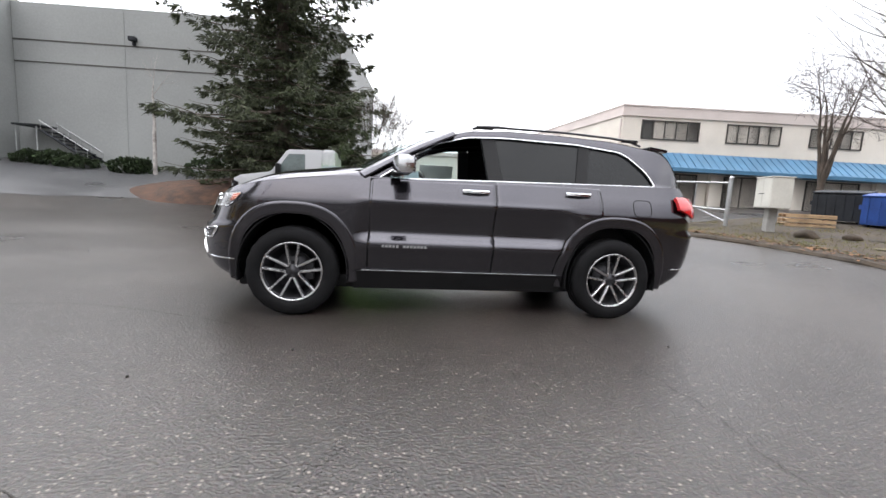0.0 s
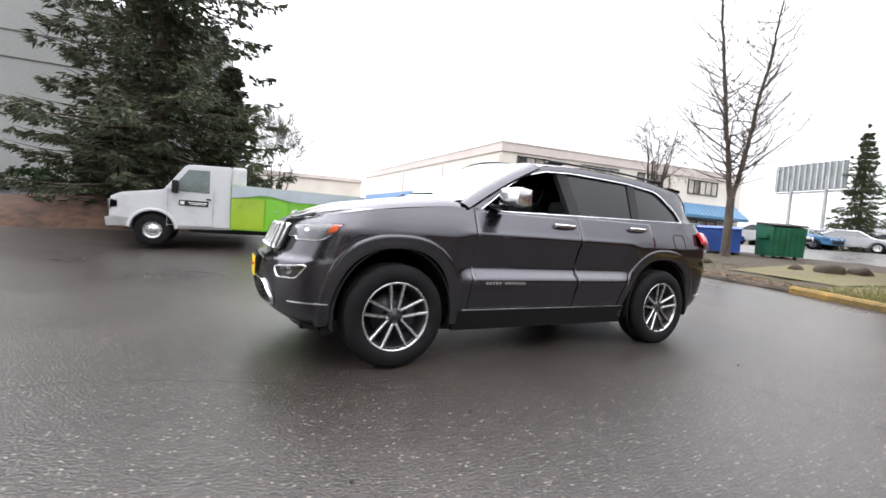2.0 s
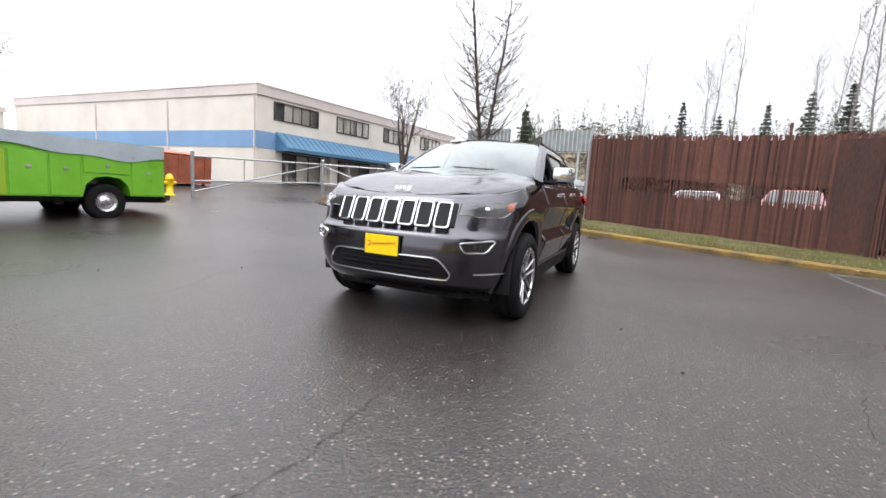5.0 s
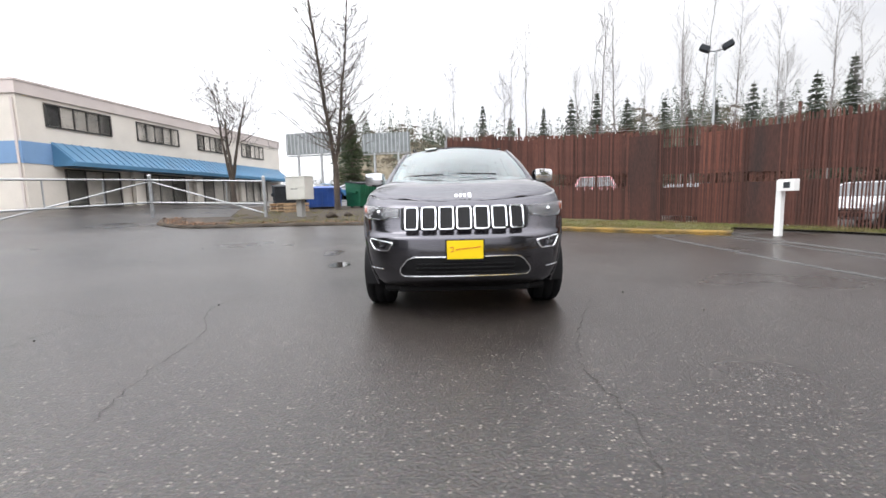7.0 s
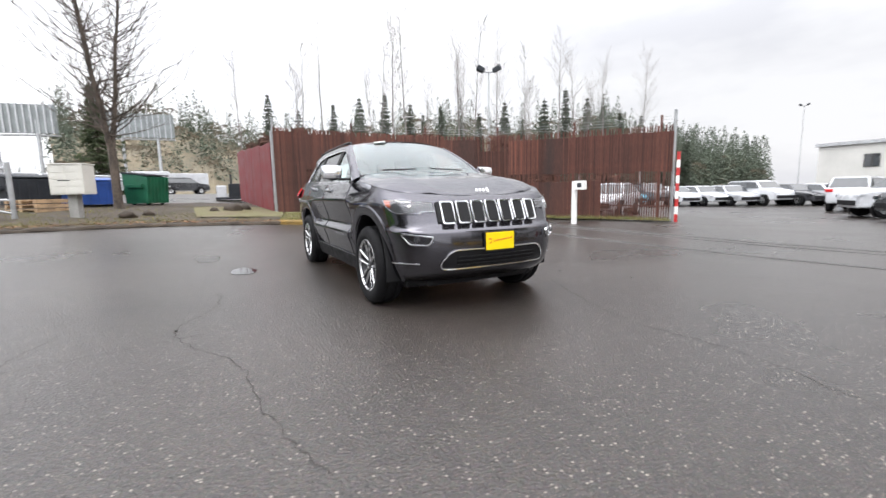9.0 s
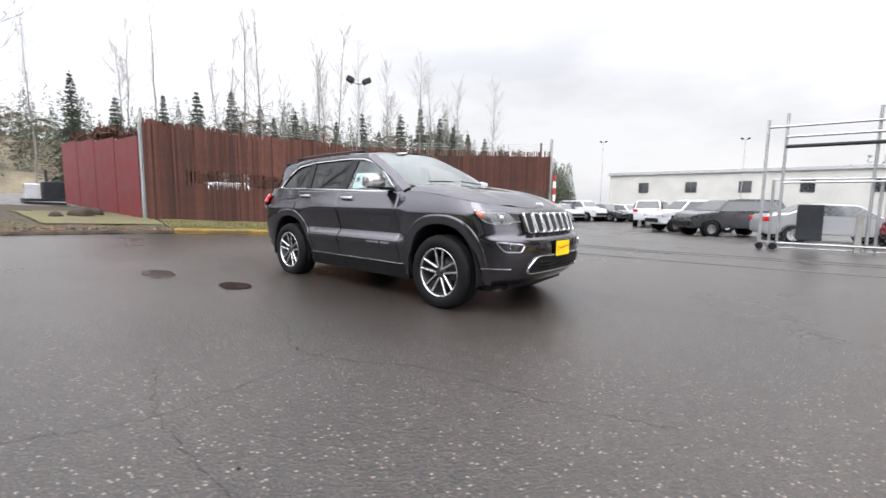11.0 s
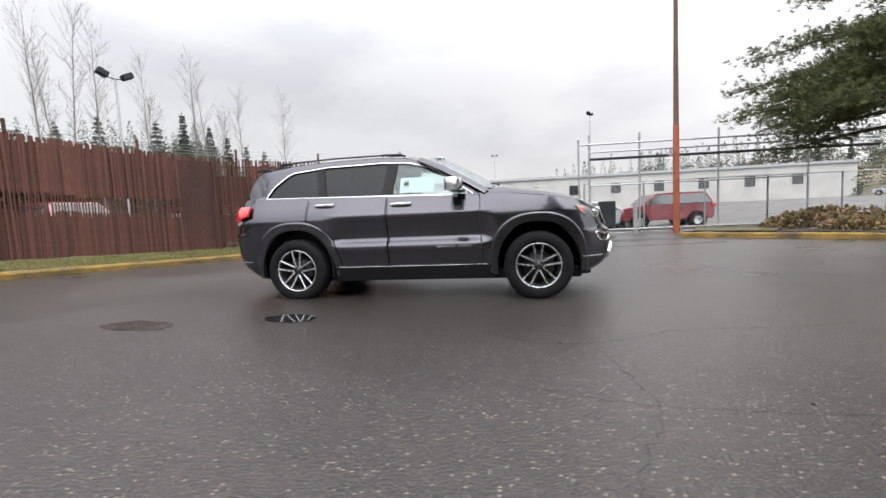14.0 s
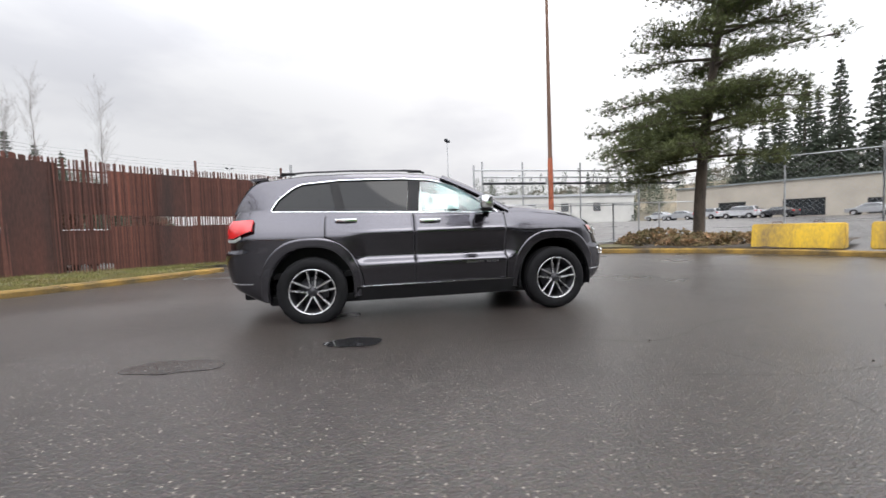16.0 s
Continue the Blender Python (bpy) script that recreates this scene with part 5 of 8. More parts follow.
        def tl(u, v):
            z = 1.005 + 0.175 * v
            a = 1.10 + u * 0.52
            q = car_skin(a, z, side, 0.0)
            c = Vector((q.x - 1.9, q.y, 0)).normalized()
            bulge = 0.010 * (1 - (2 * u - 1) ** 4) * (1 - (2 * v - 1) ** 4)
            if u < 0.5:
                q.z = q.z + (0.07 * (1 - v)) * (1 - u * 2)
            return q + c * (0.006 + bulge)
        sheet(bm, tl, 12, 8, 0.03 * side)
        bmesh.ops.recalc_face_normals(bm, faces=bm.faces)
        tlp = part("tail_lamp", bm, RED_LENS, car, "red tail lamp", 40)
        bm = bmesh.new()
        sheet(bm, lambda u, v: tl(0.30 + 0.68 * u, -0.20 + 0.18 * v), 8, 3, 0.02 * side)
        bmesh.ops.recalc_face_normals(bm, faces=bm.faces)
        part("reverse_lens", bm, PAPER, tlp, "white reversing lens", 40)
        # head lamp
        bm = bmesh.new()
        def hl(u, v, out=0.012):
            y0 = 0.56 + 0.35 * u
            zl, zh = 0.905 + 0.012 * u + (0.02 if u < 0.3 else 0), 0.998 + 0.035 * u
            if u > 0.85:
                zl += (u - 0.85) * 0.35
            z = zl + (zh - zl) * v
            y = min(y0, W_TAB(z) - 0.003)
            x = skin_x_front(y, z)
            n = Vector((x + 1.3, y, 0)).normalized()
            p = Vector((x, y, z)) + n * out
            return Vector((p.x, side * p.y, p.z))
        sheet(bm, lambda u, v: hl(u, v, 0.016), 18, 6, 0.003)
        bmesh.ops.recalc_face_normals(bm, faces=bm.faces)
        lens = part("headlamp", bm, LAMP_CLEAR, car, "clear headlamp with amber corner", 50)
        lens.visible_shadow = False
        bm = bmesh.new()
        sheet(bm, lambda u, v: hl(u, v, 0.004), 18, 6)
        part("headlamp_bowl", bm, DARK_ALLOY, lens, "dark grey reflector bowl", 50)
        bm = bmesh.new()
        sheet(bm, lambda u, v: hl(0.91 + 0.08 * u, 0.22 + 0.66 * v, 0.009), 5, 5)
        part("turn_signal", bm, AMBER, lens, "amber side marker", 50)
        bm = bmesh.new()
        c = hl(0.55, 0.5, 0.004)
        bmesh.ops.create_uvsphere(bm, u_segments=16, v_segments=10, radius=0.021, matrix=Matrix.Translation(c))
        part("projector_lens", bm, CHROME, lens, "projector lens", 60)
        bm = bmesh.new()
        solid_loop(bm, [(hl(u, -0.06, 0.008), (-0.8, side * 0.5, 0)) for u in np.linspace(0, 0.95, 14)], 0.007, 0.004, False)
        part("headlamp_strip", bm, CHROME, lens, "thin bright strip under the lamp", 40)
        # fog lamp: chrome ring, dark bowl, lamp
        fog = [(0.615, 0.705), (0.655, 0.635), (0.79, 0.640), (0.845, 0.735)]
        ringp = []
        for yy, z in rounded(fog, 0.025, 4):
            x = skin_x_front(yy, z)
            n = Vector((x + 1.4, yy, 0)).normalized()
            ringp.append((Vector((x + n.x * 0.004, side * (yy + n.y * 0.004), z)), (n.x, side * n.y, 0)))
        bm = bmesh.new()
        solid_loop(bm, ringp, 0.016, 0.010)
        fg = part("fog_lamp", bm, CHROME, car, "chrome-ringed fog lamp", 50)
        bm = bmesh.new()
        bm.faces.new([bm.verts.new(p + Vector(n).normalized() * 0.003) for p, n in ringp])
        part("fog_bowl", bm, BLACK_PLASTIC, fg)
        bm = bmesh.new()
        p = Vector((skin_x_front(0.74, 0.69), side * 0.74, 0.69))
        span(bm, p + Vector((0.01, 0, 0)), p + Vector((-0.02, side * 0.008, 0)), 0.026, 0.024, 14)
        part("fog_bulb", bm, LAMP_CLEAR, fg, "small round lamp", 40)
    # roof, windscreen, tailgate glass
    def edge_top(x):
        return lerp(x, [(-0.29, 1.600), (0.05, 1.700), (0.43, 1.728), (0.88, 1.727), (1.48, 1.705), (2.02, 1.635), (2.10, 1.58)])
    bm = bmesh.new()
    def roof(u, v):
        s = 2 * v - 1
        x = -0.16 + 2.22 * u
        x -= 0.15 * (1 - s * s) * max(0, 1 - u * 3)
        z = edge_top(max(x, -0.1))
        w = glass_y(x, z) + 0.004
        return Vector((x, s * w, z + (0.052 + 0.030 * max(0, 1 - u * 3)) * (1 - abs(s) ** 2.4)))
    sheet(bm, roof, 26, 20, 0.012)
    bmesh.ops.recalc_face_normals(bm, faces=bm.faces)
    part("roof", bm, PAINT, car, "dark grey metallic roof", 40)
    def screen(u, v):
        s = 2 * v - 1
        x0, z0 = -1.03 + 0.15 * s * s, 1.275 + 0.035 * (1 - s * s)
        x1 = -0.30 + 0.145 * s * s
        z1 = 1.665 + 0.068 * (1 - s * s)
        w = 0.835 + (0.685 - 0.835) * u
        x, z = x0 + (x1 - x0) * u, z0 + (z1 - z0) * u + 0.02 * math.sin(math.pi * u)
        return Vector((x, s * w, z))
    bm = bmesh.new()
    sheet(bm, screen, 14, 20, 0.005)
    bmesh.ops.recalc_face_normals(bm, faces=bm.faces)
    ws = part("windscreen", bm, SCREEN_GLASS, car, "clear raked windscreen", 60)
    ws.visible_shadow = False
    for side in (-1, 1):
        bm = bmesh.new()
        pts = [screen(u, 0.5 + side * 0.5) + Vector((0.02, side * 0.008, -0.012)) for u in np.linspace(-0.05, 1.06, 9)]
        solid_loop(bm, [(p, (-0.5, side * 0.6, 0.6)) for p in pts], 0.10, 0.02, False)
        part("windscreen_pillar", bm, PAINT, car, "painted windscreen pillar", 40)
        bm = bmesh.new()
        y = 0.30 * side - 0.12
        tube(bm, [screen(0.03, 0.5 + y * 0.6) + Vector((-0.02, 0, 0.03)), screen(0.05, 0.5 + (y + 0.45) * 0.55) + Vector((-0.02, 0, 0.025))], 0.008, 6)
        part("wiper", bm, BLACK_PLASTIC, car, "black wiper blade")
    bm = bmesh.new()
    tube(bm, [screen(0.985, 0.80) + Vector((-0.012, 0, 0.012)), screen(0.985, 0.70) + Vector((-0.012, 0, 0.012))], 0.012, 6)
    part("windscreen_label", bm, PAPER, ws, "small white sticker at the top")
    bm = bmesh.new()
    def gate(u, v):
        s = 2 * v - 1
        z = 1.245 + (1.665 - 1.245) * u
        xe = lerp(z, [(1.245, 2.325), (1.275, 2.315), (1.36, 2.27), (1.46, 2.20), (1.58, 2.10), (1.635, 2.02), (1.665, 1.96)])
        w = glass_y(xe, z) + 0.006
        return Vector((xe - 0.004 + (0.02 + 0.05 * u) * (1 - abs(s) ** 4), s * w, z + 0.04 * u * (1 - s * s)))
    sheet(bm, gate, 12, 20, -0.012)
    bmesh.ops.recalc_face_normals(bm, faces=bm.faces)
    part("tailgate", bm, PAINT, car, "painted tailgate and rear pillars", 40)
    bm = bmesh.new()
    def hatch(u, v):
        s = 2 * v - 1
        g = gate(0.10 + 0.78 * u, 0.5 + 0.41 * s)
        return g + Vector((0.008, 0, 0.003))
    sheet(bm, hatch, 8, 14, -0.01)
    bmesh.ops.recalc_face_normals(bm, faces=bm.faces)
    part("rear_window", bm, DARK_GLASS, car, "dark tinted rear window", 50)
    bm = bmesh.new()
    sheet(bm, lambda u, v: Vector((1.97 + 0.19 * u - 0.05 * (2 * v - 1) ** 2, (2 * v - 1) * 0.60, 1.665 - 0.02 * u)), 4, 14, -0.028)
    bmesh.ops.recalc_face_normals(bm, faces=bm.faces)
    part("roof_spoiler", bm, PAINT, car, "painted roof spoiler", 40)
    for side in (-1, 1):
        bm = bmesh.new()
        y = side * 0.585
        tube(bm, [(0.10, y, 1.735), (0.18, y, 1.757), (0.35, y, 1.766), (0.45, y, 1.764), (1.0, y, 1.765), (1.5, y, 1.748), (1.70, y, 1.73), (1.82, y, 1.69)],
             [0.012, 0.014, 0.014, 0.011, 0.011, 0.011, 0.014, 0.011], 8)
        part("roof_rail", bm, DARK_ALLOY, car, "low dark roof rail", 50)
        for x in (0.22, 1.70):
            bm = bmesh.new()
            box(bm, (x, y, 1.752 - (0.022 if x > 1 else 0)), (0.17, 0.045, 0.030), None, 0.013)
            part("rail_foot", bm, BLACK_PLASTIC, car, "black rail foot", 40)
    # grille: seven chrome-framed slots in a black field
    bm = bmesh.new()
    sheet(bm, lambda u, v: Vector((skin_x_front(-0.545 + 1.09 * u, 0.822 + 0.172 * v) - 0.004, -0.545 + 1.09 * u, 0.822 + 0.172 * v)), 20, 4, 0.02)
    bmesh.ops.recalc_face_normals(bm, faces=bm.faces)
    gr = part("grille", bm, BLACK_PLASTIC, car, "black seven-slot grille", 40)
    for k in range(7):
        yc = (k - 3) * 0.1515
        hw = 0.060 if abs(k - 3) < 3 else 0.055
        pts = []
        for yy, z in rounded([(yc - hw, 0.815), (yc + hw, 0.815), (yc + hw, 1.0), (yc - hw, 1.0)], 0.022, 4):
            x = skin_x_front(yy, z) - 0.018
            pts.append((Vector((x, yy, z)), (-1, yy * 0.15, 0.2)))
        bm = bmesh.new()
        solid_loop(bm, pts, 0.019, 0.018)
        sl = part("grille_slot", bm, CHROME, gr, "chrome slot frame", 50)
        bm = bmesh.new()
        for i in range(9):
            for j in range(4):
                y = yc - 0.042 + j * 0.024 + (0.012 if i % 2 else 0)
                z = 0.835 + i * 0.019
                if abs(y - yc) < 0.05:
                    box(bm, (skin_x_front(y, z) - 0.005, y, z), (0.008, 0.017, 0.010), Euler((radians(30), 0, 0)).to_matrix())
        part("slot_mesh", bm, BLACK_PLASTIC, sl)
    # lower grille with chrome surround, plate
    low = [(-0.545, 0.415), (0.545, 0.415), (0.565, 0.47), (0.475, 0.585), (-0.475, 0.585), (-0.565, 0.47)]
    pts = []
    for yy, z in resample(rounded(low, 0.06, 5), 80):
        x = skin_x_front(yy, z) - 0.004
        pts.append((Vector((x, yy, z)), (-1, yy * 0.2, 0.1)))
    bm = bmesh.new()
    solid_loop(bm, pts, 0.017, 0.016)
    lg = part("lower_grille", bm, CHROME, car, "chrome-framed lower air intake", 50)
    bm = bmesh.new()
    def lgf(u, v):
        z = 0.42 + 0.16 * v
        w = lerp(z, [(0.415, 0.545), (0.47, 0.565), (0.585, 0.475)])
        y = (2 * u - 1) * w
        return Vector((skin_x_front(y, z) - 0.004, y, z))
    sheet(bm, lgf, 24, 6)
    part("intake_mesh", bm, BLACK_PLASTIC, lg, "black intake", 40)
    for z in (0.455, 0.49, 0.525):
        bm = bmesh.new()
        solid_loop(bm, [(Vector((skin_x_front(y, z) - 0.006, y, z)), (-1, 0, 0)) for y in np.linspace(-0.42, 0.42, 12)], 0.010, 0.012, False)
        part("intake_bar", bm, BLACK_PLASTIC, lg, "", 40)
    for side in (-1, 1):
        bm = bmesh.new()
        solid_loop(bm, [(car_skin(-1 - t, 0.47, side, 0.004), (-0.5, side, 0)) for t in np.linspace(0.22, 0.52, 8)], 0.012, 0.008, False)
        part("bumper_strip", bm, CHROME, car, "thin bright bumper strip", 40)
    bm = bmesh.new()
    sheet(bm, lambda u, v: Vector((skin_x_front(-0.72 + 1.44 * u, 0.30) + 0.09 - 0.06 * v, -0.72 + 1.44 * u, 0.262 + 0.10 * v)), 20, 3, 0.03)
    bmesh.ops.recalc_face_normals(bm, faces=bm.faces)
    part("air_dam", bm, BLACK_PLASTIC, car, "black plastic air dam", 40)
    bm = bmesh.new()
    box(bm, (-2.358, 0, 0.64), (0.012, 0.33, 0.185), None, 0.004)
    ph = part("plate_holder", bm, BLACK_PLASTIC, car, "black plate holder")
    bm = bmesh.new()
    box(bm, (-2.367, 0, 0.645), (0.006, 0.305, 0.155), None, 0.002)
    part("dealer_card", bm, YELLOW, ph, "bright yellow plate card with red script")
    bm = bmesh.new()
    tube(bm, [(-2.371, 0.125, 0.665), (-2.371, 0.10, 0.67), (-2.371, 0.10, 0.635), (-2.371, 0.12, 0.628)], 0.005, 6)
    for k in range(8):
        y = 0.075 - k * 0.026
        tube(bm, [(-2.371, y, 0.655 + 0.002 * k), (-2.371, y - 0.008, 0.64 + 0.003 * k), (-2.371, y - 0.02, 0.652 + 0.003 * k)], 0.004, 6)
    part("card_script", bm, RED_INK, ph, "red script strokes")
    # rear bumper strip, exhaust, underbody
    bm = bmesh.new()
    box(bm, (0.0, 0, 0.275), (3.9, 1.5, 0.12), None, 0.03)
    box(bm, (-1.9, 0, 0.30), (0.35, 1.2, 0.14), None, 0.03)
    box(bm, (2.0, 0, 0.36), (0.5, 1.2, 0.16), None, 0.03)
    part("underbody", bm, BLACK_PLASTIC, car, "dark underbody")
    for side in (-1, 1):
        bm = bmesh.new()
        solid_loop(bm, [(car_skin(1 + t, 0.50, side, 0.003), (0.5, side, 0)) for t in np.linspace(0.12, 0.95, 12)], 0.014, 0.008, False)
        part("rear_bumper_strip", bm, CHROME, car, "thin bright bumper strip", 40)
    bm = bmesh.new()
    solid_loop(bm, [((1.70 + 0.09 * math.copysign(abs(math.cos(a)) ** 0.5, math.cos(a)), -(skin_y(1.70 + 0.09 * math.copysign(abs(math.cos(a)) ** 0.5, math.cos(a)), 1.075 + 0.075 * math.copysign(abs(math.sin(a)) ** 0.5, math.sin(a))) + 0.001), 1.075 + 0.075 * math.copysign(abs(math.sin(a)) ** 0.5, math.sin(a))), (0, -1, 0.2))
                    for a in np.linspace(0, 2 * math.pi, 28, endpoint=False)], 0.006, 0.003)
    part("fuel_flap_gap", bm, BLACK_PLASTIC, car, "outline of the fuel flap")
    # cabin inside
    bm = bmesh.new()
    box(bm, (0.6, 0, 0.55), (2.7, 1.46, 0.06))
    part("cabin_floor", bm, SEAT, car)
    bm = bmesh.new()
    box(bm, (-0.62, 0, 1.08), (0.42, 1.46, 0.28), None, 0.08)
    part("dashboard", bm, SEAT, car, "black dashboard", 40)
    bm = bmesh.new()
    ring = [Vector((-0.28, -0.36, 1.14)) + Matrix.Rotation(radians(-25), 3, "Y") @ Vector((0, 0.185 * math.cos(a), 0.185 * math.sin(a))) for a in np.linspace(0, 2 * math.pi, 24, endpoint=False)]
    tube(bm, ring, 0.017, 8, True)
    box(bm, (-0.28, -0.36, 1.14), (0.05, 0.34, 0.05), None, 0.015)
    box(bm, (-0.38, -0.36, 1.09), (0.2, 0.06, 0.06), None, 0.015)
    part("steering_wheel", bm, SEAT, car, "black steering wheel", 40)
    for x, ys in ((0.28, (-0.37, 0.37)), (1.18, (-0.4, 0.0, 0.4))):
        for y in ys:
            bm = bmesh.new()
            box(bm, (x, y, 0.84), (0.52, 0.50 if x < 1 else 0.40, 0.18), None, 0.06)
            st = part("car_seat", bm, SEAT, car, "black leather seat", 40)
            bm = bmesh.new()
            box(bm, (x + 0.30, y, 1.13), (0.16, 0.48 if x < 1 else 0.40, 0.58), Euler((0, radians(14), 0)).to_matrix(), 0.06)
            part("seat_back", bm, SEAT, st, "", 40)
            bm = bmesh.new()
            box(bm, (x + 0.39, y, 1.49), (0.10, 0.26, 0.17), Euler((0, radians(10), 0)).to_matrix(), 0.045)
            part("headrest", bm, SEAT, st, "", 40)
    # wheels
    w = build_wheel("wheel")
    w.parent = car
    w.matrix_basis = pose(-WB, -0.835, 0.385)
    for x, s in ((WB, -1), (-WB, 1), (WB, 1)):
        c = copy_thing(w, pose(x, s * 0.835, 0.385, 0, 0, 0 if s < 0 else 180))
        c.parent = car
    for o in car.children:
        if o.name.split(".")[0] == "wheel":
            tagged(o, "alloy wheel with black tyre")
    return car


CAR = build_car()


# ---- trees and shrubs ----
def rod_into(vs, fs, a, b, r1, r2, seg=5):
    a, b = Vector(a), Vector(b)
    d = (b - a).normalized()
    ref = Vector((0, 0, 1)) if abs(d.z) < 0.9 else Vector((1, 0, 0))
    u = d.cross(ref).normalized()
    v = d.cross(u)
    k0 = len(vs)
    for p, r in ((a, r1), (b, r2)):
        for j in range(seg):
            t = 2 * math.pi * j / seg
            vs.append(tuple(p + r * (math.cos(t) * u + math.sin(t) * v)))
    for j in range(seg):
        fs.append((k0 + j, k0 + (j + 1) % seg, k0 + seg + (j + 1) % seg, k0 + seg + j))


def sprig(vs, fs, p, d, size, rnd, n=4, wide=0.22):
    """A tuft of needles or leaves: a few narrow blades fanned about a direction."""
    for _ in range(n):
        e = (d + Vector((rnd.uniform(-.8, .8), rnd.uniform(-.8, .8), rnd.uniform(-.6, .5)))).normalized()
        s = e.cross(Vector((rnd.uniform(-1, 1), rnd.uniform(-1, 1), rnd.uniform(-1, 1)))).normalized() * size * wide
        q = p + e * size * rnd.uniform(0.6, 1.15)
        m = p + (q - p) * 0.5
        b0 = len(vs)
        vs += [tuple(p), tuple(m + s), tuple(q), tuple(m - s)]
        fs.append((b0, b0 + 1, b0 + 2, b0 + 3))


def spruce(name, at, h, spread, seed, label, material=None, whorls=34, lean=0.35, base_h=0.5, dense=1.0, group="", leaf=1.0):
    """A conifer with tiered limbs that droop and turn up at their tips."""
    material = material or NEEDLE
    rnd = random.Random(seed)
    t = empty(name, at)
    tagged(t, label, "tree", group)
    vs, fs = [], []
    for k in range(8):
        z0, z1 = h * k / 8, h * (k + 1) / 8
        rod_into(vs, fs, (0, 0, z0), (0, 0, z1), 0.02 * h * (1 - k / 8.2) + 0.01, 0.02 * h * (1 - (k + 1) / 8.2) + 0.01, 8)
    lv, lf = [], []
    for k in range(whorls):
        f = (k + rnd.uniform(0, .6)) / whorls
        z = base_h + (h - base_h) * f
        L = spread * (1 - f) ** 0.85 * min(1.0, 0.62 + 2.2 * f) * rnd.uniform(0.75, 1.12) + 0.06
        nb = rnd.choice((4, 5, 6)) if L > 0.6 else 3
        a0 = rnd.uniform(0, 6.28)
        for j in range(nb):
            a = a0 + 2 * math.pi * j / nb + rnd.uniform(-.35, .35)
            ll = L * rnd.uniform(0.55, 1.1)
            p = Vector((0, 0, z))
            steps = max(3, int(ll / 0.34))
            out = Vector((math.cos(a), math.sin(a), 0))
            side = Vector((-out.y, out.x, 0))
            for s in range(steps):
                u = (s + 1) / steps
                q = Vector((0, 0, z)) + out * ll * u + Vector((0, 0, ll * (-lean * u + lean * 0.75 * u ** 2.6))) + side * rnd.uniform(-.05, .05) * ll
                rod_into(vs, fs, p, q, 0.028 * (1 - u) * ll * 0.5 + 0.008, 0.02 * (1 - u) * ll * 0.4 + 0.005, 4)
                dens = int(rnd.choice((3, 4, 5)) * dense)
                for _ in range(dens):
                    w = rnd.uniform(-1, 1)
                    c = p + (q - p) * rnd.random() + side * w * 0.42 * (ll * 0.55 * (1.05 - u) + 0.12) + Vector((0, 0, -abs(w) * 0.10 - rnd.uniform(0, .16)))
                    sprig(lv, lf, c, (out * 0.7 + side * w * 0.9 + Vector((0, 0, -.35))).normalized(), rnd.uniform(0.18, 0.34) * leaf, rnd, 8, 0.078)
                p = q
    sprig(lv, lf, Vector((0, 0, h)), Vector((0, 0, 1)), 0.4, rnd, 6)
    py_part("trunk", vs, fs, BARK, t, "", True)
    py_part("crown", lv, lf, material, t)
    return t


def bare_tree(name, at, h, seed, label, material=None, fork=0.2, spread=0.5, levels=5, r0=0.2, stems=1, group="", kids=(3, 4), fine=1.0, upright=0.5):
    """A leafless tree: forking limbs down to thin twigs."""
    material = material or BARK
    rnd = random.Random(seed)
    t = empty(name, at)
    tagged(t, label, "tree", group)
    vs, fs = [], []
    tv, tf = [], []

    def grow(p, d, length, r, lev):
        V, F = (vs, fs) if lev <= 1 else (tv, tf)
        n = 4 if lev < 2 else 3
        for k in range(n):
            d2 = (d + Vector((rnd.uniform(-1, 1), rnd.uniform(-1, 1), rnd.uniform(-.4, .6))) * (0.10 if lev == 0 else 0.17)).normalized()
            q = p + d2 * length / n
            r2 = r * (0.86 if lev == 0 else 0.8)
            rod_into(V, F, p, q, r, r2, 7 if lev == 0 else 4 if lev < 3 else 3)
            if lev < levels and (k >= (1 if lev else 2) or lev > 1):
                for _ in range(rnd.choice(kids) - (1 if k < n - 1 else 0)):
                    if rnd.random() < 0.62:
                        a = rnd.uniform(0, 6.28)
                        s = d2.cross(Vector((math.cos(a), math.sin(a), 0.3))).normalized()
                        e = (d2 * (1 - spread * 0.4) + s * spread * rnd.uniform(.7, 1.4) + Vector((0, 0, upright * 0.3))).normalized()
                        grow(q, e, length * rnd.uniform(.42, .68), max(r2 * rnd.uniform(.4, .6), 0.004 * fine), lev + 1)
            p, d, r = q, d2, r2
        if lev < levels:
            grow(p, d, length * .6, r * .8, lev + 1)
    trunk_h = h * fork
    rod_into(vs, fs, (0, 0, 0), (0, 0, 0.25), r0 * 1.35, r0 * 1.08, 9)
    rod_into(vs, fs, (0, 0, 0.25), (0, 0, trunk_h), r0 * 1.08, r0 * 0.92, 9)
    for s in range(stems):
        a = 2 * math.pi * s / max(1, stems) + seed
        d = Vector((math.cos(a) * 0.20 * (stems > 1), math.sin(a) * 0.20 * (stems > 1), 1)).normalized()
        grow(Vector((0, 0, trunk_h - 0.05)), d, (h - trunk_h) * rnd.uniform(.62, .74), r0 * (0.92 if stems == 1 else 0.62), 0)
    py_part("trunk", vs, fs, material, t, "", True)
    py_part("twig_crown", tv, tf, TWIG if material is BARK else material, t)
    return t


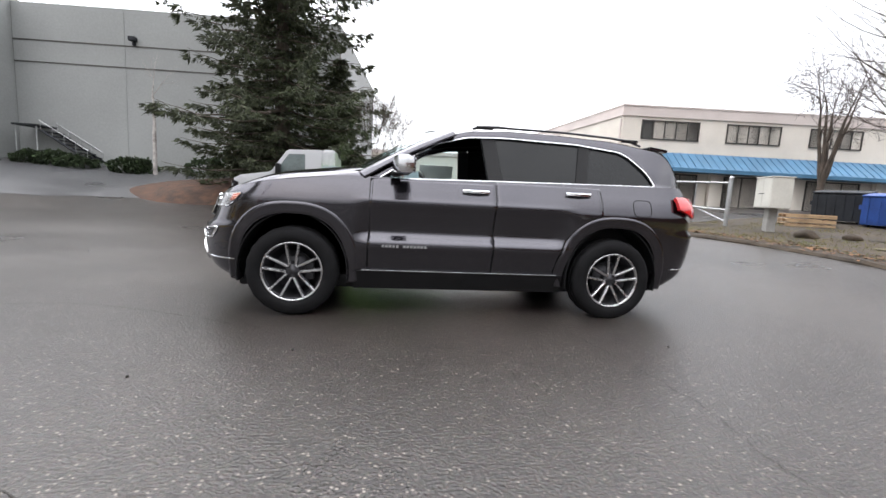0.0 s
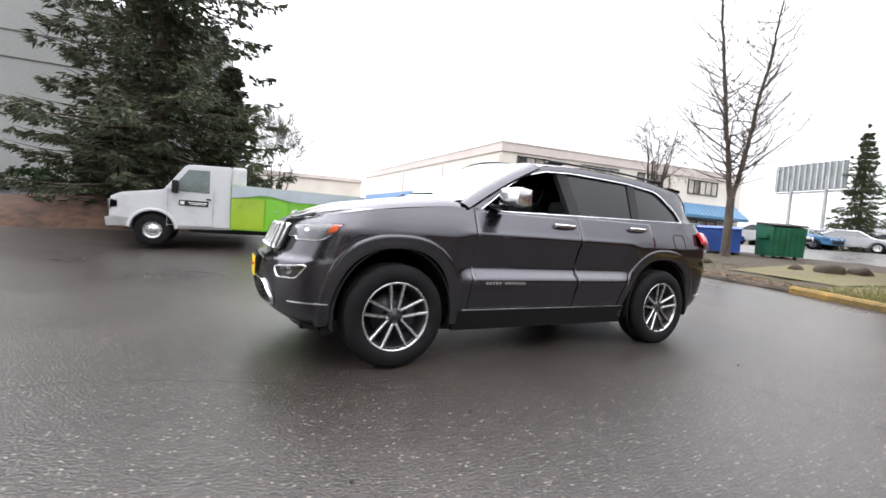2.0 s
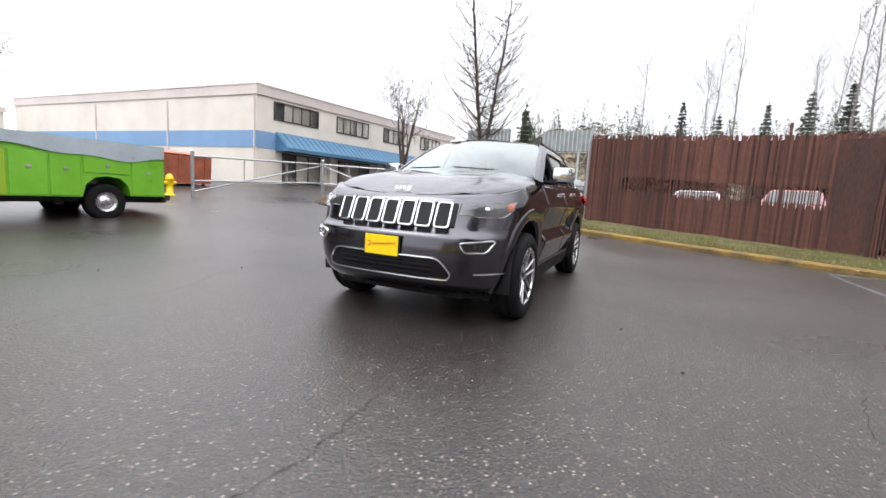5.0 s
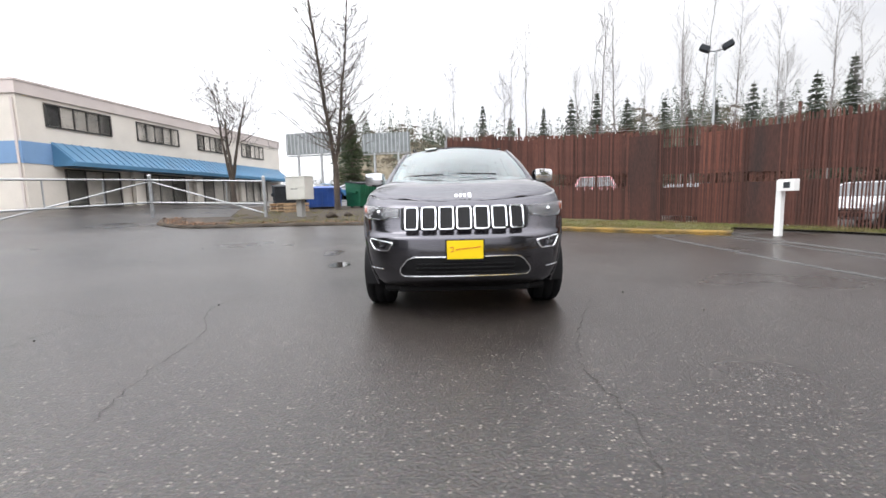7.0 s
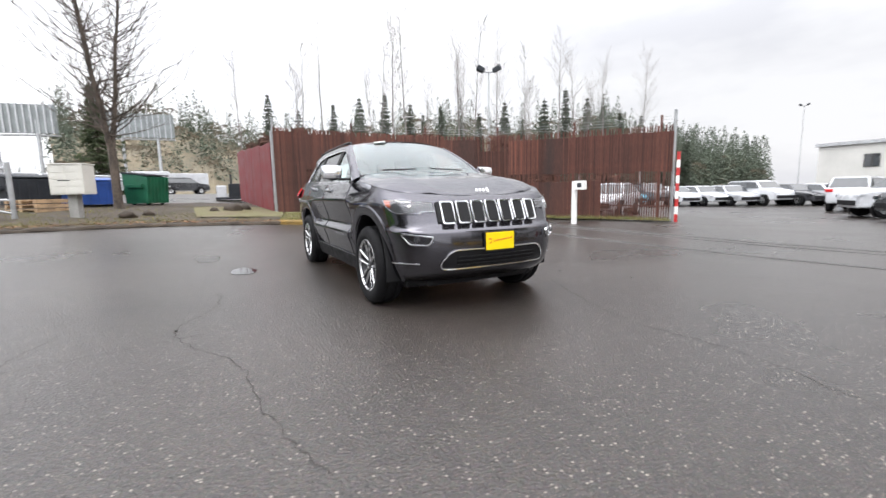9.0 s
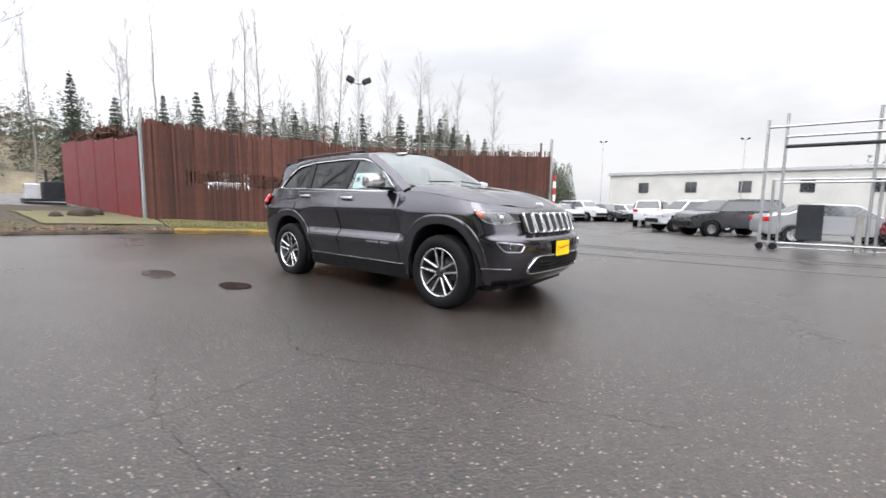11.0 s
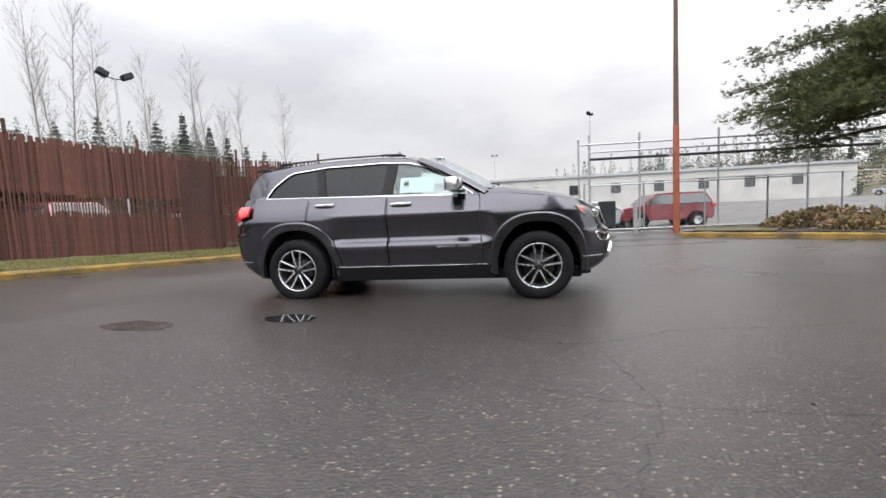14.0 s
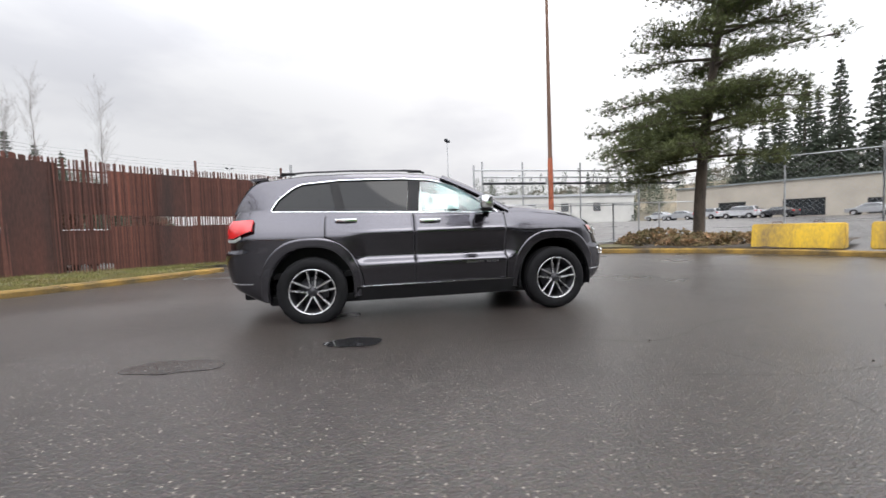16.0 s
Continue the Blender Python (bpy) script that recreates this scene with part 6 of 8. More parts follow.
def leafy_clump(vs, fs, c, rx, ry, rz, n, size, rnd):
    for _ in range(n):
        a, b = rnd.uniform(0, 6.28), math.acos(rnd.uniform(-0.4, 1))
        k = 1 + 0.25 * noise.noise((c[0] + math.cos(a) * 2, c[1] + math.sin(a) * 2, b * 2))
        r = (0.55 + 0.45 * rnd.random() ** 0.4) * k
        d = Vector((math.sin(b) * math.cos(a), math.sin(b) * math.sin(a), math.cos(b)))
        p = Vector(c) + Vector((d.x * rx, d.y * ry, d.z * rz)) * r
        sprig(vs, fs, p, d, size * rnd.uniform(.6, 1.3), rnd, 3, 0.35)


def upright_tree(name, at, h, seed, label, stems=2, r0=0.2, fork=1.8, reach=2.4, material=None, twig=None, step=0.42, group="", wide=0.10, r_twig=0.006):
    """A leafless tree of upright tapering stems with many short rising side twigs."""
    material, twig = material or BARK, twig or TWIG
    rnd = random.Random(seed)
    t = empty(name, at)
    tagged(t, label, "tree", group)
    vs, fs, tv, tf = [], [], [], []
    if stems > 1:
        rod_into(vs, fs, (0, 0, -0.1), (0, 0, 0.3), r0 * 1.4, r0 * 1.05, 9)
        rod_into(vs, fs, (0, 0, 0.3), (0, 0, fork), r0 * 1.05, r0 * 0.9, 9)
    for s in range(stems):
        az = 2 * math.pi * s / stems + seed
        p = Vector((0, 0, fork - .1 if stems > 1 else 0))
        n = int(h / step)
        hh = h * (1 - 0.18 * s)
        r_top, rb = r_twig * 1.2, r0 * (0.62 - .07 * s if stems > 1 else 1.0)
        lean = Vector((math.cos(az), math.sin(az), 0)) * (wide * 1.6 if stems > 1 else 0.0)
        z0 = p.z
        for k in range(n):
            f = k / n
            q = Vector((p.x, p.y, z0 + (hh - z0) * (k + 1) / n)) + lean * step * (1.3 - f) + Vector((rnd.uniform(-.05, .05), rnd.uniform(-.05, .05), 0)) * step * 1.6
            ra, rb2 = rb * (1 - f) + r_top, rb * (1 - (k + 1) / n) + r_top
            rod_into(vs, fs, p, q, ra, rb2, 7)
            if q.z > (h * .40 if group else fork + .3 if stems > 1 else h * .22):
                for _ in range(rnd.choice((1, 2, 2, 3)) * (1 if group else 2)):
                    a = rnd.uniform(0, 6.28)
                    L = (reach * .8 * math.sin(math.pi * min(1, (1.12 - f) / .75)) ** .7 if group else reach * (1.05 - f)) * rnd.uniform(.35, 1.0) + .3
                    d = Vector((math.cos(a), math.sin(a), rnd.uniform(.9, 2.0) if group else rnd.uniform(.0, .75))).normalized()
                    pp, rr = q, max(r_twig, ra * .34)
                    for j in range(4):
                        d2 = (d + Vector((rnd.uniform(-.2, .2), rnd.uniform(-.2, .2), .12))).normalized()
                        qq = pp + d2 * L / 4
                        rod_into(tv, tf, pp, qq, rr, max(r_twig * .6, rr * .68), 3)
                        for _ in range(2):
                            e = (d2 + Vector((rnd.uniform(-.9, .9), rnd.uniform(-.9, .9), rnd.uniform(-.2, .8)))).normalized()
                            m = qq + e * L * rnd.uniform(.12, .34)
                            rod_into(tv, tf, qq, m, r_twig * .8, r_twig * .5, 3)
                            rod_into(tv, tf, m, m + (e + Vector((rnd.uniform(-.5, .5), rnd.uniform(-.5, .5), .4))).normalized() * L * .16, r_twig * .6, r_twig * .35, 3)
                        pp, rr, d = qq, rr * .68, d2
            p = q
    py_part("trunk", vs, fs, material, t, "", True)
    py_part("twig_crown", tv, tf, twig, t)
    return t


def shrub(name, at, rx, ry, rz, seed, label, material=None, n=500, size=0.14):
    rnd = random.Random(seed)
    t = empty(name, at)
    tagged(t, label, "shrub")
    vs, fs = [], []
    leafy_clump(vs, fs, (0, 0, rz * 0.35), rx, ry, rz, n, size, rnd)
    py_part("foliage", vs, fs, material or SHRUB, t)
    sv, sf = [], []
    for k in range(7):
        a = rnd.uniform(0, 6.28)
        rod_into(sv, sf, (0, 0, -0.05), (math.cos(a) * rx * .6, math.sin(a) * ry * .6, rz * .8), 0.02, 0.006, 4)
    py_part("stem_cluster", sv, sf, BARK, t)
    return t


def on(x, y, dz=0.0):
    return (x, y, ground_z(x, y) + dz)


spruce("spruce_tree", on(-4.7, 12.9, 0.1), 16.5, 5.4, 3, "tall dark green spruce with drooping tiered limbs", None, 46, 0.30, 0.4, 2.2, "", 1.0)
spruce("young_spruce", on(-6.1, 13.9, 0.3), 4.2, 1.6, 8, "small dark spruce beside the tall one", None, 20, 0.3, 0.1, 1.7)
spruce("young_spruce", on(-2.6, 13.2, 0.1), 5.6, 2.2, 9, "bushy dark spruce beside the tall one", None, 24, 0.3, 0.1, 1.7)
bare_tree("bare_shrub_tree", on(-0.9, 14.0), 3.2, 21, "leafless spreading thicket beside the spruce", TWIG, 0.06, 0.6, 4, 0.05, 5)
bare_tree("young_birch", on(-11.2, 16.9, -0.1), 4.5, 12, "small leafless white birch with a broken top", PALE_BARK, 0.45, 0.75, 3, 0.085, 1, "", (2, 3))
for i, (x, y, r, hh) in enumerate(((-12.5, 17.2, 0.75, 0.5), (-12.0, 17.3, 0.6, 0.45), (-9.0, 17.0, 0.9, 0.6), (-8.0, 16.8, 0.9, 0.8), (-15.6, 17.4, 0.9, 0.45), (-14.7, 17.3, 0.8, 0.4), (-16.6, 17.4, 0.7, 0.4))):
    shrub("hedge_shrub", on(x, y, -0.05), r, 0.6, hh, i + 30, "clipped dark green shrub by the warehouse wall", None, 520)
upright_tree("maple_tree", on(13.5, 5.2, -0.05), 13.5, 40, "tall leafless street tree with upright forked stems", 2, 0.14, 2.2, 3.0, None, None, 0.30, "", 0.06, 0.008)
bare_tree("small_tree", on(19.9, 13.2), 5.7, 51, "leafless spreading ornamental tree by the awning", BARK, 0.22, 0.85, 4, 0.17, 5, "", (2, 3), 2.2, 0.15)
spruce("cypress_tree", on(37.5, 9.8), 8.8, 2.5, 14, "narrow dark green cypress", CYPRESS, 30, 0.0, 0.2, 1.8)


def mound():
    """The mulched island round the spruce."""
    vs, fs = [], []
    rings, seg = 8, 40
    for i in range(rings + 1):
        f = i / rings
        for j in range(seg):
            a = 2 * math.pi * j / seg
            rx, ry = 4.6 + 0.4 * math.sin(3 * a), 2.3 + 0.25 * math.sin(2 * a + 1)
            x, y = -5.8 + rx * f * math.cos(a), 13.1 + ry * f * math.sin(a)
            vs.append((x, y, ground_z(x, y) + 0.55 * (1 - f * f) ** 0.8 - 0.02 + 0.03 * noise.noise((x * 2, y * 2, 0))))
    for i in range(rings):
        for j in range(seg):
            fs.append((i * seg + j, i * seg + (j + 1) % seg, (i + 1) * seg + (j + 1) % seg, (i + 1) * seg + j))
    tagged(py_part("mulch_bed", vs, fs, MULCH, None, "", True), "mounded brown bark mulch island under the spruce", "mulch", kind="structure")


mound()


def pine(name, at, h, seed, label):
    """A leaning pine with flat plates of needles on long limbs."""
    rnd = random.Random(seed)
    t = empty(name, at)
    tagged(t, label, "tree")
    vs, fs, lv, lf = [], [], [], []
    pts = [Vector((-0.95 * u + 0.16 * math.sin(u * 7), 0.2 * math.sin(u * 3), h * u)) for u in np.linspace(0, 1, 14)]
    for i, (a, b) in enumerate(zip(pts, pts[1:])):
        rod_into(vs, fs, a, b, 0.17 * (1 - i / 14) + 0.035, 0.17 * (1 - (i + 1) / 14) + 0.035, 9)
    # limb: height share, heading in degrees, length, rise
    limbs = []
    for k in range(112):
        f = rnd.choice((rnd.uniform(0.19, 0.40), rnd.uniform(0.45, 1.0), rnd.uniform(0.45, 1.0)))
        big = 3.3 if f < 0.44 else 3.9 * (1.12 - f) + 0.9
        limbs.append((f, rnd.uniform(0, 360), big * rnd.uniform(.6, 1.05), rnd.uniform(-.25, .10) if f < .44 else rnd.uniform(-.22, .26)))
    for k in range(13):     # long low limbs reach toward the lot's gate
        limbs.append((rnd.uniform(.22, .40), 330 + rnd.uniform(-50, 40), rnd.uniform(2.0, 4.2), rnd.uniform(-.36, -.10)))
    for f, az, L, rise in limbs:
        i = min(12, int(f * 13))
        p = pts[i] + (pts[i + 1] - pts[i]) * (f * 13 - i)
        a = radians(az)
        out = Vector((math.cos(a), math.sin(a), 0))
        side = Vector((-out.y, out.x, 0))
        prev, n = p, 7
        for s in range(n):
            u = (s + 1) / n
            q = p + out * L * u + Vector((0, 0, L * rise * u + 0.07 * L * u * u + 0.05 * L * math.sin(u * 3.1))) + side * rnd.uniform(-.12, .12)
            rod_into(vs, fs, prev, q, 0.06 * (1.1 - u) + 0.01, 0.06 * (1 - u) + 0.008, 5)
            if u > 0.33:
                for _ in range(5):
                    w = rnd.uniform(-1, 1)
                    c = prev + (q - prev) * rnd.random() + side * w * 0.62 * (1.25 - u * .5)
                    rod_into(vs, fs, prev, c, 0.014, 0.006, 3)
                    for _ in range(10):
                        cc = c + Vector((rnd.gauss(0, .22), rnd.gauss(0, .22), rnd.gauss(-0.02, .13)))
                        sprig(lv, lf, cc, (out * .5 + Vector((rnd.uniform(-.6, .6), rnd.uniform(-.6, .6), .35))).normalized(), rnd.uniform(.13, .22), rnd, 11, .042)
            prev = q
    py_part("trunk", vs, fs, BARK, t, "", True)
    py_part("crown", lv, lf, PINE_NEEDLE, t)
    return t


pine("pine_tree", on(-11.25, -7.55, 0.22), 13.5, 5, "open green pine with a curved bare trunk in the planting bed")
rnd_s = random.Random(77)
for i, (x, y, rx, rz) in enumerate(((-9.5, -7.9, 1.2, 0.3), (-10.6, -6.7, 1.2, 0.28), (-11.6, -6.3, 1.1, 0.26), (-10.2, -8.4, 1.4, 0.40), (-12.6, -5.6, 0.9, 0.2), (-9.6, -6.4, 0.8, 0.2))):
    shrub("ground_cover", on(x, y, 0.12), rx, rx * 0.8, rz, i + 60, "low tangled brown and green ground cover", DRY_SHRUB, 620, 0.12)

# distant woods: each tree copied from a few built ones
def far_conifer(name, at, h, spread, seed, label):
    """A slim pointed fir seen far off: ragged drooping tiers round a straight stem."""
    rnd = random.Random(seed)
    t = empty(name, at)
    tagged(t, label, "tree", "distant firs")
    vs, fs, lv, lf = [], [], [], []
    rod_into(vs, fs, (0, 0, 0), (0, 0, h * .55), .014 * h, .008 * h, 7)
    rod_into(vs, fs, (0, 0, h * .55), (0, 0, h * 1.01), .008 * h, .002 * h, 6)
    n = 40
    for k in range(n):
        f = (k + rnd.uniform(0, .7)) / n
        z = h * (.06 + .93 * f)
        L = spread * (1 - f) ** 0.92 * rnd.uniform(.62, 1.12) + .05
        a0 = rnd.uniform(0, 6.28)
        nb = 7 if f < .8 else 5
        for j in range(nb):
            a = a0 + 6.283 * j / nb + rnd.uniform(-.4, .4)
            ll = L * rnd.uniform(.5, 1.1)
            out = Vector((math.cos(a), math.sin(a), 0))
            side = Vector((-out.y, out.x, 0))
            steps = max(2, int(ll / .26))
            for i in range(steps):
                u = (i + .6) / steps
                c = Vector((0, 0, z)) + out * ll * u + Vector((0, 0, -.30 * ll * u * u - .04))
                for _ in range(3):
                    w = rnd.uniform(-1, 1)
                    q = c + side * w * .40 * ll * (1.1 - u)
                    sprig(lv, lf, q, (out + side * w * .7 + Vector((0, 0, -.25))).normalized(), rnd.uniform(.26, .46) * (.6 + .5 * ll / spread), rnd, 5, .20)
    for k in range(7):
        sprig(lv, lf, Vector((0, 0, h * (.985 - .012 * k))), Vector((rnd.uniform(-.5, .5), rnd.uniform(-.5, .5), .8)).normalized(), .16 + .03 * k, rnd, 3, .12)
    py_part("trunk", vs, fs, BARK, t, "", True)
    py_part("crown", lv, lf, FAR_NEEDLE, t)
    return t


def polar(eye, bearing, dist):
    a = radians(bearing)
    return eye[0] + dist * math.cos(a), eye[1] + dist * math.sin(a)


FIR_H, POP_H = 12.0, 16.0
FIR_LABEL, POP_LABEL = "dark green pointed fir in the distant tree line", "tall grey leafless poplar beyond the fence"
firs = [far_conifer("fir_tree", on(46, -13), FIR_H, 2.6, 101, FIR_LABEL), far_conifer("fir_tree", on(52, -22), FIR_H, 3.1, 102, FIR_LABEL),
        far_conifer("fir_tree", on(50, -30), FIR_H, 2.1, 105, FIR_LABEL)]
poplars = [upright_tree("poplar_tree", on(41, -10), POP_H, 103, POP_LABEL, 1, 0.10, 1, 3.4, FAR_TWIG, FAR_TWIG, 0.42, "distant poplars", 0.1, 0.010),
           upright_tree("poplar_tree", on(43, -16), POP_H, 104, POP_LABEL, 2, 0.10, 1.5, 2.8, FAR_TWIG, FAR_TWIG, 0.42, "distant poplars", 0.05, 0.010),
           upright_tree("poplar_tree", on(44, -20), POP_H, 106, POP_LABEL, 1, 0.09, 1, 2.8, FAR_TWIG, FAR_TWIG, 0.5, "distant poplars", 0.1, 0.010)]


def plant(kinds, k, x, y, z, s):
    """The first few trees are the built ones themselves, the rest copies."""
    m = pose(x, y, z, 0, 0, 137.5 * k)
    if k < len(kinds):
        kinds[k].matrix_basis = m
        o = kinds[k]
    else:
        o = copy_thing(kinds[(k * 7 + k // 3) % len(kinds)], m)
    o.scale = (s * (0.92 + 0.16 * (k * 5 % 7) / 6),) * 2 + (s,)


# bearing from the middle of the lot, distance, height of the top
fir_line = [(-6.4, 56, 13.1), (-9.9, 58, 11.8), (-14.1, 58, 12.7), (-17.4, 60, 14.0), (-20.6, 54, 13.2), (-23.9, 58, 12.8), (-25.6, 62, 12.2), (-27.9, 58, 12.5), (-30.4, 60, 11.2),
            (-32.9, 58, 11.5), (-36.2, 58, 12.8), (-38.5, 62, 11.2), (-41.2, 58, 12.8), (-43.8, 58, 13.9), (-46.4, 58, 12.6), (-48.2, 58, 11.6), (-50.2, 58, 10.5),
            (-52.6, 62, 10.6), (-55.0, 70, 10.2), (-57.5, 74, 9.6)]
for k, (b, d, top) in enumerate(fir_line):
    x, y = polar((-5.65, 1.77), b, d)
    plant(firs, k, x, y, ground_z(x, y) - .1, (top - ground_z(x, y)) / FIR_H)
poplar_line = [(-3.0, 14.8), (-10.0, 15.5), (-12.5, 16.9), (-19.4, 16.4), (-21.5, 19.2), (-23.0, 17.4), (-26.0, 13.5), (-30.1, 17.6), (-31.4, 16.6), (-35.0, 17.2),
               (-38.9, 14.3), (-42.8, 14.8), (-45.6, 14.0), (-48.2, 13.2), (-52.6, 12.2)]
for k, (b, top) in enumerate(poplar_line):
    x, y = polar((-5.65, 1.77), b, 48 - (k % 3) * 2.5)
    plant(poplars, k, x, y, ground_z(x, y) - .1, (top - ground_z(x, y)) / POP_H)
for k, (b, d, top) in enumerate(((-138.2, 108, 21.5), (-139.6, 106, 25.0), (-141.6, 106, 27.0), (-142.6, 110, 25.0), (-144.2, 106, 29.0), (-147.0, 106, 27.5), (-149.5, 108, 30), (-152.5, 108, 29), (-136.2, 108, 18),
                                 (-120.2, 95, 11.5), (-118, 100, 9.5), (-122.5, 96, 10.5), (-125, 90, 9.5))):
    x, y = polar((0.9, 5.8), b, d)
    plant(firs, 3 + k, x, y, 0.5, (top - .5) / FIR_H)


def hill(name, bearing0, bearing1, d0, d1, top, label, seed, ends=(1, 1), conifers=0.4):
    """A long wooded rise in the distance, lumpy with far tree tops."""
    rnd = random.Random(seed)
    n, m = 120, 10
    vs, fs = [], []
    for i in range(n + 1):
        f = i / n
        b = bearing0 + (bearing1 - bearing0) * f
        prof = (ends[0] + (ends[1] - ends[0]) * f) * (0.75 + 0.35 * noise.noise((f * 4, seed, 0)))
        for j in range(m + 1):
            g = j / m
            d = d0 + (d1 - d0) * g
            x, y = polar((-2, 2), b, d)
            z = top * prof * math.sin(g * math.pi / 2) ** 0.8
            z += (0.06 * top) * noise.noise((x * .22, y * .22, 1)) * (g > 0) + rnd.uniform(-.02, .05) * top * (g > .3)
            vs.append((x, y, z - 0.5))
    for i in range(n):
        for j in range(m):
            k = i * (m + 1) + j
            fs.append((k, k + 1, k + m + 2, k + m + 1))
    tagged(py_part(name, vs, fs, HILL), label, "hill", kind="structure")
    # far trees on the slope: pointed conifers, and rounded leafless scrub
    cv, cf, bv, bf = [], [], [], []
    for _ in range(640):
        f = rnd.random()
        g = rnd.uniform(.1, 1)
        i, j = int(f * n), int(g * m)
        p = Vector(vs[i * (m + 1) + j]) + Vector((rnd.uniform(-3, 3), rnd.uniform(-3, 3), 0))
        if rnd.random() < conifers:
            hh = rnd.uniform(.10, .40) * top + 2.5
            for q in range(230):
                u = rnd.random() ** 1.2
                an = rnd.uniform(0, 6.28)
                r = hh * 0.19 * (1 - u) * rnd.uniform(.3, 1.0)
                out = Vector((math.cos(an), math.sin(an), -.35))
                sprig(cv, cf, p + Vector((math.cos(an) * r, math.sin(an) * r, hh * u)), out, hh * (.085 - .05 * u), rnd, 1, 0.17)
            sprig(cv, cf, p + Vector((0, 0, hh * .92)), Vector((0, 0, 1)), hh * .08, rnd, 2, 0.12)
        else:
            hh = rnd.uniform(.08, .18) * top + 1.5
            for q in range(150):
                an, el = rnd.uniform(0, 6.28), rnd.uniform(.0, 1.5)
                d = Vector((math.cos(an) * math.cos(el), math.sin(an) * math.cos(el), math.sin(el)))
                sprig(bv, bf, p + Vector((d.x * hh * .5, d.y * hh * .5, hh * .3 + d.z * hh * .55)) * 1.0, d, hh * .17, rnd, 1, 0.10)
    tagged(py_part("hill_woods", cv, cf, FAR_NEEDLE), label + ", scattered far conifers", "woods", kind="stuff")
    tagged(py_part("hill_scrub", bv, bf, FAR_SCRUB), label + ", brown leafless scrub", "scrub", kind="stuff")


hill("backdrop_hill_east", 14, -52, 105, 190, 32, "wooded winter hillside beyond the lot", 1, (0.85, 0.9), 0.6)
hill("backdrop_hill_south", -48, -66, 120, 200, 29, "dark wooded ridge falling away beyond the lot", 3, (1.0, 0.12), 0.88)
hill("backdrop_hill_west", -94, -175, 104, 190, 25, "wooded hillside behind the store", 5, (0.22, 1.3), 0.55)
hill("backdrop_hill_north", 14, 40, 130, 210, 11, "low wooded rise beyond the road", 7, (0.8, 0.4))


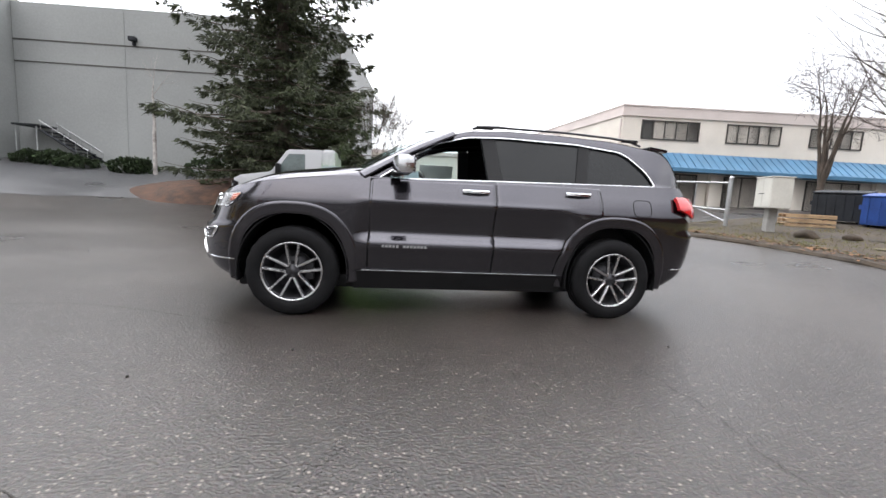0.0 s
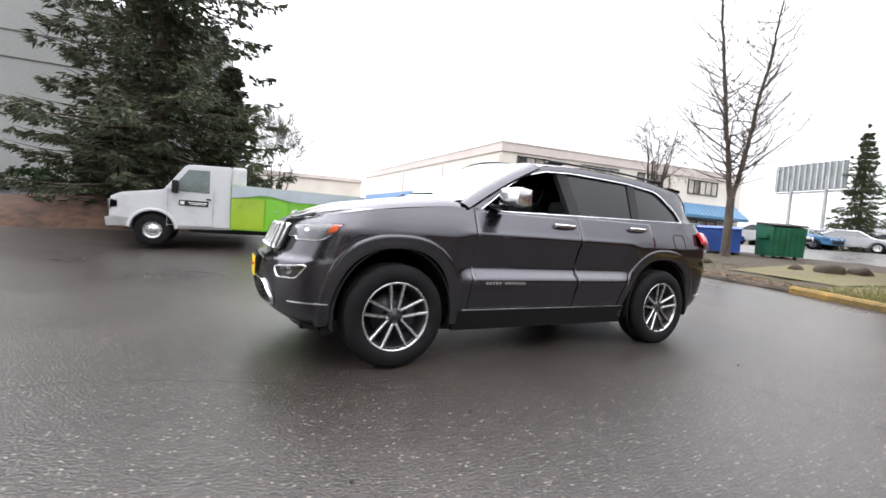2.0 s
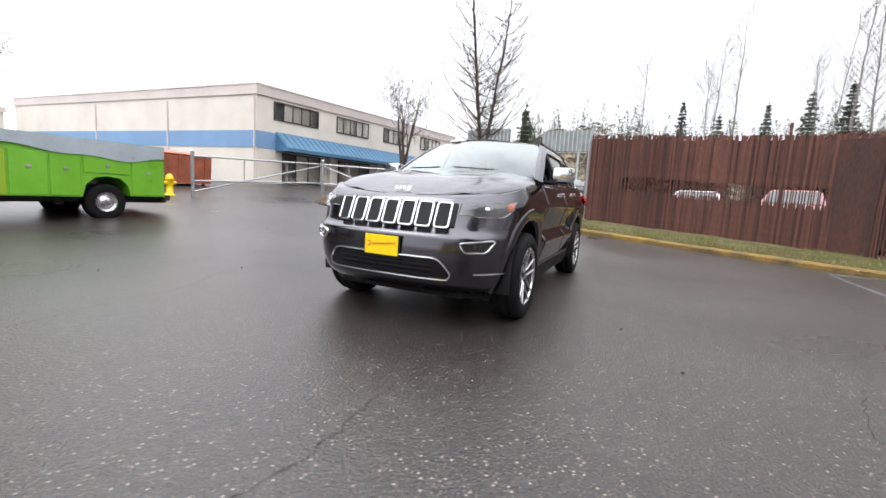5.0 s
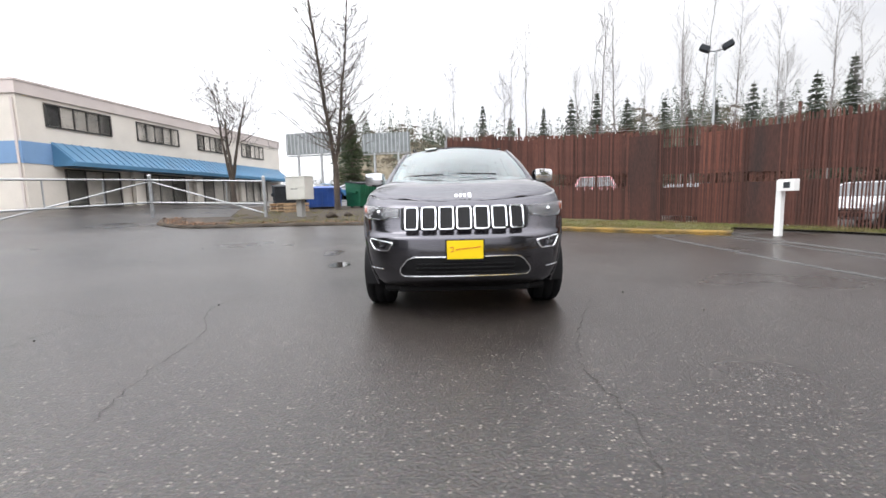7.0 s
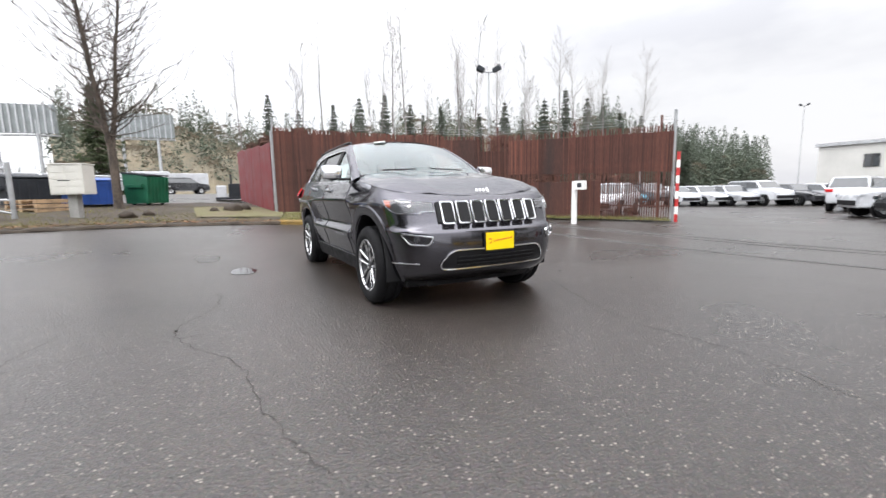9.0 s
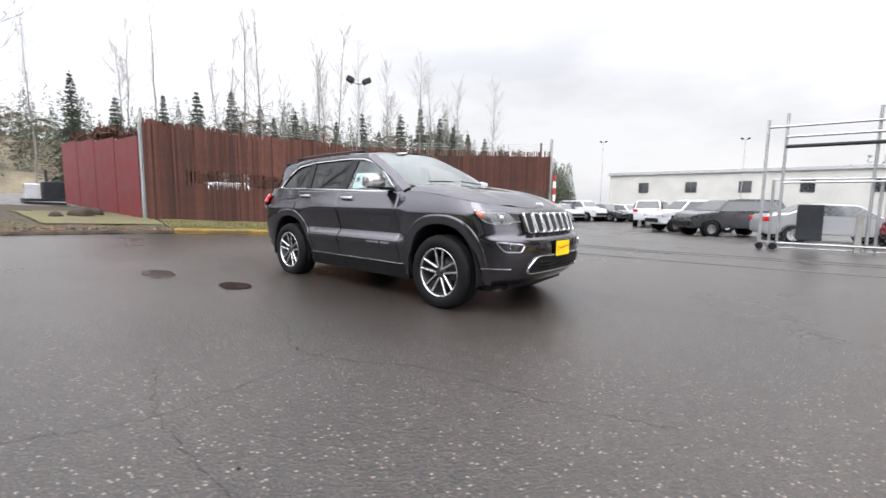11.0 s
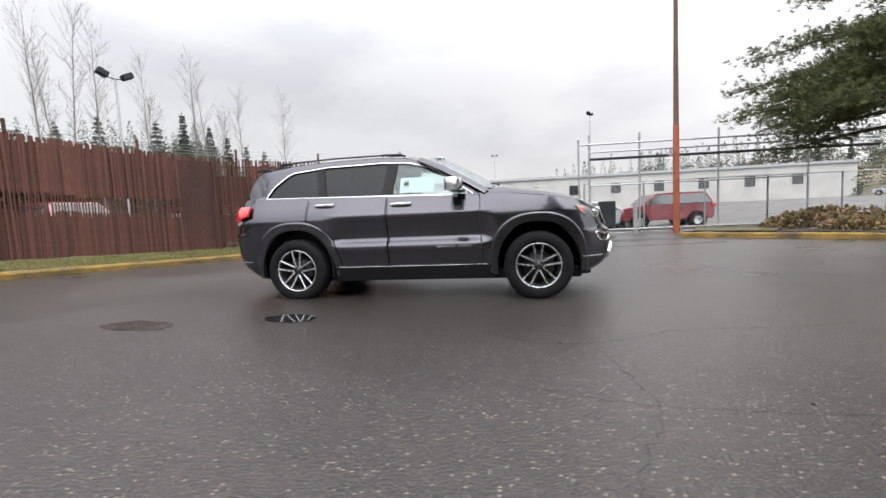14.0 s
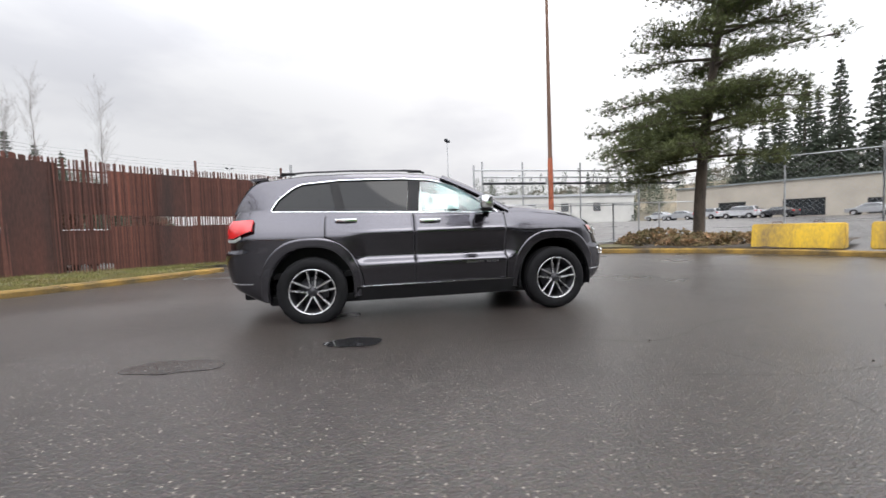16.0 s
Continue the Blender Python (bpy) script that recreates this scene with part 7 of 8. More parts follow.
# ---- work truck ----
def build_truck():
    t = empty("service_truck", (-2.0, 9.15, ground_z(-2.0, 8.6) + 0.02))
    tagged(t, "white cutaway work truck with a lime green utility bed", "truck")
    Y = 1.0

    def side_prism(pts, y0, y1):
        bm = bmesh.new()
        prism(bm, [(x, y0, z) for x, z in pts], (0, y1 - y0, 0))
        return bm
    gz = t.location.z
    cab = [(-2.93, 0.44), (-2.96, 0.75), (-2.93, 1.10), (-2.75, 1.20), (-2.0, 1.33), (-1.92, 1.36), (-1.52, 1.93), (-1.42, 1.99), (-0.55, 2.03), (-0.48, 1.98), (-0.45, 0.46), (-1.65, 0.42), (-1.72, 0.62), (-1.9, 0.78), (-2.12, 0.82), (-2.35, 0.77), (-2.52, 0.6), (-2.56, 0.42)]
    bm = side_prism(cab, -Y + 0.02, Y - 0.02)
    bmesh.ops.bevel(bm, geom=[e for e in bm.edges if abs(e.verts[0].co.y - e.verts[1].co.y) < 1e-5], offset=0.05, segments=2, affect="EDGES")
    part("cab", bm, CAR_WHITE, t, "white cab", 30)
    bm = side_prism([(-2.99, 0.42), (-3.02, 0.62), (-2.85, 0.66), (-2.55, 0.62), (-2.55, 0.46)], -Y, Y)
    part("front_bumper", bm, STEEL, t, "dull grey front bumper")
    bm = bmesh.new()
    box(bm, (-2.96, 0, 0.92), (0.03, 1.3, 0.24), None, 0.01)
    part("grille", bm, DARK_BIN, t)
    for s in (-1, 1):       # flared front wheel arch lip and dark liner
        bm = bmesh.new()
        solid_loop(bm, [((-2.12 + 0.47 * math.cos(a), s * (Y - 0.015), 0.40 + 0.45 * math.sin(a)), (0, s, 0)) for a in np.linspace(0.05, math.pi - 0.05, 20)], 0.07, 0.035, False)
        part("arch_lip", bm, CAR_WHITE, t, "", 40)
        bm = bmesh.new()
        box(bm, (-2.12, s * 0.70, 0.58), (0.86, 0.30, 0.50), None, 0.05)
        part("wheel_well", bm, BLACK_PLASTIC, t)
        bm = bmesh.new()
        box(bm, (-2.88, s * 0.955, 0.93), (0.20, 0.05, 0.20), None, 0.02)
        part("corner_lamp", bm, LAMP_CLEAR, t, "clear corner lamp")
    for s in (-1, 1):
        bm = bmesh.new()
        box(bm, (-2.93, s * 0.80, 0.93), (0.12, 0.30, 0.20), None, 0.03)
        part("headlamp", bm, LAMP_CLEAR, t)
        bm = side_prism([(-1.80, 1.33), (-1.43, 1.86), (-0.98, 1.88), (-0.98, 1.33)], s * (Y - 0.03), s * (Y - 0.012))
        part("side_window", bm, TRUCK_GLASS, t, "pale reflecting side window")
        bm = bmesh.new()
        for x in (-1.84, -0.88):
            box(bm, (x, s * (Y - 0.015), 0.95), (0.012, 0.012, 0.95))
        box(bm, (-1.36, s * (Y - 0.015), 0.52), (0.96, 0.012, 0.012))
        part("door_gap", bm, STEEL, t)
        bm = bmesh.new()
        box(bm, (-1.68, s * (Y + 0.16), 1.42), (0.13, 0.20, 0.30), None, 0.03)
        box(bm, (-1.70, s * (Y + 0.03), 1.38), (0.05, 0.2, 0.05))
        part("door_mirror", bm, BLACK_PLASTIC, t, "black door mirror")
        bm = bmesh.new()
        box(bm, (-1.30, s * (Y - 0.012), 1.06), (0.62, 0.016, 0.13), None, 0.003)
        pl = part("door_sign", bm, DARK_BIN, t, "dark sign plate with pale bars")
        bm = bmesh.new()
        box(bm, (-1.22, s * (Y - 0.002), 1.075), (0.40, 0.006, 0.02))
        box(bm, (-1.22, s * (Y - 0.002), 1.04), (0.34, 0.006, 0.015))
        box(bm, (-1.54, s * (Y - 0.002), 1.06), (0.09, 0.006, 0.08))
        part("sign_bars", bm, PAPER, pl)
        bm = bmesh.new()
        box(bm, (-0.99, s * (Y - 0.004), 1.18), (0.10, 0.03, 0.03), None, 0.006)
        part("door_handle", bm, DARK_BIN, t)
    bm = bmesh.new()
    prism(bm, [(-1.90, -0.85, 1.38), (-1.50, -0.78, 1.95), (-1.50, 0.78, 1.95), (-1.90, 0.85, 1.38)], (-0.02, 0, 0.014))
    part("windscreen", bm, CAR_GLASS, t)
    bm = bmesh.new()
    box(bm, (-0.33, 0, 1.52), (0.34, 1.92, 1.06), None, 0.07)
    part("bulkhead", bm, CAR_WHITE, t)
    bed = [(-0.50, 0.47), (-0.50, 1.60), (2.95, 1.60), (2.95, 0.50), (2.25, 0.50), (2.20, 0.72), (2.05, 0.86), (1.82, 0.90), (1.60, 0.86), (1.44, 0.72), (1.38, 0.47)]
    bm = side_prism(bed, -Y - 0.03, Y + 0.03)
    b = part("utility_bed", bm, GREEN_PAINT, t, "lime green utility bed with a pale blue sky band")
    for s in (-1, 1):
        bm = side_prism([(-0.49, 0.49), (-0.49, 1.28), (0.28, 1.28), (0.28, 0.49)], s * (Y + 0.032), s * (Y + 0.045))
        bmesh.ops.bevel(bm, geom=bm.edges[:], offset=0.01, segments=1, affect="EDGES")
        part("locker_door", bm, YGREEN_PAINT, b, "yellow-green locker door")
        for x0, x1, z0 in ((0.31, 0.85, 0.49), (0.88, 1.36, 0.49), (1.40, 2.24, 0.95), (2.27, 2.93, 0.52)):
            bm = side_prism([(x0, z0), (x0, 1.28), (x1, 1.28), (x1, z0)], s * (Y + 0.032), s * (Y + 0.045))
            bmesh.ops.bevel(bm, geom=bm.edges[:], offset=0.01, segments=1, affect="EDGES")
            d = part("locker_door", bm, GREEN_PAINT, b, "lime green locker door")
            bm = bmesh.new()
            box(bm, ((x0 + x1) / 2, s * (Y + 0.05), 1.0 if z0 < .9 else 1.1), (0.07, 0.02, 0.05), None, 0.006)
            part("latch", bm, STEEL, d)
        bm = bmesh.new()

        def band(u, v):
            x = -0.49 + 3.43 * u
            z = 1.30 + 0.06 * math.sin(x * 1.9 + 1) + 0.03 * math.sin(x * 5)
            return Vector((x, s * (Y + 0.050), z + (1.595 - z) * v))
        sheet(bm, band, 24, 2, 0.015 * s)
        bmesh.ops.recalc_face_normals(bm, faces=bm.faces)
        part("sky_band", bm, PALE_BLUE, b, "pale blue painted sky band")
    bm = bmesh.new()
    box(bm, (0.9, 0, 0.42), (4.6, 1.4, 0.14), None, 0.03)
    part("chassis", bm, DARK_BIN, t)
    bm = bmesh.new()
    box(bm, (3.02, 0, 0.48), (0.16, 2.0, 0.12), None, 0.02)
    part("rear_bumper", bm, DARK_BIN, t)
    for x in (-2.12, 1.82):
        for s in (-1, 1):
            w = empty("wheel", (x, s * 0.86, 0.37))
            w.parent = t
            bm = bmesh.new()
            lathe(bm, [(0.2, -.11), (0.3, -.12), (0.35, -.11), (0.372, -.08), (0.372, .08), (0.35, .11), (0.3, .12), (0.2, .11)], 32)
            part("tyre", bm, RUBBER, w, "", 40)
            bm = bmesh.new()
            lathe(bm, [(0.205, s * .11), (0.19, s * .07), (0.12, s * .05), (0.10, s * .10), (0.06, s * .12), (0, s * .12)], 24)
            part("rim", bm, ALLOY, w, "", 40)
    return t


build_truck()


# ---- parked cars in the lot ----
def small_car(name, paint, kind_, label, group="parked cars"):
    """A parked car: 0 hatch or saloon, 1 tall estate."""
    c = empty(name)
    tagged(c, label, "car", group)
    L = 4.55
    if kind_ == 0:
        prof = [(-2.25, .32), (-2.28, .62), (-2.05, .78), (-1.15, .93), (-0.45, 1.40), (0.75, 1.44), (1.55, 1.08), (2.18, 1.02), (2.27, .7), (2.2, .34)]
        glassp = [(-1.02, .95), (-0.42, 1.34), (0.70, 1.38), (1.38, 1.05)]
        H = 1.44
    else:
        prof = [(-2.2, .40), (-2.24, .80), (-2.1, 1.02), (-1.2, 1.14), (-0.62, 1.66), (0.1, 1.72), (1.85, 1.70), (2.18, 1.15), (2.24, .75), (2.18, .42)]
        glassp = [(-1.08, 1.17), (-0.60, 1.60), (1.72, 1.63), (1.98, 1.2)]
        H = 1.72
    bm = bmesh.new()
    half = 0.9
    rows = []
    belt = glassp[0][1]
    sec = []
    for x, z in prof:
        ins = 0.0 if z <= belt + .02 else 0.22 * (z - belt) / (H - belt)
        endin = 0.12 * max(0, (abs(x) - 1.9) / .35)
        sec.append((x, z, half - ins - endin))
    for s in (-1, 1):
        rows.append([bm.verts.new((x, s * w, z)) for x, z, w in sec])
    n = len(sec)
    for i in range(n):
        j = (i + 1) % n
        bm.faces.new((rows[0][i], rows[0][j], rows[1][j], rows[1][i]))
    for s in (0, 1):
        bm.faces.new(rows[s])
    bmesh.ops.recalc_face_normals(bm, faces=bm.faces)
    bmesh.ops.bevel(bm, geom=bm.edges[:], offset=0.05, segments=2, affect="EDGES")
    part("body", bm, paint, c, "", 40)
    for s in (-1, 1):
        bm = bmesh.new()
        pts = []
        for x, z in glassp:
            ins = 0.22 * max(0, z - belt) / (H - belt)
            pts.append((x, s * (half - ins + 0.004), z))
        prism(bm, pts, (0, s * 0.012, 0))
        part("side_window", bm, CAR_GLASS, c)
        bm = bmesh.new()
        box(bm, (2.16, s * .68, .88 if kind_ == 0 else 1.05), (0.2, 0.3, 0.16), None, 0.03)
        part("tail_lamp", bm, RED_LENS, c)
        bm = bmesh.new()
        box(bm, (-2.12, s * .66, .68 if kind_ == 0 else .86), (0.28, 0.34, 0.13), None, 0.03)
        part("headlamp", bm, LAMP_CLEAR, c)
    for i0, i1, lab in ((3, 4, "windscreen"), (6, 7, "rear_window") if kind_ == 1 else (5, 6, "rear_window")):
        a, b = sec[i0], sec[i1]
        q0, q1 = Vector((a[0], 0, a[1])), Vector((b[0], 0, b[1]))
        nrm = Vector((-(b[1] - a[1]), 0, b[0] - a[0])).normalized()
        m0, m1 = q0.lerp(q1, .1), q0.lerp(q1, .92)
        bm = bmesh.new()
        prism(bm, [(m0.x, -a[2] * .88, m0.z), (m1.x, -b[2] * .88, m1.z), (m1.x, b[2] * .88, m1.z), (m0.x, a[2] * .88, m0.z)], nrm * 0.012)
        part(lab, bm, CAR_GLASS, c)
    bm = bmesh.new()
    box(bm, (-2.25, 0, .5 if kind_ == 0 else .6), (0.06, 1.3, .2), None, .02)
    part("grille", bm, BLACK_PLASTIC, c)
    r = 0.33 if kind_ == 0 else 0.37
    for x in (-1.38, 1.36):
        for s in (-1, 1):
            bm = bmesh.new()
            lathe(bm, [(0.0, s * .06), (.2, s * .09), (.22, s * .1), (r - .03, s * .11), (r, s * .07), (r, -s * .1), (.1, -s * .1)], 20, "Y", (x, s * (half - .1), r))
            w = part("wheel", bm, RUBBER, c, "", 40)
            bm = bmesh.new()
            lathe(bm, [(0.0, s * .10), (.1, s * .10), (.21, s * .115)], 12, "Y", (x, s * (half - .1), r))
            part("rim", bm, ALLOY, w, "", 40)
            bm = bmesh.new()
            lathe(bm, [(r + .06, -s * .12), (r + .06, s * .045)], 20, "Y", (x, s * (half - .05), r))
            part("wheel_arch", bm, BLACK_PLASTIC, c)
    return c


KINDS = {"white_suv": small_car("parked_car", CAR_WHITE, 1, "white tall estate car parked in the lot"),
         "black_suv": small_car("parked_car", CAR_BLACK, 1, "dark grey tall estate car parked in the lot"),
         "red_suv": small_car("parked_car", CAR_RED, 1, "dark red tall estate car behind the wire fence"),
         "white": small_car("parked_car", CAR_WHITE, 0, "white saloon car parked in a row"),
         "silver": small_car("parked_car", CAR_SILVER, 0, "silver saloon car parked in a row"),
         "black": small_car("parked_car", CAR_BLACK, 0, "black saloon car parked in a row"),
         "blue": small_car("parked_car", CAR_BLUE, 0, "blue saloon car parked in a row"),
         "cyan": small_car("parked_car", CAR_CYAN, 0, "light blue hatchback parked in a row")}
USED = set()


def park(kind_, x, y, rz, dz=0.0):
    m = pose(x, y, ground_z(x, y) + dz, 0, 0, rz)
    if kind_ in USED:
        return copy_thing(KINDS[kind_], m)
    USED.add(kind_)
    KINDS[kind_].matrix_world = m
    return KINDS[kind_]


park("black_suv", -1.6, -19.4, 222)
park("white_suv", 0.4, -22.2, 222)
park("white_suv", 3.6, -27.0, 95)
park("red_suv", -8.3, -17.0, 188)
park("silver", -5.0, -16.4, 20)
park("white", -5.4, -19.6, 15)
park("silver", -9.5, -21.0, 10)
rnd = random.Random(9)
for k, kd in enumerate(("cyan", "black_suv", "white", "white", "silver", "white_suv", "black", "white")):
    x, y = polar((-5.4, 2.3), -51.4 - k * 2.7, 36 + 0.3 * k)
    park(kd, x, y, -22 + rnd.uniform(-4, 4))
for k, kd in enumerate(("white", "silver", "white", "black", "white", "silver", "white", "blue", "white", "silver", "white", "black")):
    x, y = polar((-5.4, 2.3), -52.0 - k * 2.6, 50 + 0.6 * k)
    park(kd, x, y, -30 + rnd.uniform(-4, 4))
for k, kd in enumerate(("white", "red_suv", "black", "white", "silver")):
    p, d = at_fence(3.0 + k * 2.2)
    n = Vector((-d.y, d.x))
    q = p + n * (4.2 + (k % 2) * .6)
    park(kd, q.x, q.y, math.degrees(math.atan2(n.y, n.x)) + rnd.uniform(-8, 8))
for kd, b, d in (("white", 7.0, 44), ("silver", 9.5, 40), ("black_suv", 2.6, 52), ("blue", 13.0, 38), ("white_suv", 11.5, 46), ("white", 14.8, 36), ("silver", 16.5, 40), ("white_suv", 5.4, 58)):
    x, y = polar((-5.4, 2.3), b, d)
    park(kd, x, y, rnd.uniform(60, 120))
for kd, b, d in (("silver", -130.5, 74), ("white", -128.3, 78), ("white_suv", -136.2, 72), ("silver", -137.4, 76), ("black", -139.5, 74), ("white_suv", -149, 70), ("silver", -146.5, 72), ("white_suv", -133, 79)):
    x, y = polar((0.9, 5.8), b, d)
    park(kd, x, y, 110 + rnd.uniform(-6, 6))


# ---- gate, posts, boxes and bins by the entrance ----
def pipe_gate():
    g = empty("pipe_gate", on(9.4, 6.75))
    tagged(g, "galvanised steel pipe swing gate standing open", "gate")
    inv = g.matrix_world.inverted()

    def piece(name, bm, m=STEEL):
        bm.transform(inv)
        return part(name, bm, m, g)
    posts = [(9.4, 6.75), (9.3, 10.8), (4.0, 11.6)]
    for x, y in posts:
        bm = bmesh.new()
        z = ground_z(x, y)
        span(bm, (x, y, z), (x, y, z + 1.5), 0.06, 0.06, 10)
        piece("post", bm)
        bm = bmesh.new()
        span(bm, (x, y, z + 1.5), (x, y, z + 1.55), 0.075, 0.03, 10)
        piece("post_cap", bm)
    for a, b in ((0, 1), (1, 2)):
        (x0, y0), (x1, y1) = posts[a], posts[b]
        z0, z1 = ground_z(x0, y0), ground_z(x1, y1)
        for h in (0.55, 1.35):
            bm = bmesh.new()
            tube(bm, [(x0, y0, z0 + h), (x1, y1, z1 + h)], 0.03, 8)
            piece("rail", bm)
        bm = bmesh.new()
        tube(bm, [(x0, y0, z0 + (0.2 if a == 0 else 1.3)), (x1, y1, z1 + (1.3 if a == 0 else 0.2))], 0.025, 8)
        piece("brace", bm)
        for k in range(1, 3):
            bm = bmesh.new()
            f = k / 3
            x, y, z = x0 + (x1 - x0) * f, y0 + (y1 - y0) * f, z0 + (z1 - z0) * f
            span(bm, (x, y, z + .55), (x, y, z + 1.35), 0.02, 0.02, 6)
            piece("picket", bm)


pipe_gate()


def cluster_box():
    b = empty("cluster_box", on(9.65, 5.55), -20)
    tagged(b, "pale beige metal cluster box on a concrete post", "mailbox")
    bm = bmesh.new()
    box(bm, (0, 0, 0.36), (0.22, 0.24, 0.74), None, 0.02)
    part("post", bm, CONCRETE, b)
    bm = bmesh.new()
    box(bm, (0, 0, 1.10), (0.50, 0.84, 0.80), None, 0.02)
    bx = part("cabinet", bm, BEIGE, b)
    bm = bmesh.new()
    box(bm, (0, 0, 1.515), (0.54, 0.88, 0.03), None, 0.01)
    part("lid", bm, BEIGE, b)
    for side in (-1, 1):
        for i in range(2):
            for k in range(4):
                bm = bmesh.new()
                box(bm, (side * 0.252, -0.2 + i * 0.4, 0.82 + k * 0.185), (0.008, 0.37, 0.165), None, 0.003)
                part("door", bm, BEIGE, bx)
        bm = bmesh.new()
        box(bm, (side * 0.258, 0.05, 1.08), (0.006, 0.30, 0.02))
        part("slot", bm, DARK_BIN, bx)


cluster_box()


def dumpster(name, at, rz, size, paint, lid, label):
    d = empty(name, at, rz)
    tagged(d, label, "dumpster")
    L, W, H = size
    bm = bmesh.new()
    prism(bm, [(-L / 2, -W / 2, 0.12), (-L / 2, W / 2, 0.12), (-L / 2, W / 2 + .08, H), (-L / 2, -W / 2 - .08, H * .86)], (L, 0, 0))
    b = part("body", bm, paint, d)
    for k in range(6):
        bm = bmesh.new()
        x = -L / 2 + L * (k + .5) / 6
        box(bm, (x, -W / 2 - .05, H * .5), (.06, .05, H * .72), Euler((radians(5), 0, 0)).to_matrix())
        part("rib", bm, paint, b)
    bm = bmesh.new()
    box(bm, (0, 0, H * .93 + .03), (L + .06, W + .2, .05), Euler((radians(6), 0, 0)).to_matrix(), .015)
    part("lid", bm, lid, d)
    for s in (-1, 1):
        bm = bmesh.new()
        box(bm, (s * (L / 2 + .05), 0, H * .6), (.1, W * .7, .14), None, .01)
        part("fork_pocket", bm, paint, d)
        for e in (-1, 1):
            bm = bmesh.new()
            span(bm, (s * (L / 2 - .2) - .03, e * W * .35, .07), (s * (L / 2 - .2) + .03, e * W * .35, .07), .07, .07, 12)
            part("caster", bm, BLACK_PLASTIC, d)


dumpster("blue_dumpster", on(14.7, 6.2), -62, (1.5, 1.0, 1.1), BLUE_BIN, BLUE_BIN, "blue painted steel dumpster on bare earth")
dumpster("dark_dumpster", on(14.7, 7.85), -62, (1.4, 0.9, 1.15), DARK_BIN, DARK_BIN, "charcoal dumpster beside the blue one")
dumpster("green_dumpster", on(15.7, 4.55), -35, (1.1, 0.95, 1.35), GREEN_BIN, DARK_BIN, "dark green steel dumpster by the tree")
dumpster("rust_skip", on(6.2, 17.0), 0, (3.6, 1.6, 1.5), ORANGE_POLE, ORANGE_POLE, "rusty orange-brown open skip by the office wall")


def pallets():
    g = empty("pallet_stack", on(12.4, 7.0), -35)
    tagged(g, "stack of raw wooden pallets on bare earth", "pallet")
    for lv in range(3):
        z = lv * 0.145
        for k in range(3):
            bm = bmesh.new()
            box(bm, (0, -.5 + k * .5, z + .055), (1.2, .09, .09), None, .004)
            part("bearer", bm, WOOD, g)
        for k in range(7):
            bm = bmesh.new()
            box(bm, (-.54 + k * .18, 0, z + .112), (.11, 1.1, .022), None, .003)
            part("slat", bm, WOOD, g)


pallets()


def boulder(at, r, seed, label, m=None):
    bm = bmesh.new()
    bmesh.ops.create_icosphere(bm, subdivisions=3, radius=r)
    for v in bm.verts:
        k = 1 + 0.35 * noise.noise(v.co * 2.2 / r * .5 + Vector((seed, 0, 0)))
        v.co = Vector((v.co.x * k * 1.25, v.co.y * k, max(-0.1, v.co.z * k * .75)))
    o = part("boulder", bm, m or DIRT, None, "", 50)
    o.location = at
    tagged(o, label, "rock")


for i, (x, y, r) in enumerate(((9.6, 4.4, .22), (10.4, 4.0, .16), (12.0, 1.6, .32), (12.6, 1.2, .28), (11.6, 2.2, .18))):
    boulder(on(x, y, .1), r, i * 3.3, "rounded brown boulder half sunk in earth")


def yard_heap():
    e = empty("garden_engine", on(20.5, 1.75))
    tagged(e, "white and black machinery heap standing on grass", "machine")
    bm = bmesh.new()
    box(bm, (0, 0, .45), (.5, .5, .7), None, .06)
    part("tank", bm, CAR_WHITE, e)
    bm = bmesh.new()
    box(bm, (.2, -.7, .5), (.9, .7, .8), None, .05)
    span(bm, (.2, -.5, .9), (.2, -.5, 1.4), .05)
    part("engine", bm, DARK_BIN, e)
    bm = bmesh.new()
    box(bm, (.1, -.4, .12), (1.6, 1.4, .12), None, .02)
    part("skid", bm, DARK_BIN, e)


yard_heap()


def hydrant():
    h = empty("fire_hydrant", on(3.75, 12.4))
    tagged(h, "yellow fire hydrant by the entrance", "hydrant")
    bm = bmesh.new()
    lathe(bm, [(.16, 0), (.16, .05), (.1, .07), (.1, .5), (.13, .52), (.13, .56), (.09, .66), (.03, .72), (0, .72)], 20, "Z")
    part("barrel", bm, YELLOW, h, "", 40)
    for s in (-1, 1):
        bm = bmesh.new()
        span(bm, (s * .08, 0, .42), (s * .19, 0, .42), .055, .055, 12)
        part("nozzle", bm, YELLOW, h)


hydrant()


def keypad_post():
    k = empty("keypad_post", on(4.3, -7.7), 200)
    tagged(k, "white painted gate keypad post on the grass", "post")
    bm = bmesh.new()
    box(bm, (0, 0, .66), (.13, .13, 1.32), None, .01)
    part("post", bm, WHITE_PAINT, k)
    bm = bmesh.new()
    box(bm, (.20, -.06, 1.20), (.34, .20, .27), None, .01)
    b = part("keypad_box", bm, WHITE_PAINT, k)
    for s in (-1, 1):
        bm = bmesh.new()
        box(bm, (.22, -.06 + s * .102, 1.20), (.14, .006, .14))
        part("keypad", bm, DARK_BIN, b)


keypad_post()


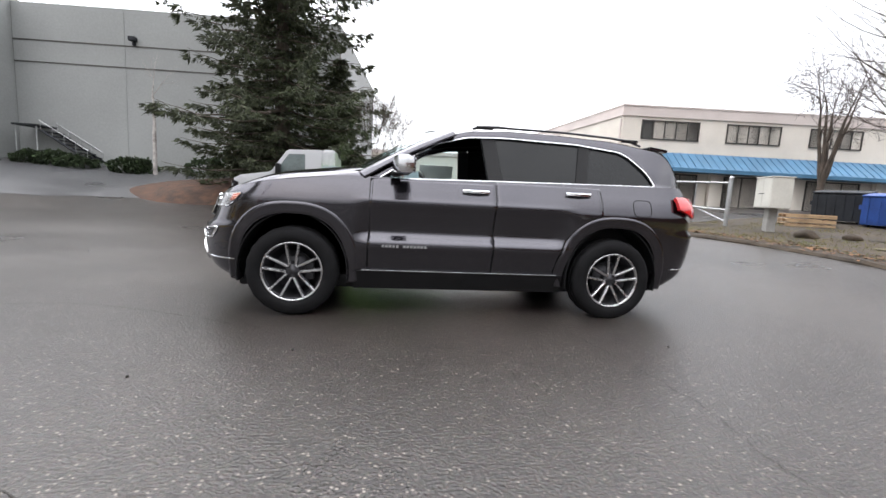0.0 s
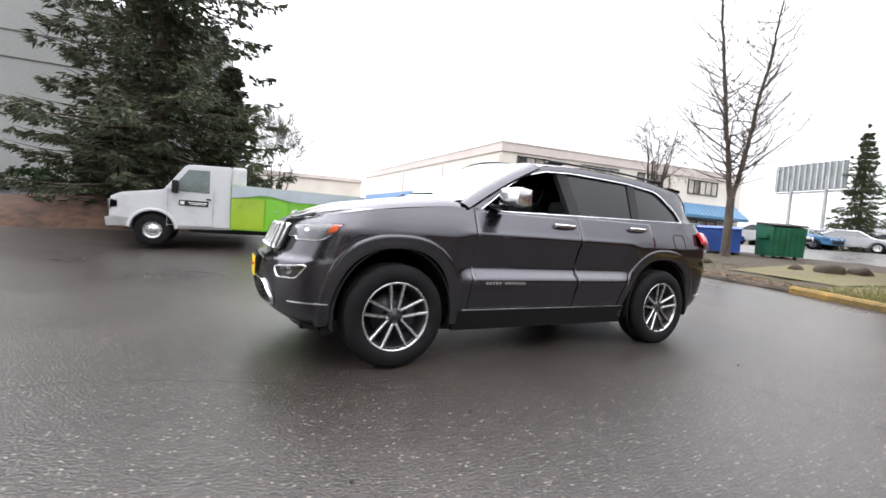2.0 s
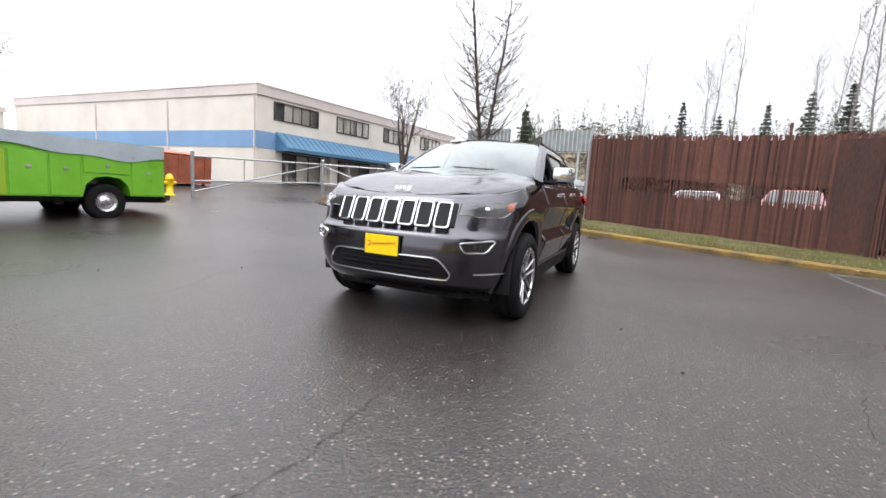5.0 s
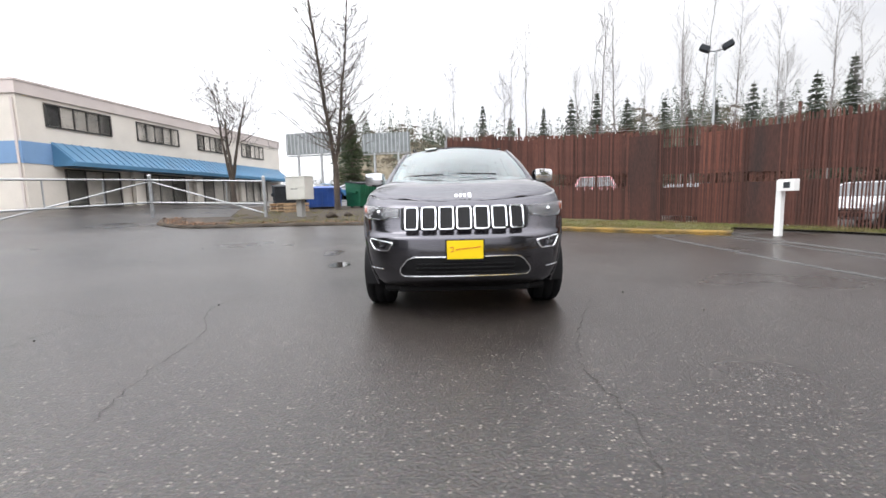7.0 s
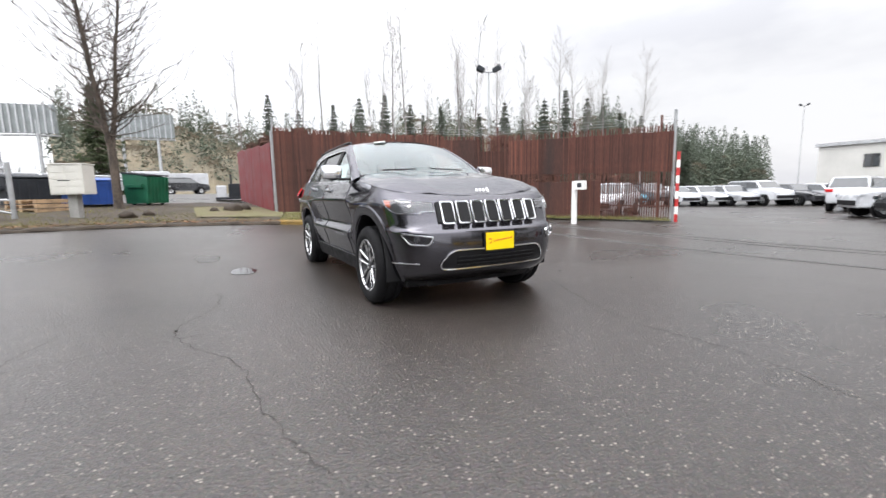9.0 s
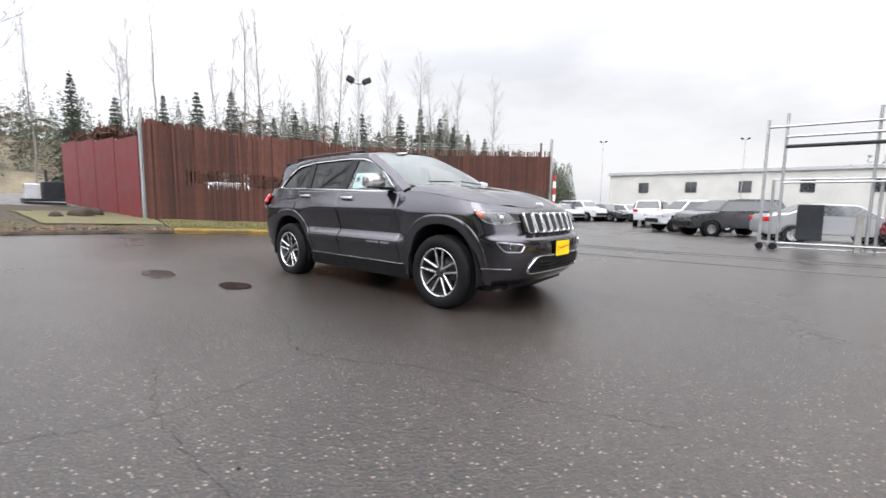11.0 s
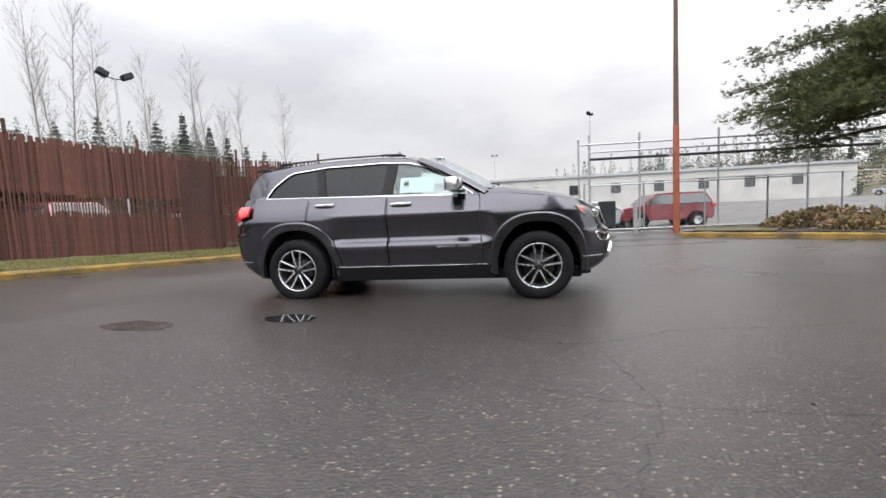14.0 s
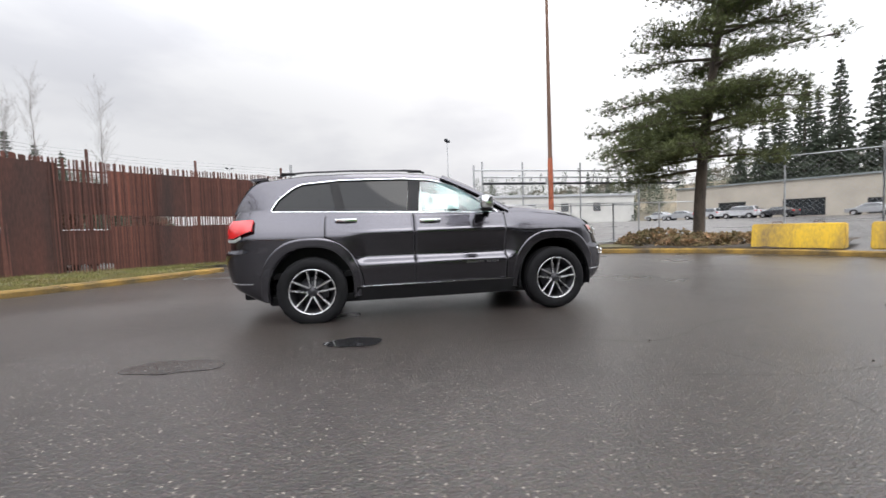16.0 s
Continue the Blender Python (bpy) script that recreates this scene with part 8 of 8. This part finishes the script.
def striped_pole():
    x, y = 3.25, -11.05
    p = empty("striped_pole", on(x, y))
    tagged(p, "red and white striped pole beside the gate post", "pole")
    for k in range(9):
        bm = bmesh.new()
        span(bm, (-.12, 0, k * .25), (-.12, 0, k * .25 + .25), .055, .055, 10)
        part("band", bm, RED_PAINT if k % 2 == 0 else WHITE_PAINT, p)
    bm = bmesh.new()
    span(bm, (.08, -.05, 0), (.08, -.05, 3.6), .05, .05, 10)
    part("gate_post", bm, STEEL, p)


striped_pole()


def mesh_wire(vs, fs, a, b, z0, h, pitch=0.13, r=0.0022):
    """Woven diagonal wires between two plan points."""
    a, b = Vector(a), Vector(b)
    L = (b - a).length
    d = (b - a).normalized()
    n = Vector((-d.y, d.x, 0))
    for s in (-1, 1):
        k = -h if s > 0 else 0.0
        end = L if s > 0 else L + h
        while k < end:
            x0, x1 = (k, k + h) if s > 0 else (k, k - h)
            za, zb = 0.0, h
            lo, hi = max(0.0, min(x0, x1)), min(L, max(x0, x1))
            if hi > lo:
                t0, t1 = ((lo - x0) / (x1 - x0), (hi - x0) / (x1 - x0))
                p = Vector((a.x + d.x * lo, a.y + d.y * lo, z0 + t0 * h))
                q = Vector((a.x + d.x * hi, a.y + d.y * hi, z0 + t1 * h))
                w = Vector((d.x * r, d.y * r, 0))
                b0 = len(vs)
                vs += [tuple(p - w), tuple(p + w), tuple(q + w), tuple(q - w)]
                fs.append((b0, b0 + 1, b0 + 2, b0 + 3))
            k += pitch


def wire_fence(name, pts, h, step, label, rails=(0.05, 1.0), pole_h=None, pitch=0.13, r=0.0022):
    f = empty(name, on(*pts[0]))
    tagged(f, label, "fence")
    inv = f.matrix_world.inverted()
    for a, b in zip(pts, pts[1:]):
        L = (Vector(b) - Vector(a)).length
        n = max(1, round(L / step))
        z0 = ground_z(*a)
        for k in range(n + 1):
            x, y = a[0] + (b[0] - a[0]) * k / n, a[1] + (b[1] - a[1]) * k / n
            bm = bmesh.new()
            span(bm, (x, y, ground_z(x, y)), (x, y, z0 + (pole_h or h) + .05), .032, .032, 8)
            bm.transform(inv)
            part("post", bm, STEEL, f)
        for q in rails:
            bm = bmesh.new()
            tube(bm, [(a[0], a[1], z0 + .06 + h * q), (b[0], b[1], z0 + .06 + h * q)], .022, 6)
            bm.transform(inv)
            part("rail", bm, STEEL, f)
        vs, fs = [], []
        mesh_wire(vs, fs, a, b, z0 + .06, h, pitch, r)
        o = py_part("wire_mesh", [tuple(inv @ Vector(v)) for v in vs], fs, STEEL, f)
    return f


wire_fence("chain_link_fence", [(-3.6, -9.85), (-9.6, -10.3), (-14.2, -10.6)], 1.75, 2.2, "galvanised chain-link fence with pipe rails", (0.0, 1.0), None)
wire_fence("tall_chain_link_fence", [(-14.2, -10.5), (-17.8, -6.2), (-21.0, -1.0), (-24.0, 5.0)], 3.25, 2.7, "tall galvanised chain-link fence with a top rail", (1.0,), None, 0.2, 0.003)


def rolling_gate():
    g = empty("rolling_gate", on(-3.4, -9.65), 184)
    tagged(g, "galvanised rolling gate frame on small wheels, slid open", "gate")
    for x in (0.0, 0.38, 2.05, 4.6, 7.4):
        bm = bmesh.new()
        span(bm, (x, 0.0 if x < .2 else .1, 0.05), (x, 0.0 if x < .2 else .1, 3.45 if x > .1 else 3.3), .034, .034, 10)
        part("upright", bm, STEEL, g)
    for z, m, x1, r in ((3.12, STEEL, 9.5, .03), (2.86, STEEL, 9.5, .03), (2.62, DARK_BIN, 9.5, .045), (1.72, STEEL, 7.4, .025), (0.18, STEEL, 7.4, .03)):
        bm = bmesh.new()
        tube(bm, [(0.0 if z == 3.12 else .38, .05, z), (x1, .05, z)], r, 8)
        part("rail", bm, m, g)
    for x in (0.02, 0.30):
        bm = bmesh.new()
        span(bm, (x, -.04, .09), (x, .04, .09), .09, .09, 14)
        part("wheel", bm, BLACK_PLASTIC, g)
    bm = bmesh.new()
    box(bm, (0.02, 0, .75), (.05, .05, 1.4))
    box(bm, (0.16, 0, .2), (.34, .04, .04))
    part("latch_frame", bm, STEEL, g)
    bm = bmesh.new()
    box(bm, (1.0, .28, .72), (.5, .4, .9), None, .03)
    part("operator_box", bm, DARK_BIN, g, "dark gate motor box")
    bm = bmesh.new()
    box(bm, (1.9, .1, .5), (.12, .12, .95), None, .01)
    part("bollard", bm, CONCRETE, g)


rolling_gate()


def utility_pole():
    p = empty("utility_pole", on(-6.6, -9.85))
    tagged(p, "tall weathered pole painted orange at its foot", "pole")
    bm = bmesh.new()
    span(bm, (0, 0, 0), (0.02, 0, 3.6), .105, .095, 14)
    part("painted_foot", bm, ORANGE_POLE, p, "", 40)
    bm = bmesh.new()
    span(bm, (0.02, 0, 3.6), (0.05, 0, 10.6), .085, .05, 14)
    part("shaft", bm, BROWN_POLE, p, "", 40)
    bm = bmesh.new()
    box(bm, (.05, .05, 10.3), (.35, .25, .3), None, .04)
    span(bm, (.05, 0, 10.5), (.05, 0, 11.2), .05, .03, 8)
    part("fixture", bm, STEEL, p)
    bm = bmesh.new()
    box(bm, (.18, 0, 2.7), (.1, .05, .25), None, .01)
    part("hook_bracket", bm, STEEL, p)


utility_pole()


def flood_pole(at, h, label, s=1.0, rz=0.0):
    p = empty("flood_light_pole", at, rz)
    tagged(p, label, "light pole", "flood light poles")
    bm = bmesh.new()
    span(bm, (0, 0, 0), (0, 0, h), .09 * s, .06 * s, 10)
    part("shaft", bm, STEEL, p, "", 40)
    bm = bmesh.new()
    tube(bm, [(-.55 * s, 0, h + .12), (0, 0, h), (.55 * s, 0, h + .12)], .035 * s, 6)
    part("arm", bm, DARK_BIN, p)
    for e in (-1, 1):
        bm = bmesh.new()
        box(bm, (e * .62 * s, 0, h + .28 * s), (.60 * s, .55 * s, .34 * s), Euler((0, radians(-28 * e), 0)).to_matrix(), .05)
        part("lamp_head", bm, DARK_BIN, p)


flood_pole((22.4, -17.0, 0.2), 9.75, "steel pole with twin dark floodlights", 1.0, 62)
flood_pole((-8.4, -37.3, -0.3), 9.9, "steel pole with twin dark floodlights", .6, 60)
flood_pole((16.6, -52.5, -0.3), 9.4, "steel pole with twin dark floodlights", .5, 20)
flood_pole((1.5, -54.7, -0.3), 8.8, "steel pole with twin dark floodlights", .5, 20)


def barrier(at, rz, L=2.0):
    b = empty("concrete_barrier", at, rz)
    tagged(b, "scuffed yellow concrete barrier block on the planting bed", "barrier")
    bm = bmesh.new()
    prism(bm, [(-L / 2, -.32, 0), (-L / 2, -.30, .18), (-L / 2, -.24, .54), (-L / 2, -.20, .68), (-L / 2, .20, .68), (-L / 2, .24, .54), (-L / 2, .30, .18), (-L / 2, .32, 0)], (L, 0, 0))
    bmesh.ops.bevel(bm, geom=bm.edges[:], offset=.03, segments=2, affect="EDGES")
    part("block", bm, BARRIER, b, "", 40)
    for x in (-.45, .45):
        bm = bmesh.new()
        tube(bm, [(x - .12, 0, .64), (x - .10, 0, .73), (x + .10, 0, .73), (x + .12, 0, .64)], .015, 6)
        part("lifting_loop", bm, RUST, b)


barrier(on(-10.95, -3.75, .14), 118)
barrier(on(-12.12, -1.58, .14), 116)


def billboard(at, rz, w, h, z, label):
    b = empty("billboard", at, rz)
    tagged(b, label, "billboard")
    bm = bmesh.new()
    box(bm, (0, 0, z), (w, .3, h), None, .03)
    f = part("board", bm, BILLBOARD, b)
    for k in range(12):
        bm = bmesh.new()
        box(bm, (-w / 2 + w * (k + .5) / 12, .2, z), (.12, .12, h * 1.05))
        part("brace", bm, STEEL, f)
    bm = bmesh.new()
    box(bm, (0, -.3, z - h / 2 - .15), (w, .5, .12))
    part("catwalk", bm, STEEL, b)
    for x in (-w * .25, w * .25):
        bm = bmesh.new()
        span(bm, (x, 0, 0), (x, 0, z), .16, .16, 12)
        part("column", bm, STEEL, b)


billboard((48.0, 17.4, 1.3), 80, 6.2, 2.6, 7.2, "grey back of a billboard on steel columns")
billboard((58.0, 9.2, 1.3), 84, 7.2, 2.8, 8.4, "grey back of a billboard on steel columns")


def far_trailer(at, rz, L, label):
    t = empty("trailer", at, rz)
    tagged(t, label, "trailer")
    bm = bmesh.new()
    box(bm, (0, 0, 1.7), (L, 2.4, 2.3), None, .06)
    part("box", bm, CAR_WHITE, t)
    for x in (-L * .3, L * .3):
        bm = bmesh.new()
        span(bm, (x, -1.2, .45), (x, 1.2, .45), .45, .45, 14)
        part("wheels", bm, RUBBER, t)


far_trailer((56, 10.5, 1.3), 95, 8, "white box trailer parked beyond the road")
far_trailer((61, 5.5, 1.3), 95, 6, "white box trailer parked beyond the road")
far_trailer((64, 14.5, 1.3), 95, 7, "white box trailer parked beyond the road")

# small stones and scraps on the asphalt
rnd = random.Random(31)
for k in range(12):
    x, y = rnd.uniform(-6, 3), rnd.choice((rnd.uniform(-4, -1.4), rnd.uniform(1.6, 5.2)))
    bm = bmesh.new()
    bmesh.ops.create_icosphere(bm, subdivisions=1, radius=rnd.uniform(.006, .014))
    for v in bm.verts:
        v.co *= rnd.uniform(.6, 1.2)
    o = part("pebble", bm, CRACK)
    o.location = (x, y, ground_z(x, y) + .004)
    tagged(o, "small dark stone lying on the wet asphalt", "stone", "loose stones")


# no unused kinds of car stay behind
for kd in set(KINDS) - USED:
    for o in [*KINDS[kd].children_recursive, KINDS[kd]]:
        bpy.data.objects.remove(o)
